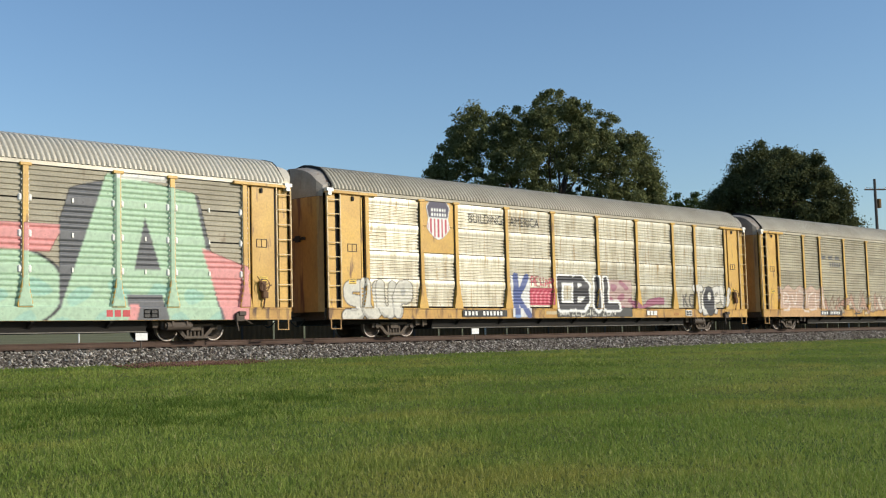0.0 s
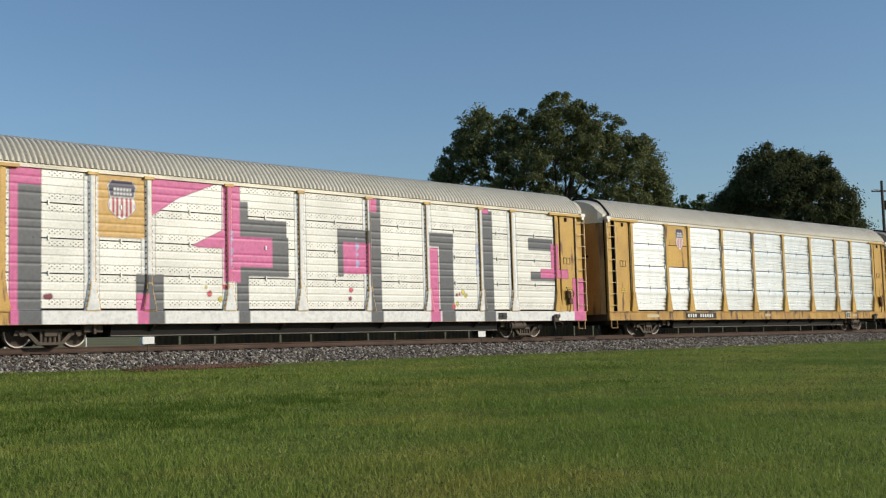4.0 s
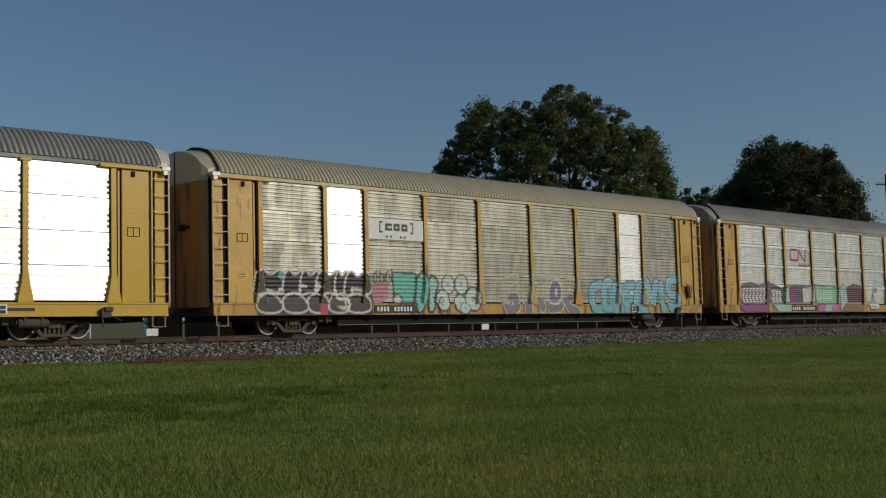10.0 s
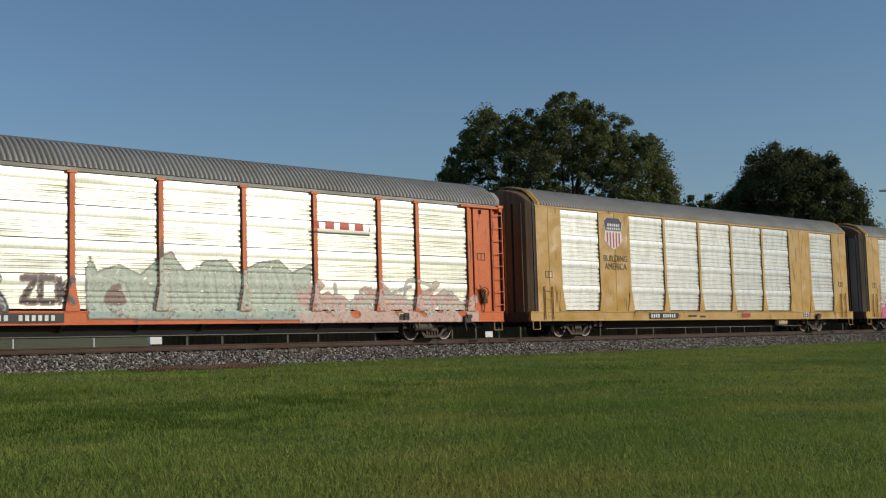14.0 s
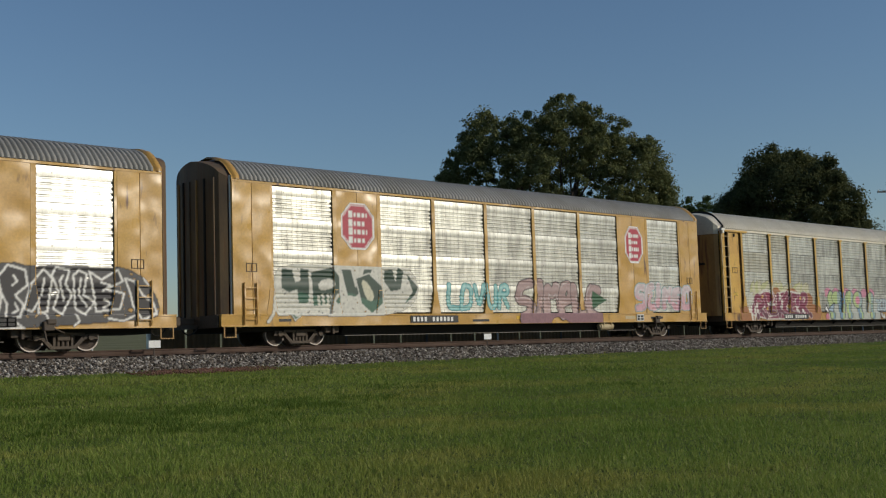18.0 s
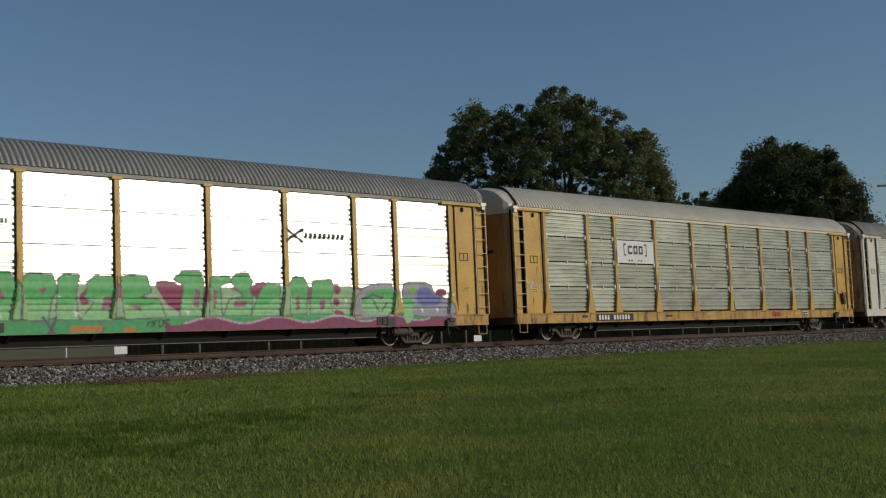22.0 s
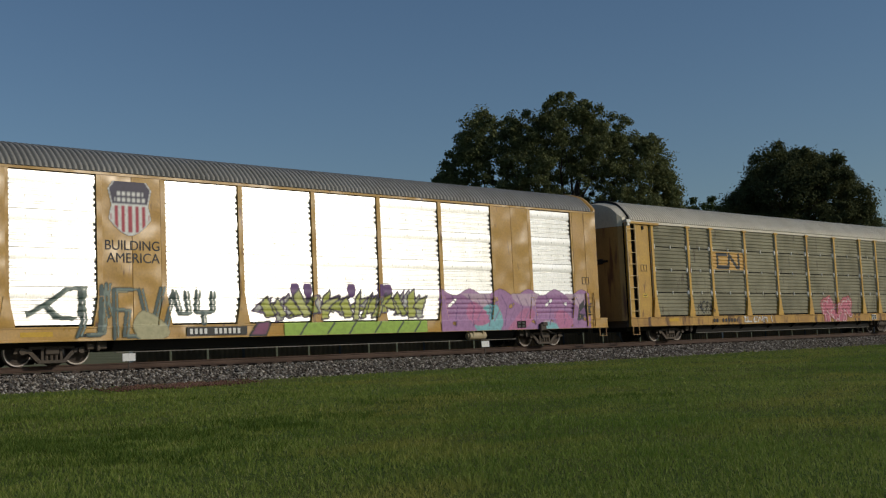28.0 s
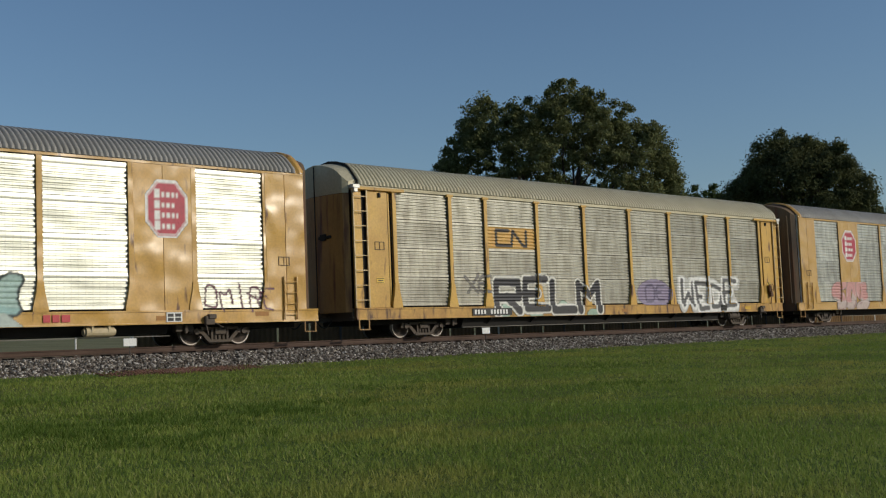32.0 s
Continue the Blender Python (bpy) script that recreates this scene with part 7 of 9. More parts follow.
piece(c, "WAXSA", 17.4, 25.0, 0.8, 2.2, (0.52, 0.5, 0.44), None, None, width=0.06, jitter=0.2, seed=44, worn=0.3)
finish(c, ROOT[9], "graffiti", "faded grey, mint and salmon graffiti")
bar_line(9, 17.8, 20.4, 3.85, 4.1, (0.55, 0.05, 0.032), 4)
c = canvas(9, 17.7, 20.4, 3.68, 3.78, 0.03)
rect(c, 17.7, 20.4, 3.68, 3.74, (0.03, 0.03, 0.03))
finish(c, ROOT[9], "mark_stripe", "black stripe under a red mark")
plate(9, 6.6, 9.0)

# car 10
shield(10, 4.95, 6.3, 3.75, 5.1)
lettering(ROOT[10], "BUILDING", 4.9, 6.55, 3.2, M_PLATE, y=-0.02, height=0.28, label="black slogan lettering")
lettering(ROOT[10], "AMERICA", 4.95, 6.5, 2.85, M_PLATE, y=-0.02, height=0.28, label="black slogan lettering")
plate(10, 8.0, 10.2)
sill_mark(10, 15.6)

# car 11
shield(11, 5.0, 6.4, 3.6, 5.1)
lettering(ROOT[11], "BUILDING", 4.9, 6.6, 3.2, M_PLATE, y=-0.02, height=0.28, label="black slogan lettering")
lettering(ROOT[11], "AMERICA", 4.95, 6.6, 2.86, M_PLATE, y=-0.02, height=0.28, label="black slogan lettering")
c = canvas(11, 0.6, 26.6, 0.64, 2.6, 0.027)
rect(c, 3.2, 9.6, 0.64, 1.05, (0.3, 0.12, 0.05))
rect(c, 4.6, 9.4, 1.03, 1.25, (0.42, 0.26, 0.12))
lay(c, (np.hypot((c["X"] - 2.8) / 0.85, (c["Z"] - 0.8) / 0.62) < 1) | (np.hypot((c["X"] - 2.5) / 0.5, (c["Z"] - 1.35) / 0.28) < 1), (0.6, 0.1, 0.26))
for x, z, r in ((4.2, 2.2, 0.3), (5.5, 2.1, 0.34), (6.5, 2.0, 0.3), (7.4, 1.95, 0.3), (8.6, 2.0, 0.4), (9.8, 1.3, 0.45), (10.1, 0.85, 0.45)):
    lay(c, np.hypot(c["X"] - x, c["Z"] - z) < r, (0.03, 0.03, 0.035))
    lay(c, np.hypot(c["X"] - x, c["Z"] - z) < r - 0.035, (0.6, 0.14, 0.27))
AQUA, AQUA_LOW, THIN = (0.1, 0.36, 0.38), (0.48, 0.62, 0.58), (0.03, 0.06, 0.07)
shape(c, [(3.4, 1.55), (3.6, 1.95), (4.2, 2.05), (4.75, 1.8), (4.8, 1.25), (4.1, 1.2)], (0.2, 0.38, 0.36), THIN, 0.03, 1, (0.48, 0.55, 0.48), 1.5)
shape(c, [(4.95, 2.48), (5.6, 2.46), (5.75, 1.3), (5.3, 0.95), (4.85, 1.3)], AQUA, THIN, 0.032, 0, AQUA_LOW, 1.65)
shape(c, [(6.3, 2.45), (6.95, 2.42), (6.9, 1.8), (6.5, 1.7), (6.4, 1.3), (6.7, 1.05), (5.7, 1.2), (5.9, 1.7)], AQUA, THIN, 0.032, 0, AQUA_LOW, 1.7)
shape(c, [(7.3, 2.4), (7.9, 2.38), (8.2, 1.7), (8.1, 1.2), (6.95, 1.2), (7.0, 1.7)], AQUA, THIN, 0.032, 0, AQUA_LOW, 1.65)
shape(c, [(7.6, 1.95), (7.85, 1.6), (7.75, 1.25), (7.45, 1.25), (7.35, 1.6)], (0.4, 0.38, 0.33), THIN, 0.03, 1)
shape(c, [(8.2, 2.4), (8.75, 2.4), (8.9, 1.9), (9.3, 2.05), (9.6, 1.85), (9.2, 1.55), (9.4, 1.15), (8.4, 1.05)], AQUA, THIN, 0.032, 0, AQUA_LOW, 1.6)
for x in (5.0, 6.3, 7.5, 8.8):
    brush(c, [(x, 2.35), (x + 0.1, 1.6), (x + 0.35, 1.2)], (0.62, 0.66, 0.6), 0.022)
for x, z in ((2.2, 1.5), (2.5, 1.9), (3.0, 1.75), (3.6, 1.4)):
    lay(c, (np.hypot((c["X"] - x) / 0.5, (c["Z"] - z) / 0.24) < 1) & (waves(c, 17, x) > -0.1), (0.55, 0.55, 0.52))
piece(c, "ENDEX", 2.5, 3.4, 0.68, 1.0, CHALK, width=0.03, jitter=0.08, seed=54)
piece(c, "NA", 9.7, 10.3, 0.68, 1.0, CHALK, width=0.03, jitter=0.08, seed=55)
MINT, LEAFY, DARKEST, PALE = (0.4, 0.62, 0.57), (0.13, 0.32, 0.2), (0.022, 0.02, 0.024), (0.78, 0.77, 0.73)
shape(c, [(12.44, 2.29), (12.78, 2.57), (13.14, 2.38), (13.1, 0.59), (12.55, 0.66), (12.28, 1.11), (12.4, 1.77)], LEAFY, None, 0.03, 2, (0.25, 0.45, 0.34), 1.4)
shape(c, [(17.87, 2.06), (18.22, 2.42), (18.27, 1.99), (18.64, 1.89), (19.02, 1.6), (18.86, 1.19), (18.22, 1.08), (17.94, 1.12)], (0.07, 0.24, 0.15), None, 0.03, 1)
shape(c, [(13.1, 2.38), (13.19, 2.58), (13.43, 2.7), (13.68, 2.59), (13.75, 2.39), (13.42, 2.25)], (0.08, 0.34, 0.27), (0.05, 0.2, 0.16), 0.02, 1)
shape(c, [(15.15, 2.43), (15.25, 2.63), (15.51, 2.76), (15.77, 2.65), (15.86, 2.44), (15.5, 2.29)], (0.08, 0.34, 0.27), (0.05, 0.2, 0.16), 0.02, 1)
shape(c, [(16.4, 2.38), (16.49, 2.6), (16.77, 2.73), (17.04, 2.61), (17.13, 2.4), (16.76, 2.25)], (0.08, 0.34, 0.27), (0.05, 0.2, 0.16), 0.02, 1)
shape(c, [(13.05, 1.78), (14.62, 1.76), (15.15, 2.15), (15.4, 2.01), (17.3, 1.9), (17.96, 1.7), (17.92, 0.67), (13.18, 0.7)], MINT, None, 0.03, 0, (0.3, 0.56, 0.54), 1.0)
shape(c, [(12.98, 2.34), (13.55, 2.33), (13.69, 2.07), (14.13, 2.39), (14.55, 2.49), (15.02, 2.41), (15.15, 2.15), (15.12, 1.73), (14.53, 1.69), (14.11, 1.79), (13.9, 1.49), (14.17, 0.76), (13.15, 0.75), (13.24, 1.21), (12.92, 1.41), (12.85, 1.84)], (0.19, 0.06, 0.18), MINT, 0.022, 0, (0.13, 0.05, 0.13), 1.25)
shape(c, [(15.3, 2.22), (16.22, 2.53), (16.83, 2.32), (16.75, 1.93), (16.42, 1.79), (16.37, 1.5), (16.87, 1.47), (16.98, 1.12), (16.71, 0.68), (15.17, 0.66), (15.38, 1.12), (15.58, 1.43), (15.33, 1.74)], (0.19, 0.06, 0.18), MINT, 0.022, 0, (0.13, 0.05, 0.13), 1.25)
shape(c, [(17.05, 2.33), (17.84, 2.43), (17.98, 1.88), (17.48, 1.75), (17.62, 1.55), (18.0, 1.39), (17.94, 1.12), (18.75, 1.03), (18.5, 0.67), (17.0, 0.68), (17.18, 1.01), (16.93, 1.47), (17.3, 1.83), (16.99, 1.97)], (0.19, 0.06, 0.18), MINT, 0.022, 0, (0.13, 0.05, 0.13), 1.25)
shape(c, [(14.62, 1.63), (15.26, 1.56), (15.47, 1.25), (15.42, 0.91), (14.85, 0.84), (14.65, 1.12)], (0.12, 0.05, 0.13), MINT, 0.025, 1)
shape(c, [(15.84, 1.88), (16.13, 1.92), (16.18, 1.68), (15.92, 1.6)], (0.46, 0.62, 0.58), None)
shape(c, [(16.0, 1.33), (16.41, 1.38), (16.17, 1.03)], (0.46, 0.62, 0.58), None)
shape(c, [(13.86, 1.79), (14.37, 1.76), (14.06, 1.49)], (0.46, 0.62, 0.58), None)
shape(c, [(17.35, 1.94), (17.53, 1.83), (17.29, 1.58)], (0.46, 0.62, 0.58), None)
shape(c, [(16.77, 1.22), (16.9, 1.61), (17.27, 1.12)], (0.46, 0.62, 0.58), None)
shape(c, [(16.39, 0.77), (16.8, 0.83), (17.12, 0.68), (16.61, 0.62)], (0.46, 0.62, 0.58), None)
shape(c, [(15.02, 0.71), (15.29, 1.05), (15.45, 0.69)], (0.46, 0.62, 0.58), None)
shape(c, [(16.04, 0.98), (16.95, 1.01), (17.0, 0.69), (16.03, 0.68)], (0.3, 0.03, 0.06), None, 0.03, 1)
shape(c, [(12.47, 1.05), (12.75, 1.11), (12.91, 0.95), (12.67, 0.75), (12.45, 0.82)], PALE, None, 0.03, 1)
lay(c, (np.hypot(c["X"] - 12.8, c["Z"] - 0.95) < 0.26) & (waves(c, 14, 2) > -0.2), (0.62, 0.6, 0.5))
piece(c, "DNA", 18.9, 19.7, 0.7, 1.0, PALE, width=0.028, jitter=0.1, seed=58)
lay(c, inside(c, soft([(19.56, 1.45), (20.13, 1.68), (20.11, 2.28), (20.99, 2.35), (21.31, 2.36), (21.97, 2.52), (22.56, 2.37), (23.3, 2.46), (24.69, 2.41), (25.41, 2.44), (26.12, 2.07), (26.57, 1.29), (26.42, 0.88), (25.32, 0.84), (22.99, 0.69), (21.13, 0.63), (20.1, 0.75), (19.86, 1.12)], 1)) & (waves(c, 21, 4) + waves(c, 9, 1) > -1.1), (0.06, 0.058, 0.06))
shape(c, [(20.24, 2.24), (20.91, 2.26), (20.66, 1.99), (20.84, 1.76), (20.63, 1.23), (20.33, 1.01), (20.06, 1.12), (20.12, 1.31), (20.38, 1.4), (20.45, 1.91)], DARKEST, PALE, 0.03, 0)
shape(c, [(20.95, 1.76), (21.36, 2.27), (21.53, 1.85), (21.7, 1.5), (21.63, 1.12), (21.24, 0.72), (21.16, 1.2), (20.93, 1.36)], DARKEST, PALE, 0.03, 0)
shape(c, [(21.6, 2.08), (21.88, 2.41), (22.37, 2.28), (22.44, 1.86), (22.09, 1.58), (22.33, 1.31), (22.22, 0.98), (21.81, 0.89), (21.86, 1.31), (21.69, 1.66)], DARKEST, PALE, 0.03, 0)
shape(c, [(22.54, 1.9), (22.93, 2.33), (23.17, 2.06), (23.03, 1.12), (22.73, 1.08), (22.8, 1.51), (22.56, 1.12), (22.34, 1.2)], DARKEST, PALE, 0.03, 0)
shape(c, [(23.15, 2.14), (23.29, 2.38), (23.69, 2.31), (23.56, 1.91), (23.77, 1.6), (23.46, 1.04), (23.21, 1.2), (23.37, 1.67)], DARKEST, PALE, 0.03, 0)
shape(c, [(23.8, 2.15), (23.98, 2.32), (24.21, 2.2), (24.12, 1.6), (24.46, 1.4), (24.15, 1.04), (23.87, 1.2)], DARKEST, PALE, 0.03, 0)
shape(c, [(24.3, 2.28), (24.67, 2.05), (25.16, 2.34), (25.32, 2.02), (24.83, 1.77), (25.36, 1.65), (25.22, 1.2), (24.5, 1.12), (24.46, 1.52)], DARKEST, PALE, 0.03, 0)
shape(c, [(25.39, 2.1), (25.69, 2.02), (25.97, 1.61), (26.33, 1.37), (26.43, 1.04), (25.93, 0.88), (25.65, 1.29), (25.55, 1.69)], DARKEST, PALE, 0.03, 0)
shape(c, [(20.0, 0.97), (20.62, 0.95), (21.14, 0.74), (20.2, 0.73)], DARKEST, PALE, 0.03, 0)
shape(c, [(21.24, 0.72), (22.11, 0.81), (22.32, 0.66), (21.45, 0.65)], DARKEST, PALE, 0.03, 0)
brush(c, [(21.29, 1.88), (21.51, 1.5), (21.39, 1.12)], PALE, 0.028)
brush(c, [(22.04, 2.12), (22.14, 1.97), (22.02, 1.85)], PALE, 0.028)
brush(c, [(22.08, 1.35), (22.18, 1.16), (22.01, 1.08)], PALE, 0.028)
brush(c, [(22.94, 2.06), (22.87, 1.59)], PALE, 0.028)
brush(c, [(23.49, 2.15), (23.39, 1.99), (23.53, 1.44)], PALE, 0.028)
brush(c, [(24.03, 2.08), (23.97, 1.6), (24.22, 1.28)], PALE, 0.028)
brush(c, [(24.66, 1.97), (24.96, 1.89), (24.71, 1.72)], PALE, 0.028)
brush(c, [(24.76, 1.48), (24.99, 1.36), (24.74, 1.24)], PALE, 0.028)
brush(c, [(19.62, 1.45), (20.23, 1.57), (20.24, 1.76)], PALE, 0.028)
brush(c, [(20.01, 1.19), (19.95, 0.9), (20.3, 0.75)], PALE, 0.028)
brush(c, [(26.0, 2.11), (26.23, 1.82)], PALE, 0.028)
brush(c, [(26.05, 0.88), (26.44, 1.12), (26.27, 1.37)], PALE, 0.028)
brush(c, [(24.85, 0.92), (25.32, 0.84), (25.69, 1.0)], PALE, 0.028)
brush(c, [(23.86, 1.04), (23.96, 0.84), (23.78, 0.71)], PALE, 0.028)
brush(c, [(22.88, 0.69), (23.02, 0.89), (22.96, 1.08)], PALE, 0.028)
finish(c, ROOT[11], "graffiti", "teal, purple and black-white graffiti pieces")
plate(11, 7.6, 9.6, bare=True)

# car 12
octagon(12, 5.0, 6.5, 3.28, 4.92)
octagon(12, 21.0, 22.3, 3.25, 4.9)
c = canvas(12, 1.0, 26.2, 0.64, 2.7, 0.027)
lay(c, inside(c, soft([(2.02, 0.97), (2.17, 2.28), (2.46, 2.67), (4.89, 2.81), (6.43, 2.8), (7.94, 2.91), (8.63, 2.13), (8.4, 1.39), (7.44, 1.01), (5.19, 0.93), (3.03, 1.0)], 1)) & (waves(c, 31, 4) + waves(c, 13, 1) > -1.5), (0.6, 0.59, 0.52))
shape(c, [(2.46, 2.57), (2.94, 2.53), (3.04, 2.12), (3.22, 2.17), (3.22, 2.59), (3.61, 2.55), (3.6, 1.39), (3.14, 1.38), (3.09, 1.83), (2.75, 1.73), (2.44, 1.88)], (0.028, 0.06, 0.043), (0.62, 0.61, 0.55), 0.022, 0, (0.045, 0.13, 0.085), 1.6)
shape(c, [(3.67, 2.46), (4.57, 2.65), (4.87, 2.35), (4.91, 1.37), (3.76, 1.28)], (0.028, 0.06, 0.043), (0.62, 0.61, 0.55), 0.022, 0, (0.045, 0.13, 0.085), 1.6)
shape(c, [(4.94, 2.59), (5.39, 2.6), (5.58, 1.98), (5.75, 2.08), (5.98, 2.62), (6.39, 2.63), (6.08, 2.04), (5.58, 1.61), (5.2, 1.66)], (0.028, 0.06, 0.043), (0.62, 0.61, 0.55), 0.022, 0, (0.045, 0.13, 0.085), 1.6)
shape(c, [(5.59, 2.27), (6.2, 2.46), (6.81, 2.0), (6.81, 1.4), (6.31, 1.03), (5.83, 1.38)], (0.028, 0.06, 0.043), (0.62, 0.61, 0.55), 0.022, 0, (0.045, 0.13, 0.085), 1.6)
shape(c, [(6.94, 2.6), (7.37, 2.66), (7.48, 2.23), (7.58, 2.74), (7.91, 2.58), (7.71, 1.89), (7.22, 1.82), (6.91, 2.18)], (0.028, 0.06, 0.043), (0.62, 0.61, 0.55), 0.022, 0, (0.045, 0.13, 0.085), 1.6)
shape(c, [(7.96, 2.58), (8.59, 2.01), (8.4, 1.67), (7.73, 1.26), (8.26, 1.82)], (0.028, 0.06, 0.043), (0.62, 0.61, 0.55), 0.022, 0, (0.045, 0.13, 0.085), 1.6)
shape(c, [(2.74, 1.09), (2.94, 0.82), (3.68, 1.29), (3.03, 0.96)], (0.028, 0.06, 0.043), (0.62, 0.61, 0.55), 0.022, 0, (0.045, 0.13, 0.085), 1.6)
shape(c, [(3.95, 2.12), (4.57, 2.29), (4.74, 1.96), (4.05, 1.79)], (0.6, 0.59, 0.52), None, 0.03, 1)
shape(c, [(5.81, 2.23), (6.1, 2.18), (6.43, 1.7), (6.32, 1.44), (6.02, 1.57)], (0.58, 0.56, 0.42), None, 0.03, 1)
brush(c, [(2.26, 1.83), (2.07, 1.02), (1.86, 0.77)], (0.6, 0.59, 0.52), 0.055)
brush(c, [(3.99, 1.62), (4.04, 1.25)], (0.6, 0.59, 0.52), 0.055)
brush(c, [(4.17, 1.67), (4.23, 1.3), (4.4, 1.34), (4.39, 1.67)], (0.6, 0.59, 0.52), 0.055)
brush(c, [(4.56, 1.68), (4.59, 1.25)], (0.6, 0.59, 0.52), 0.055)
brush(c, [(4.79, 1.68), (4.59, 1.47), (4.82, 1.25)], (0.6, 0.59, 0.52), 0.055)
piece(c, "LOVUR", 10.0, 13.4, 1.15, 2.2, (0.3, 0.54, 0.52), (0.08, 0.34, 0.36), None, width=0.06, line=0.045, jitter=0.06, seed=62)
piece(c, "SIMPLE", 13.9, 19.0, 0.8, 2.3, (0.36, 0.25, 0.24), (0.04, 0.03, 0.035), None, (0.46, 0.33, 0.31), width=0.2, line=0.035, jitter=0.07, seed=63)
lay(c, (c["X"] > 14.0) & (c["X"] < 19.2) & (c["Z"] < 1.04) & (waves(c, 2.3, 3) > -0.4), (0.24, 0.12, 0.14))
poly(c, [(18.6, 2.0), (19.6, 1.6), (18.6, 1.2)], FOREST)
piece(c, "SEINGO", 21.6, 25.8, 1.2, 2.25, (0.55, 0.45, 0.47), (0.3, 0.5, 0.5), None, (0.6, 0.35, 0.4), width=0.17, line=0.03, jitter=0.08, seed=64)
finish(c, ROOT[12], "graffiti", "dark green block letters and pastel graffiti")
plate(12, 8.1, 10.5)

# car 13
c = canvas(13, 1.5, 25.0, 0.64, 2.7, 0.027)
spikes(c, 2.6, 8.6, 1.9, 2.75, [(0.45, 0.46, 0.24), (0.52, 0.5, 0.36)], (0.5, 0.48, 0.32), 20, 70, 0.02, 0.15)
RUST_BROWN = (0.34, 0.14, 0.05)
for x, z, w, h in ((2.1, 0.95, 0.9, 0.4), (5.0, 2.05, 0.5, 0.3), (6.6, 2.05, 0.6, 0.28), (8.2, 1.7, 0.6, 0.4), (8.6, 1.0, 0.9, 0.5)):
    lay(c, np.hypot((c["X"] - x) / w, (c["Z"] - z) / h) < 1, RUST_BROWN)
shape(c, [(2.5, 0.7), (2.7, 1.6), (3.6, 2.15), (4.4, 2.25), (4.9, 1.8), (5.2, 2.1), (7.0, 2.15), (7.8, 1.9), (8.0, 1.2), (8.3, 0.7)], (0.2, 0.03, 0.07), (0.62, 0.6, 0.55), 0.035, 1)
shape(c, [(2.9, 1.55), (3.6, 2.1), (4.5, 2.15), (4.7, 1.7), (4.2, 1.45), (3.3, 1.5)], (0.27, 0.045, 0.09), (0.64, 0.62, 0.56), 0.035, 2)
shape(c, [(3.6, 0.95), (3.7, 1.35), (4.8, 1.5), (4.9, 1.1), (4.3, 0.8)], (0.22, 0.03, 0.08), (0.64, 0.62, 0.56), 0.045, 2)
shape(c, [(5.1, 1.0), (5.0, 1.9), (5.5, 2.1), (5.7, 1.2)], (0.46, 0.42, 0.4), (0.64, 0.62, 0.56), 0.03, 2)
shape(c, [(6.9, 1.2), (7.0, 2.1), (7.7, 2.0), (8.0, 1.6), (7.4, 1.45), (7.9, 0.9)], (0.25, 0.04, 0.1), (0.64, 0.62, 0.56), 0.04, 1)
piece(c, "RUKER", 2.8, 8.3, 0.75, 2.0, (0.2, 0.03, 0.07), (0.6, 0.55, 0.52), None, (0.12, 0.025, 0.05), width=0.13, line=0.026, jitter=0.14, seed=71, gleam=False)
for x, z in ((2.6, 1.25), (3.15, 1.4), (3.15, 1.1), (6.1, 1.3), (7.1, 1.25), (7.7, 1.1), (5.6, 1.6)):
    lay(c, np.hypot((c["X"] - x) / 0.1, (c["Z"] - z) / 0.14) < 1, (0.64, 0.6, 0.56))
for x, z in ((3.7, 1.85), (4.15, 1.25), (6.2, 1.35), (7.5, 1.8)):
    lay(c, np.hypot(c["X"] - x, c["Z"] - z) < 0.09, (0.6, 0.36, 0.08))
brush(c, [(2.55, 0.7), (2.4, 1.3)], (0.64, 0.62, 0.56), 0.07)
brush(c, [(2.75, 0.7), (3.0, 1.3)], (0.64, 0.62, 0.56), 0.06)
for x in (10.5, 11.4, 12.6, 13.6, 14.7, 15.6):
    lay(c, np.hypot(c["X"] - x, (c["Z"] - 2.1) * 1.2) < 0.36, (0.58, 0.24, 0.34))
SPRING, DENIM, PIPE = (0.4, 0.5, 0.22), (0.16, 0.28, 0.4), (0.03, 0.045, 0.06)
lay(c, (c["X"] > 10.3) & (c["X"] < 16.4) & (c["Z"] < 1.9), (0.42, 0.44, 0.4))
for k, x in enumerate((10.9, 12.0, 12.9, 14.2, 15.6)):
    shape(c, [(x - 0.5, 0.66), (x - 0.3, 1.4), (x - 0.55, 1.8), (x - 0.3, 2.25), (x + 0.1, 2.2), (x + 0.25, 1.85), (x + 0.15, 1.3), (x + 0.2, 0.66)], SPRING if k % 2 == 0 else DENIM, PIPE, 0.033, 2)
    lay(c, inside(c, [(x - 0.1, 0.66), (x - 0.05, 1.5), (x + 0.08, 1.5), (x + 0.1, 0.66)]), DENIM if k % 2 == 0 else SPRING)
for x, z, w, h in ((11.4, 1.85, 0.55, 0.38), (13.0, 1.9, 0.4, 0.38), (13.9, 1.75, 0.6, 0.5), (15.4, 1.85, 0.5, 0.36)):
    r = np.hypot((c["X"] - x) / w, (c["Z"] - z) / h)
    lay(c, r < 1, PIPE)
    lay(c, r < 0.9, SPRING)
    lay(c, (r < 0.9) & (c["X"] > x + 0.12), (0.3, 0.4, 0.4))
lay(c, np.hypot((c["X"] - 13.9) / 0.26, (c["Z"] - 1.72) / 0.24) < 1, (0.6, 0.22, 0.32))
piece(c, "ZCO", 16.2, 17.4, 1.15, 1.75, (0.4, 0.48, 0.5), (0.03, 0.05, 0.1), None, width=0.09, line=0.035, jitter=0.05, seed=73, gleam=False)
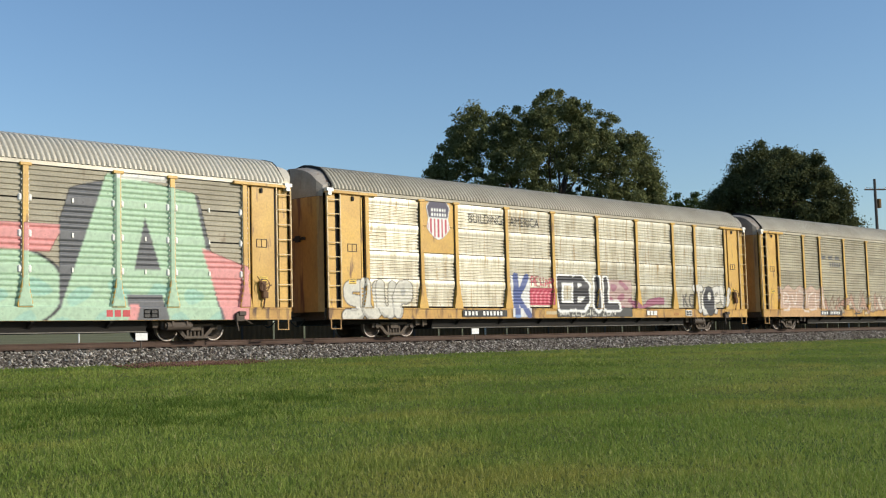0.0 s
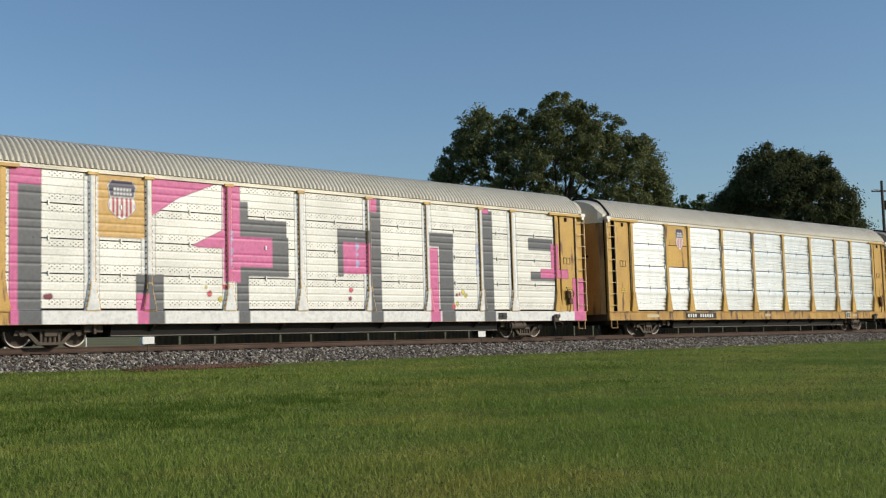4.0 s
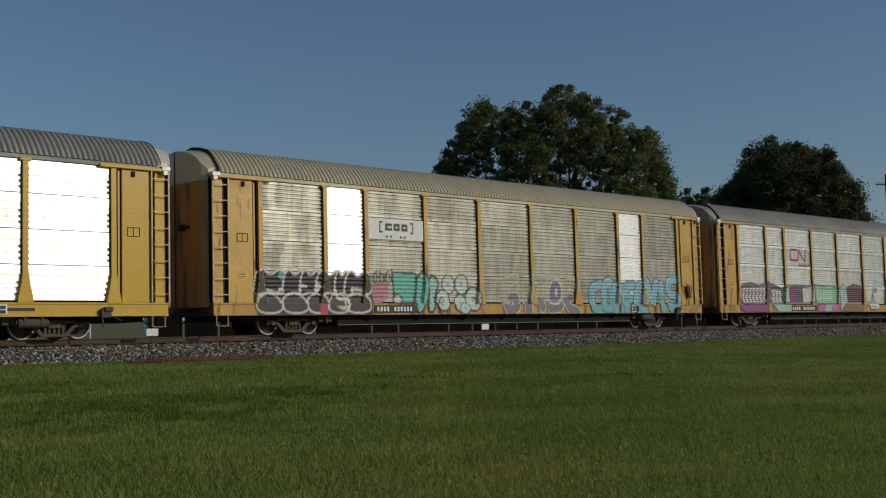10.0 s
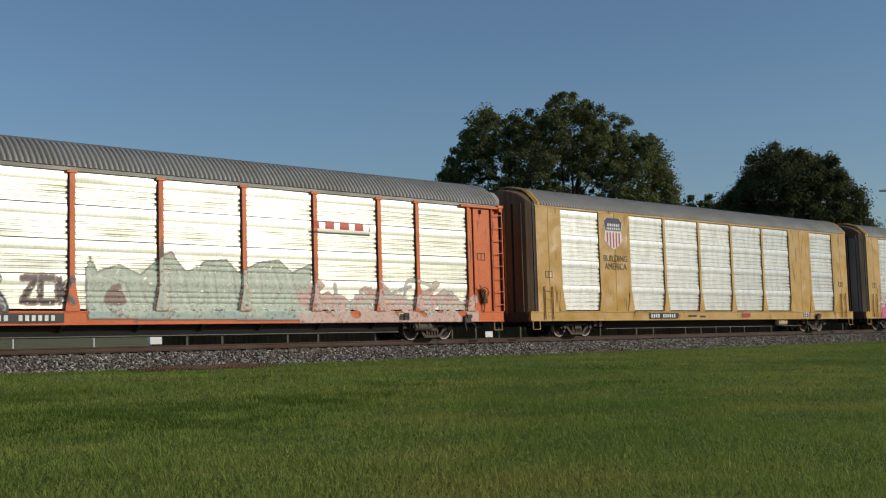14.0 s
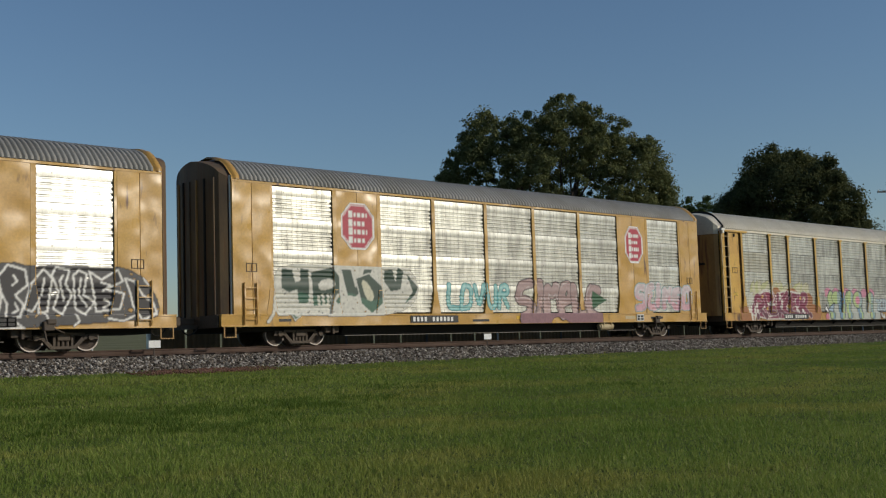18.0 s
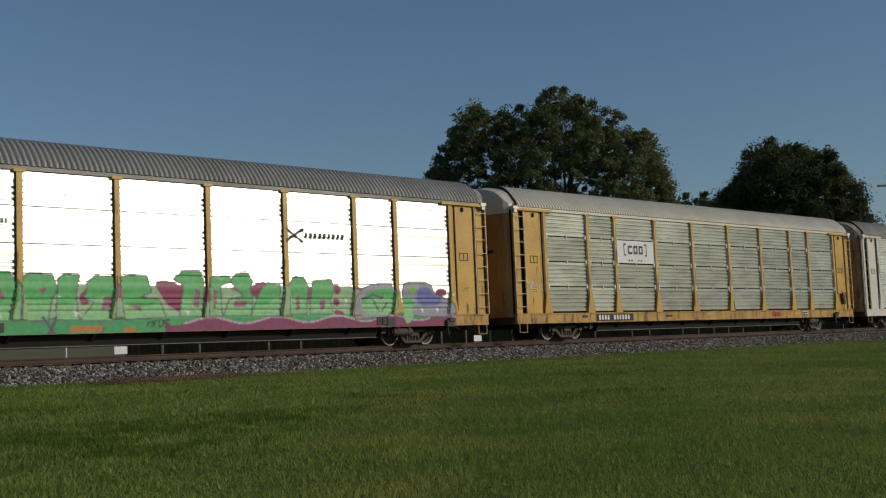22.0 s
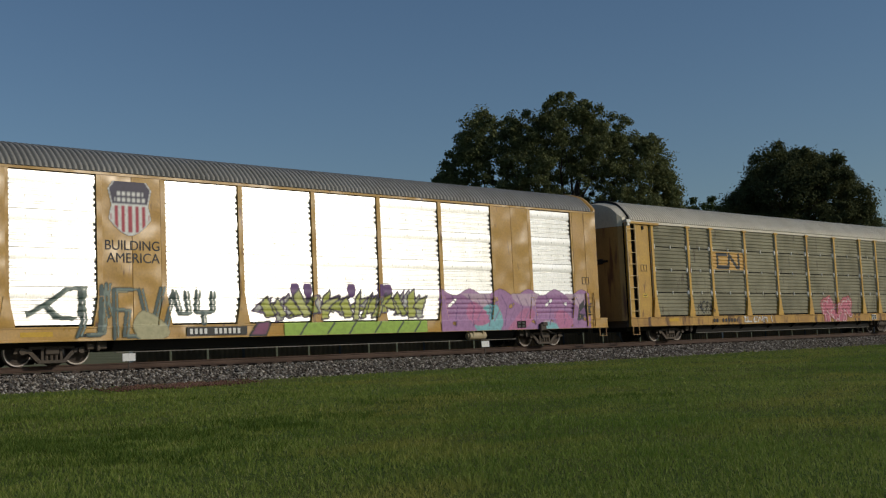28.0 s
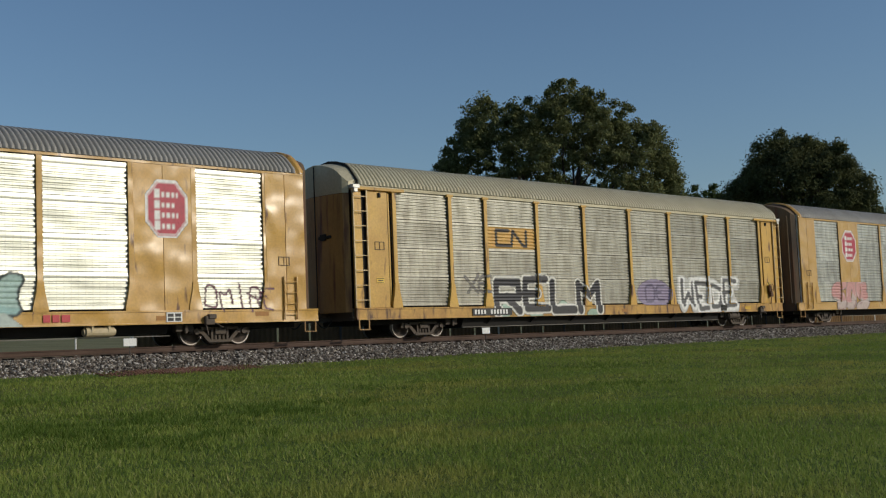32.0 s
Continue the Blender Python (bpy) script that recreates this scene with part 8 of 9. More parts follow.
piece(c, "VA", 16.5, 17.0, 0.68, 1.02, CHALK, INK, None, width=0.03, line=0.03, jitter=0.05, seed=75)
shape(c, [(9.95, 0.66), (10.0, 0.95), (10.25, 1.02), (10.45, 0.66)], (0.55, 0.18, 0.26), None, 0.03, 1)
spikes(c, 10.0, 10.8, 1.0, 1.5, [CHALK, (0.3, 0.4, 0.5)], INK, 4, 76, 0.03, 0.3)
lay(c, (c["X"] > 18.2) & (c["X"] < 24.8) & (c["Z"] > 1.05) & (c["Z"] < 2.12 - 0.1 * np.sin(c["X"])), (0.4, 0.05, 0.15))
shape(c, [(18.2, 1.05), (18.3, 2.15), (19.2, 2.1), (19.6, 1.5), (20.0, 2.0), (20.2, 1.05)], (0.58, 0.2, 0.32), (0.3, 0.04, 0.1), 0.03)
piece(c, "MEATA", 18.3, 24.7, 1.08, 2.12, (0.58, 0.2, 0.31), (0.62, 0.5, 0.5), None, (0.5, 0.11, 0.23), width=0.17, line=0.022, jitter=0.06, seed=74, curve=False, gleam=False)
piece(c, "LOK", 18.3, 19.6, 1.1, 1.45, (0.6, 0.03, 0.05), width=0.03, jitter=0.06, seed=77)
finish(c, ROOT[13], "graffiti", "maroon, lime-blue and pink graffiti pieces")
plate(13, 5.6, 8.1)

# car 14: one long green band
FRESH, FRESH_LOW, VEIL, WINE = (0.1, 0.46, 0.13), (0.26, 0.56, 0.25), (0.13, 0.09, 0.14), (0.27, 0.035, 0.1)
c = canvas(14, 1.4, 25.6, 0.64, 2.45, 0.027)
lay(c, (c["X"] > 2.0) & (c["X"] < 21.3) & (c["Z"] < 2.02 + 0.06 * waves(c, 2.2, 5)) & (np.abs(c["X"] - 8.55 - 0.05 * np.sin(c["Z"] * 9)) > 0.1), (0.34, 0.52, 0.3))
lay(c, (c["X"] > 2.0) & (c["X"] < 21.3) & (c["Z"] > 1.5) & (c["Z"] < 2.02 + 0.06 * waves(c, 2.2, 5)) & (waves(c, 2.9, 9) > 0.25), (0.3, 0.1, 0.16))
lay(c, (c["X"] > 1.98) & (c["X"] < 14.16) & (c["Z"] < 1.1), (0.05, 0.36, 0.12))
lay(c, (c["X"] > 13.56) & (c["X"] < 25.39) & (c["Z"] < 0.96 + 0.1 * np.sin(c["X"] * 2.6) + 0.05 * waves(c, 6, 2)), (0.24, 0.035, 0.12))
lay(c, (c["X"] > 13.56) & (c["X"] < 25.39) & (c["Z"] < 1.1) & (c["Z"] > 0.93 + 0.1 * np.sin(c["X"] * 2.6)), (0.06, 0.38, 0.12))
lay(c, (c["X"] > 14.16) & (c["X"] < 25.39) & (np.abs(c["Z"] - 0.94 - 0.1 * np.sin(c["X"] * 2.6)) < 0.025), (0.6, 0.45, 0.55))
shape(c, [(1.76, 1.11), (2.25, 1.05), (2.61, 0.91), (2.33, 0.6), (1.89, 0.6), (2.0, 0.85)], (0.2, 0.1, 0.24), None, 0.03, 1)
shape(c, [(2.09, 1.7), (2.27, 1.99), (2.64, 2.12), (2.91, 1.91), (2.45, 1.68)], WINE, None, 0.02, 1)
shape(c, [(3.47, 1.83), (3.86, 2.09), (4.6, 2.11), (4.34, 1.75), (3.94, 1.14), (3.56, 1.41)], WINE, None, 0.02, 1)
shape(c, [(7.22, 2.17), (7.72, 2.04), (7.7, 1.49), (7.37, 1.58)], WINE, None, 0.02, 1)
shape(c, [(10.91, 1.68), (11.18, 1.88), (11.29, 1.49), (11.03, 1.39)], WINE, None, 0.02, 1)
shape(c, [(13.25, 2.05), (13.5, 2.14), (13.9, 2.1), (14.25, 1.93), (14.23, 1.13), (13.68, 1.41), (13.44, 1.75)], WINE, None, 0.02, 1)
shape(c, [(16.55, 1.85), (16.73, 2.08), (17.24, 2.15), (17.11, 1.76), (16.76, 1.58)], WINE, None, 0.02, 1)
shape(c, [(19.8, 2.03), (20.05, 2.11), (20.19, 1.87), (19.95, 1.68)], WINE, None, 0.02, 1)
shape(c, [(19.8, 1.58), (20.07, 1.63), (20.13, 1.39), (19.89, 1.34)], WINE, None, 0.02, 1)
shape(c, [(19.89, 1.26), (20.22, 1.19), (20.3, 1.06), (19.84, 1.07)], WINE, None, 0.02, 1)
shape(c, [(24.47, 1.93), (24.97, 1.96), (25.05, 1.72), (24.55, 1.68)], WINE, None, 0.02, 1)
shape(c, [(2.08, 1.3), (2.45, 1.7), (2.92, 2.12), (3.21, 2.0), (3.02, 1.66), (3.1, 1.12), (2.08, 1.14)], FRESH, VEIL, 0.018, 0, FRESH_LOW, 1.5)
shape(c, [(3.14, 1.83), (3.39, 2.08), (3.86, 2.1), (3.68, 1.83), (3.85, 1.37), (3.98, 1.11), (3.17, 1.12)], FRESH, VEIL, 0.018, 0, FRESH_LOW, 1.5)
shape(c, [(3.94, 1.45), (4.45, 1.97), (4.75, 2.11), (4.7, 1.05), (3.94, 1.11)], FRESH, VEIL, 0.018, 0, FRESH_LOW, 1.5)
shape(c, [(4.8, 2.1), (5.26, 2.15), (5.5, 1.84), (5.98, 2.14), (6.46, 2.12), (6.42, 1.03), (4.82, 1.08)], FRESH, VEIL, 0.018, 0, FRESH_LOW, 1.5)
shape(c, [(6.51, 2.17), (7.28, 2.18), (7.44, 1.76), (7.66, 1.06), (6.56, 1.03)], FRESH, VEIL, 0.018, 0, FRESH_LOW, 1.5)
shape(c, [(8.08, 2.09), (8.29, 2.29), (8.99, 2.32), (9.29, 1.96), (9.25, 1.01), (7.88, 1.02)], FRESH, VEIL, 0.018, 0, FRESH_LOW, 1.5)
shape(c, [(9.34, 2.19), (9.59, 2.3), (10.19, 2.25), (10.32, 1.87), (10.16, 1.54), (10.04, 1.0), (9.29, 1.01)], FRESH, VEIL, 0.018, 0, FRESH_LOW, 1.5)
shape(c, [(10.34, 2.16), (10.57, 2.29), (10.97, 2.25), (10.87, 1.78), (10.92, 1.01), (10.26, 1.02)], FRESH, VEIL, 0.018, 0, FRESH_LOW, 1.5)
shape(c, [(11.19, 2.07), (11.45, 2.25), (12.05, 2.23), (11.98, 0.98), (10.95, 0.99), (11.39, 1.49), (11.1, 1.63)], FRESH, VEIL, 0.018, 0, FRESH_LOW, 1.5)
shape(c, [(12.15, 2.2), (12.5, 2.28), (13.04, 2.26), (13.17, 1.79), (12.8, 1.64), (13.44, 1.59), (13.63, 1.06), (12.25, 1.0)], FRESH, VEIL, 0.018, 0, FRESH_LOW, 1.5)
shape(c, [(13.9, 2.17), (14.2, 2.41), (14.84, 2.41), (14.93, 2.11), (14.87, 1.07), (14.08, 1.08), (14.23, 2.01)], FRESH, VEIL, 0.018, 0, FRESH_LOW, 1.5)
shape(c, [(15.11, 2.24), (15.85, 2.3), (15.9, 2.12), (15.51, 1.98), (15.56, 1.07), (15.03, 1.07)], FRESH, VEIL, 0.018, 0, FRESH_LOW, 1.5)
shape(c, [(15.87, 2.12), (16.07, 2.37), (16.51, 2.4), (16.69, 2.13), (16.55, 1.9), (16.68, 1.67), (16.6, 1.07), (15.59, 1.07), (15.82, 1.58), (16.32, 1.67)], FRESH, VEIL, 0.018, 0, FRESH_LOW, 1.5)
shape(c, [(16.94, 1.85), (17.24, 2.11), (17.72, 2.04), (17.68, 1.04), (16.58, 1.06)], FRESH, VEIL, 0.018, 0, FRESH_LOW, 1.5)
shape(c, [(18.07, 2.08), (18.3, 2.31), (18.66, 2.28), (18.82, 2.02), (18.74, 1.11), (18.0, 1.12)], FRESH, VEIL, 0.018, 0, FRESH_LOW, 1.5)
shape(c, [(19.0, 2.18), (19.77, 2.23), (19.89, 1.9), (19.74, 1.58), (19.81, 1.1), (18.86, 1.11)], FRESH, VEIL, 0.018, 0, FRESH_LOW, 1.5)
shape(c, [(20.59, 0.9), (20.65, 1.52), (20.95, 1.91), (21.67, 2.12), (22.62, 2.11), (22.56, 1.04), (21.07, 0.91)], (0.34, 0.33, 0.36), VEIL, 0.02, 1)
shape(c, [(21.07, 1.68), (21.66, 1.94), (22.61, 1.97), (22.56, 1.06), (21.01, 1.07)], FRESH, None, 0.02, 1, FRESH_LOW, 1.5)
shape(c, [(22.9, 2.09), (23.23, 2.18), (24.29, 2.15), (24.36, 1.79), (24.9, 1.64), (25.38, 1.37), (25.36, 0.93), (23.26, 0.96), (22.91, 1.38)], (0.32, 0.32, 0.38), VEIL, 0.02, 1)
shape(c, [(23.55, 1.99), (24.18, 2.06), (24.31, 1.75), (24.85, 1.64), (24.63, 1.34), (23.61, 1.34)], (0.14, 0.16, 0.42), None, 0.02, 1)
shape(c, [(23.18, 2.02), (23.49, 2.06), (23.57, 1.82), (23.23, 1.75)], (0.2, 0.46, 0.12), None, 0.02, 1)
shape(c, [(22.87, 1.66), (23.48, 1.61), (23.3, 0.83), (22.87, 0.7)], FRESH, None, 0.02, 1, FRESH_LOW, 1.5)
shape(c, [(8.5, 1.66), (8.74, 1.88), (8.89, 1.57)], (0.34, 0.12, 0.2), None, 0.02, 0)
shape(c, [(9.75, 1.87), (10.03, 1.89), (9.92, 1.7)], (0.34, 0.12, 0.2), None, 0.02, 0)
shape(c, [(2.44, 1.42), (2.72, 1.75), (2.76, 1.37)], (0.34, 0.12, 0.2), None, 0.02, 0)
shape(c, [(3.38, 1.75), (3.52, 1.71), (3.46, 1.37)], (0.34, 0.12, 0.2), None, 0.02, 0)
shape(c, [(5.3, 1.71), (5.45, 1.76), (5.44, 1.37), (5.29, 1.41)], (0.34, 0.12, 0.2), None, 0.02, 0)
shape(c, [(5.86, 1.71), (6.02, 1.76), (6.01, 1.36)], (0.34, 0.12, 0.2), None, 0.02, 0)
shape(c, [(6.88, 1.85), (7.1, 1.72), (7.03, 1.36)], (0.34, 0.12, 0.2), None, 0.02, 0)
shape(c, [(11.68, 1.63), (11.91, 1.68), (11.9, 1.34), (11.6, 1.29)], (0.34, 0.12, 0.2), None, 0.02, 0)
shape(c, [(12.45, 1.39), (12.79, 1.44), (12.85, 1.24)], (0.34, 0.12, 0.2), None, 0.02, 0)
shape(c, [(14.61, 1.93), (14.8, 1.84), (14.75, 1.32), (14.58, 1.36)], (0.34, 0.12, 0.2), None, 0.02, 0)
shape(c, [(15.19, 1.85), (15.4, 1.85), (15.33, 1.27), (15.17, 1.27)], (0.34, 0.12, 0.2), None, 0.02, 0)
shape(c, [(15.99, 1.54), (16.48, 1.54), (16.42, 1.36), (15.98, 1.36)], (0.34, 0.12, 0.2), None, 0.02, 0)
shape(c, [(18.34, 1.69), (18.48, 1.71), (18.48, 1.24), (18.33, 1.24)], (0.34, 0.12, 0.2), None, 0.02, 0)
shape(c, [(19.28, 1.58), (19.53, 1.61), (19.47, 1.26), (19.3, 1.23)], (0.34, 0.12, 0.2), None, 0.02, 0)
shape(c, [(8.48, 1.26), (8.72, 1.35), (8.77, 1.1)], CHALK, None, 0.02, 0)
shape(c, [(10.77, 1.3), (10.95, 1.2), (10.82, 1.09)], CHALK, None, 0.02, 0)
shape(c, [(14.28, 1.28), (14.44, 1.22), (14.36, 1.1)], CHALK, None, 0.02, 0)
shape(c, [(20.28, 1.58), (20.41, 1.59), (20.41, 1.45)], CHALK, None, 0.02, 0)
shape(c, [(23.75, 1.27), (23.89, 1.25), (23.82, 1.07)], CHALK, None, 0.02, 0)
shape(c, [(24.48, 1.27), (24.63, 1.25), (24.54, 1.08)], CHALK, None, 0.02, 0)
shape(c, [(25.06, 1.79), (25.36, 1.8), (25.3, 1.64)], CHALK, None, 0.02, 0)
brush(c, [(21.11, 1.59), (21.56, 1.73), (21.98, 1.63)], VEIL, 0.04)
brush(c, [(21.55, 1.58), (21.8, 1.18)], VEIL, 0.03)
brush(c, [(21.93, 1.18), (22.17, 1.45)], VEIL, 0.03)
brush(c, [(9.9, 1.09), (10.1, 0.75), (9.94, 0.55)], VEIL, 0.045)
brush(c, [(10.26, 1.09), (10.08, 0.75), (10.26, 0.54)], VEIL, 0.045)
brush(c, [(5.12, 0.98), (5.23, 0.63)], VEIL, 0.04)
brush(c, [(11.45, 1.0), (11.64, 0.76), (11.5, 0.57)], VEIL, 0.02)
brush(c, [(3.17, 1.0), (3.21, 0.71)], VEIL, 0.02)
shape(c, [(10.65, 0.84), (11.58, 0.86), (11.57, 0.66), (10.64, 0.67)], (0.5, 0.22, 0.05), None, 0.02, 0)
shape(c, [(2.84, 0.91), (3.55, 0.93), (3.55, 0.83), (2.84, 0.8)], (0.5, 0.22, 0.05), None, 0.02, 0)
shape(c, [(12.22, 0.78), (12.62, 0.79), (12.62, 0.65), (12.22, 0.65)], (0.5, 0.22, 0.05), None, 0.02, 0)
piece(c, "MFOS", 12.94, 13.68, 0.78, 0.98, INK, width=0.02, jitter=0.1, seed=82)
shape(c, [(21.23, 0.6), (21.42, 0.87), (21.78, 0.88), (21.9, 0.65), (21.67, 0.52)], WINE, None, 0.02, 1)
shape(c, [(23.28, 0.6), (23.43, 0.73), (23.81, 0.69), (23.85, 0.48), (23.32, 0.49)], WINE, None, 0.02, 1)
shape(c, [(21.94, 0.58), (22.01, 0.95), (22.47, 0.96), (22.47, 0.58)], INK, None, 0.02, 0)
finish(c, ROOT[14], "graffiti", "long bright green graffiti letters over wine red", cover=0.93)
shield(14, 6.8, 7.25, 3.45, 3.98)
bar_line(14, 7.4, 9.0, 3.62, 3.74, (0.2, 0.2, 0.2), 14)
cross_mark(14, 17.95, 18.7, 3.42, 3.88)
bar_line(14, 18.75, 20.45, 3.56, 3.74, INK, 9)
plate(14, 6.8, 8.8)

# car 15
framed_mark(15, 6.47, 9.1, 3.12, 4.08)
plate(15, 4.9, 7.35, 0.68, 0.97)
c = canvas(15, 0.6, 2.0, 1.2, 2.4, 0.03)
piece(c, "TOLE", 0.75, 1.6, 1.95, 2.25, CHALK, None, None, width=0.02, jitter=0.06, seed=85)
finish(c, ROOT[15], "graffiti", "faint white tag on the end sheet")
sill_mark(15, 18.7)

# car 16
wave_mark(16, 7.1, 8.6, 3.35, 4.0, (0.5, 0.03, 0.032), None, 0.07)
bar_line(16, 7.05, 9.0, 3.05, 3.18, INK, 9)
c = canvas(16, 7.0, 8.8, 0.7, 0.95, 0.02)
lay(c, (np.abs(c["Z"] - 0.82) < 0.08) & (np.sin((c["X"] - 7.0) * 32) > -0.3) & ((c["X"] < 7.75) | (c["X"] > 7.95)), INK)
finish(c, ROOT[16], "number_marks", "black characters on the sill")

# car 17
shield(17, 5.1, 6.0, 3.85, 4.92)
lettering(ROOT[17], "BUILDING AMERICA", 4.75, 6.25, 3.46, M_PLATE, y=0.014, height=0.15, label="black slogan lettering")
c = canvas(17, 6.6, 19.0, 0.64, 2.55, 0.027)
shape(c, [(6.84, 1.14), (7.82, 1.4), (9.15, 1.55), (9.54, 2.05), (10.18, 2.16), (12.05, 2.12), (12.61, 2.01), (13.92, 2.19), (15.15, 2.3), (16.07, 1.84), (17.54, 1.46), (18.76, 1.06), (18.19, 0.84), (16.02, 0.77), (9.5, 0.73), (9.13, 0.98)], (0.42, 0.07, 0.28), None, 0.02, 1)
shape(c, [(6.84, 1.14), (7.82, 1.4), (8.41, 1.48), (8.28, 1.08)], (0.24, 0.07, 0.36), None, 0.02, 1)
shape(c, [(15.43, 1.71), (17.54, 1.46), (18.76, 1.03), (16.35, 0.84)], (0.22, 0.06, 0.36), None, 0.02, 1)
shape(c, [(9.59, 1.77), (10.31, 2.14), (12.05, 2.08), (12.15, 0.97), (10.78, 0.68), (9.89, 1.17)], (0.25, 0.055, 0.06), None, 0.02, 1)
shape(c, [(10.68, 1.58), (11.8, 1.94), (11.9, 1.12), (10.93, 1.06)], (0.36, 0.2, 0.14), None, 0.02, 1)
shape(c, [(12.53, 1.83), (13.62, 2.09), (14.55, 1.95), (14.66, 1.08), (12.99, 0.92), (12.32, 1.14)], (0.34, 0.14, 0.1), None, 0.02, 1)
shape(c, [(13.02, 1.66), (13.91, 1.81), (14.49, 1.47), (13.88, 1.3)], (0.46, 0.34, 0.22), None, 0.02, 1)
shape(c, [(14.5, 2.2), (15.3, 2.32), (15.61, 1.59), (15.24, 1.08), (14.63, 1.21)], (0.1, 0.04, 0.05), None, 0.02, 1)
shape(c, [(15.09, 1.1), (15.89, 1.4), (16.69, 1.15), (16.34, 0.77), (15.07, 0.79)], (0.4, 0.24, 0.2), None, 0.02, 1)
shape(c, [(12.01, 1.03), (15.08, 0.98), (14.76, 0.66), (12.13, 0.66)], (0.03, 0.028, 0.03), None, 0.02, 1)
shape(c, [(10.01, 1.0), (10.82, 1.04), (10.87, 0.68), (10.13, 0.7)], (0.45, 0.33, 0.22), None, 0.02, 1)
shape(c, [(10.92, 0.98), (12.01, 1.03), (12.02, 0.66), (10.94, 0.68)], (0.3, 0.06, 0.05), None, 0.02, 1)
brush(c, [(9.65, 1.77), (10.3, 1.88), (10.43, 1.16), (10.14, 1.1)], (0.64, 0.62, 0.6), 0.025)
brush(c, [(10.43, 1.83), (10.95, 1.87), (10.96, 1.15)], (0.64, 0.62, 0.6), 0.025)
brush(c, [(11.09, 1.81), (11.77, 1.94), (11.9, 1.07), (11.33, 1.08)], (0.64, 0.62, 0.6), 0.025)
brush(c, [(12.4, 2.16), (12.18, 1.83), (12.82, 2.04), (13.01, 1.34), (12.57, 1.13)], (0.64, 0.62, 0.6), 0.025)
brush(c, [(13.02, 1.69), (13.91, 1.81), (13.74, 1.48), (14.36, 1.33)], (0.64, 0.62, 0.6), 0.025)
brush(c, [(14.52, 2.07), (14.82, 1.2)], (0.64, 0.62, 0.6), 0.025)
brush(c, [(15.14, 2.08), (15.55, 1.83), (15.11, 1.57)], (0.64, 0.62, 0.6), 0.025)
brush(c, [(15.75, 1.71), (16.42, 1.69), (16.04, 1.22), (16.72, 1.18)], (0.64, 0.62, 0.6), 0.025)
brush(c, [(12.01, 1.05), (12.0, 0.73)], (0.64, 0.62, 0.6), 0.025)
brush(c, [(11.87, 0.94), (12.17, 0.93)], (0.64, 0.62, 0.6), 0.025)
brush(c, [(13.58, 1.0), (13.56, 0.7)], (0.64, 0.62, 0.6), 0.025)
brush(c, [(13.43, 0.91), (13.75, 0.91)], (0.64, 0.62, 0.6), 0.025)
brush(c, [(15.92, 1.34), (15.25, 1.15), (16.38, 0.89)], (0.64, 0.62, 0.6), 0.025)
brush(c, [(7.99, 1.03), (8.11, 1.4), (8.28, 1.08), (8.53, 1.45), (8.76, 1.02)], (0.64, 0.62, 0.6), 0.025)
brush(c, [(8.03, 1.29), (8.71, 1.29)], (0.64, 0.62, 0.6), 0.025)
brush(c, [(9.51, 1.17), (10.28, 1.27), (10.66, 0.93)], (0.64, 0.62, 0.6), 0.025)
brush(c, [(13.88, 1.18), (14.65, 1.59), (15.08, 0.98)], (0.64, 0.62, 0.6), 0.025)
shape(c, [(10.7, 2.07), (10.9, 2.22), (11.1, 2.1), (11.51, 2.38), (11.94, 2.08)], (0.34, 0.33, 0.33), (0.1, 0.1, 0.1), 0.02)
shape(c, [(13.7, 2.09), (13.93, 2.37), (14.22, 2.19), (14.54, 2.41), (15.14, 2.25), (14.52, 2.05)], (0.3, 0.29, 0.3), (0.1, 0.1, 0.1), 0.02)
finish(c, ROOT[17], "graffiti", "red and violet graffiti edged in white")
plate(17, 5.5, 8.2)
sill_mark(17, 17.6)

# car 18
shield(18, 4.98, 6.35, 3.6, 5.15)
lettering(ROOT[18], "BUILDING", 4.88, 6.58, 3.18, M_PLATE, y=-0.02, height=0.28, label="black slogan lettering")
lettering(ROOT[18], "AMERICA", 4.92, 6.58, 2.82, M_PLATE, y=-0.02, height=0.28, label="black slogan lettering")
c = canvas(18, 2.6, 26.4, 0.64, 2.3, 0.027)
SCRAWL = (0.07, 0.11, 0.1)
for pts in ([(3.9, 1.25), (3.4, 1.3), (3.1, 1.6), (3.7, 2.05), (4.2, 2.1), (4.1, 1.35)], [(4.1, 2.1), (4.2, 1.2), (4.0, 0.75)], [(4.3, 0.8), (4.7, 0.8), (4.9, 2.2)], [(4.65, 0.9), (4.75, 2.15), (4.95, 1.3)],
            [(5.1, 0.7), (5.1, 2.05), (5.7, 2.05)], [(5.1, 1.5), (5.5, 1.45), (5.4, 0.75), (5.9, 0.7)], [(5.9, 2.05), (6.2, 0.75), (6.6, 2.1)], [(6.4, 0.9), (6.6, 0.75), (7.0, 2.0)],
            [(7.0, 2.05), (7.2, 1.35), (7.5, 1.35), (7.4, 2.0)], [(7.8, 2.05), (7.75, 1.4), (8.3, 1.4), (8.3, 2.0)], [(8.0, 1.4), (8.0, 1.05)], [(2.3, 1.5), (2.6, 1.35), (3.2, 1.7)]):
    brush(c, pts, SCRAWL, 0.055)
    brush(c, [(x + 0.12, z + 0.02) for x, z in pts], (0.2, 0.26, 0.22), 0.03)
lay(c, (c["X"] > 4.9) & (c["X"] < 6.9) & (c["Z"] < 2.0) & (waves(c, 3.1, 5) > 0.35), (0.45, 0.42, 0.24))
lay(c, (c["X"] > 10.9) & (c["X"] < 17.0) & (c["Z"] < 1.04), (0.32, 0.5, 0.06))
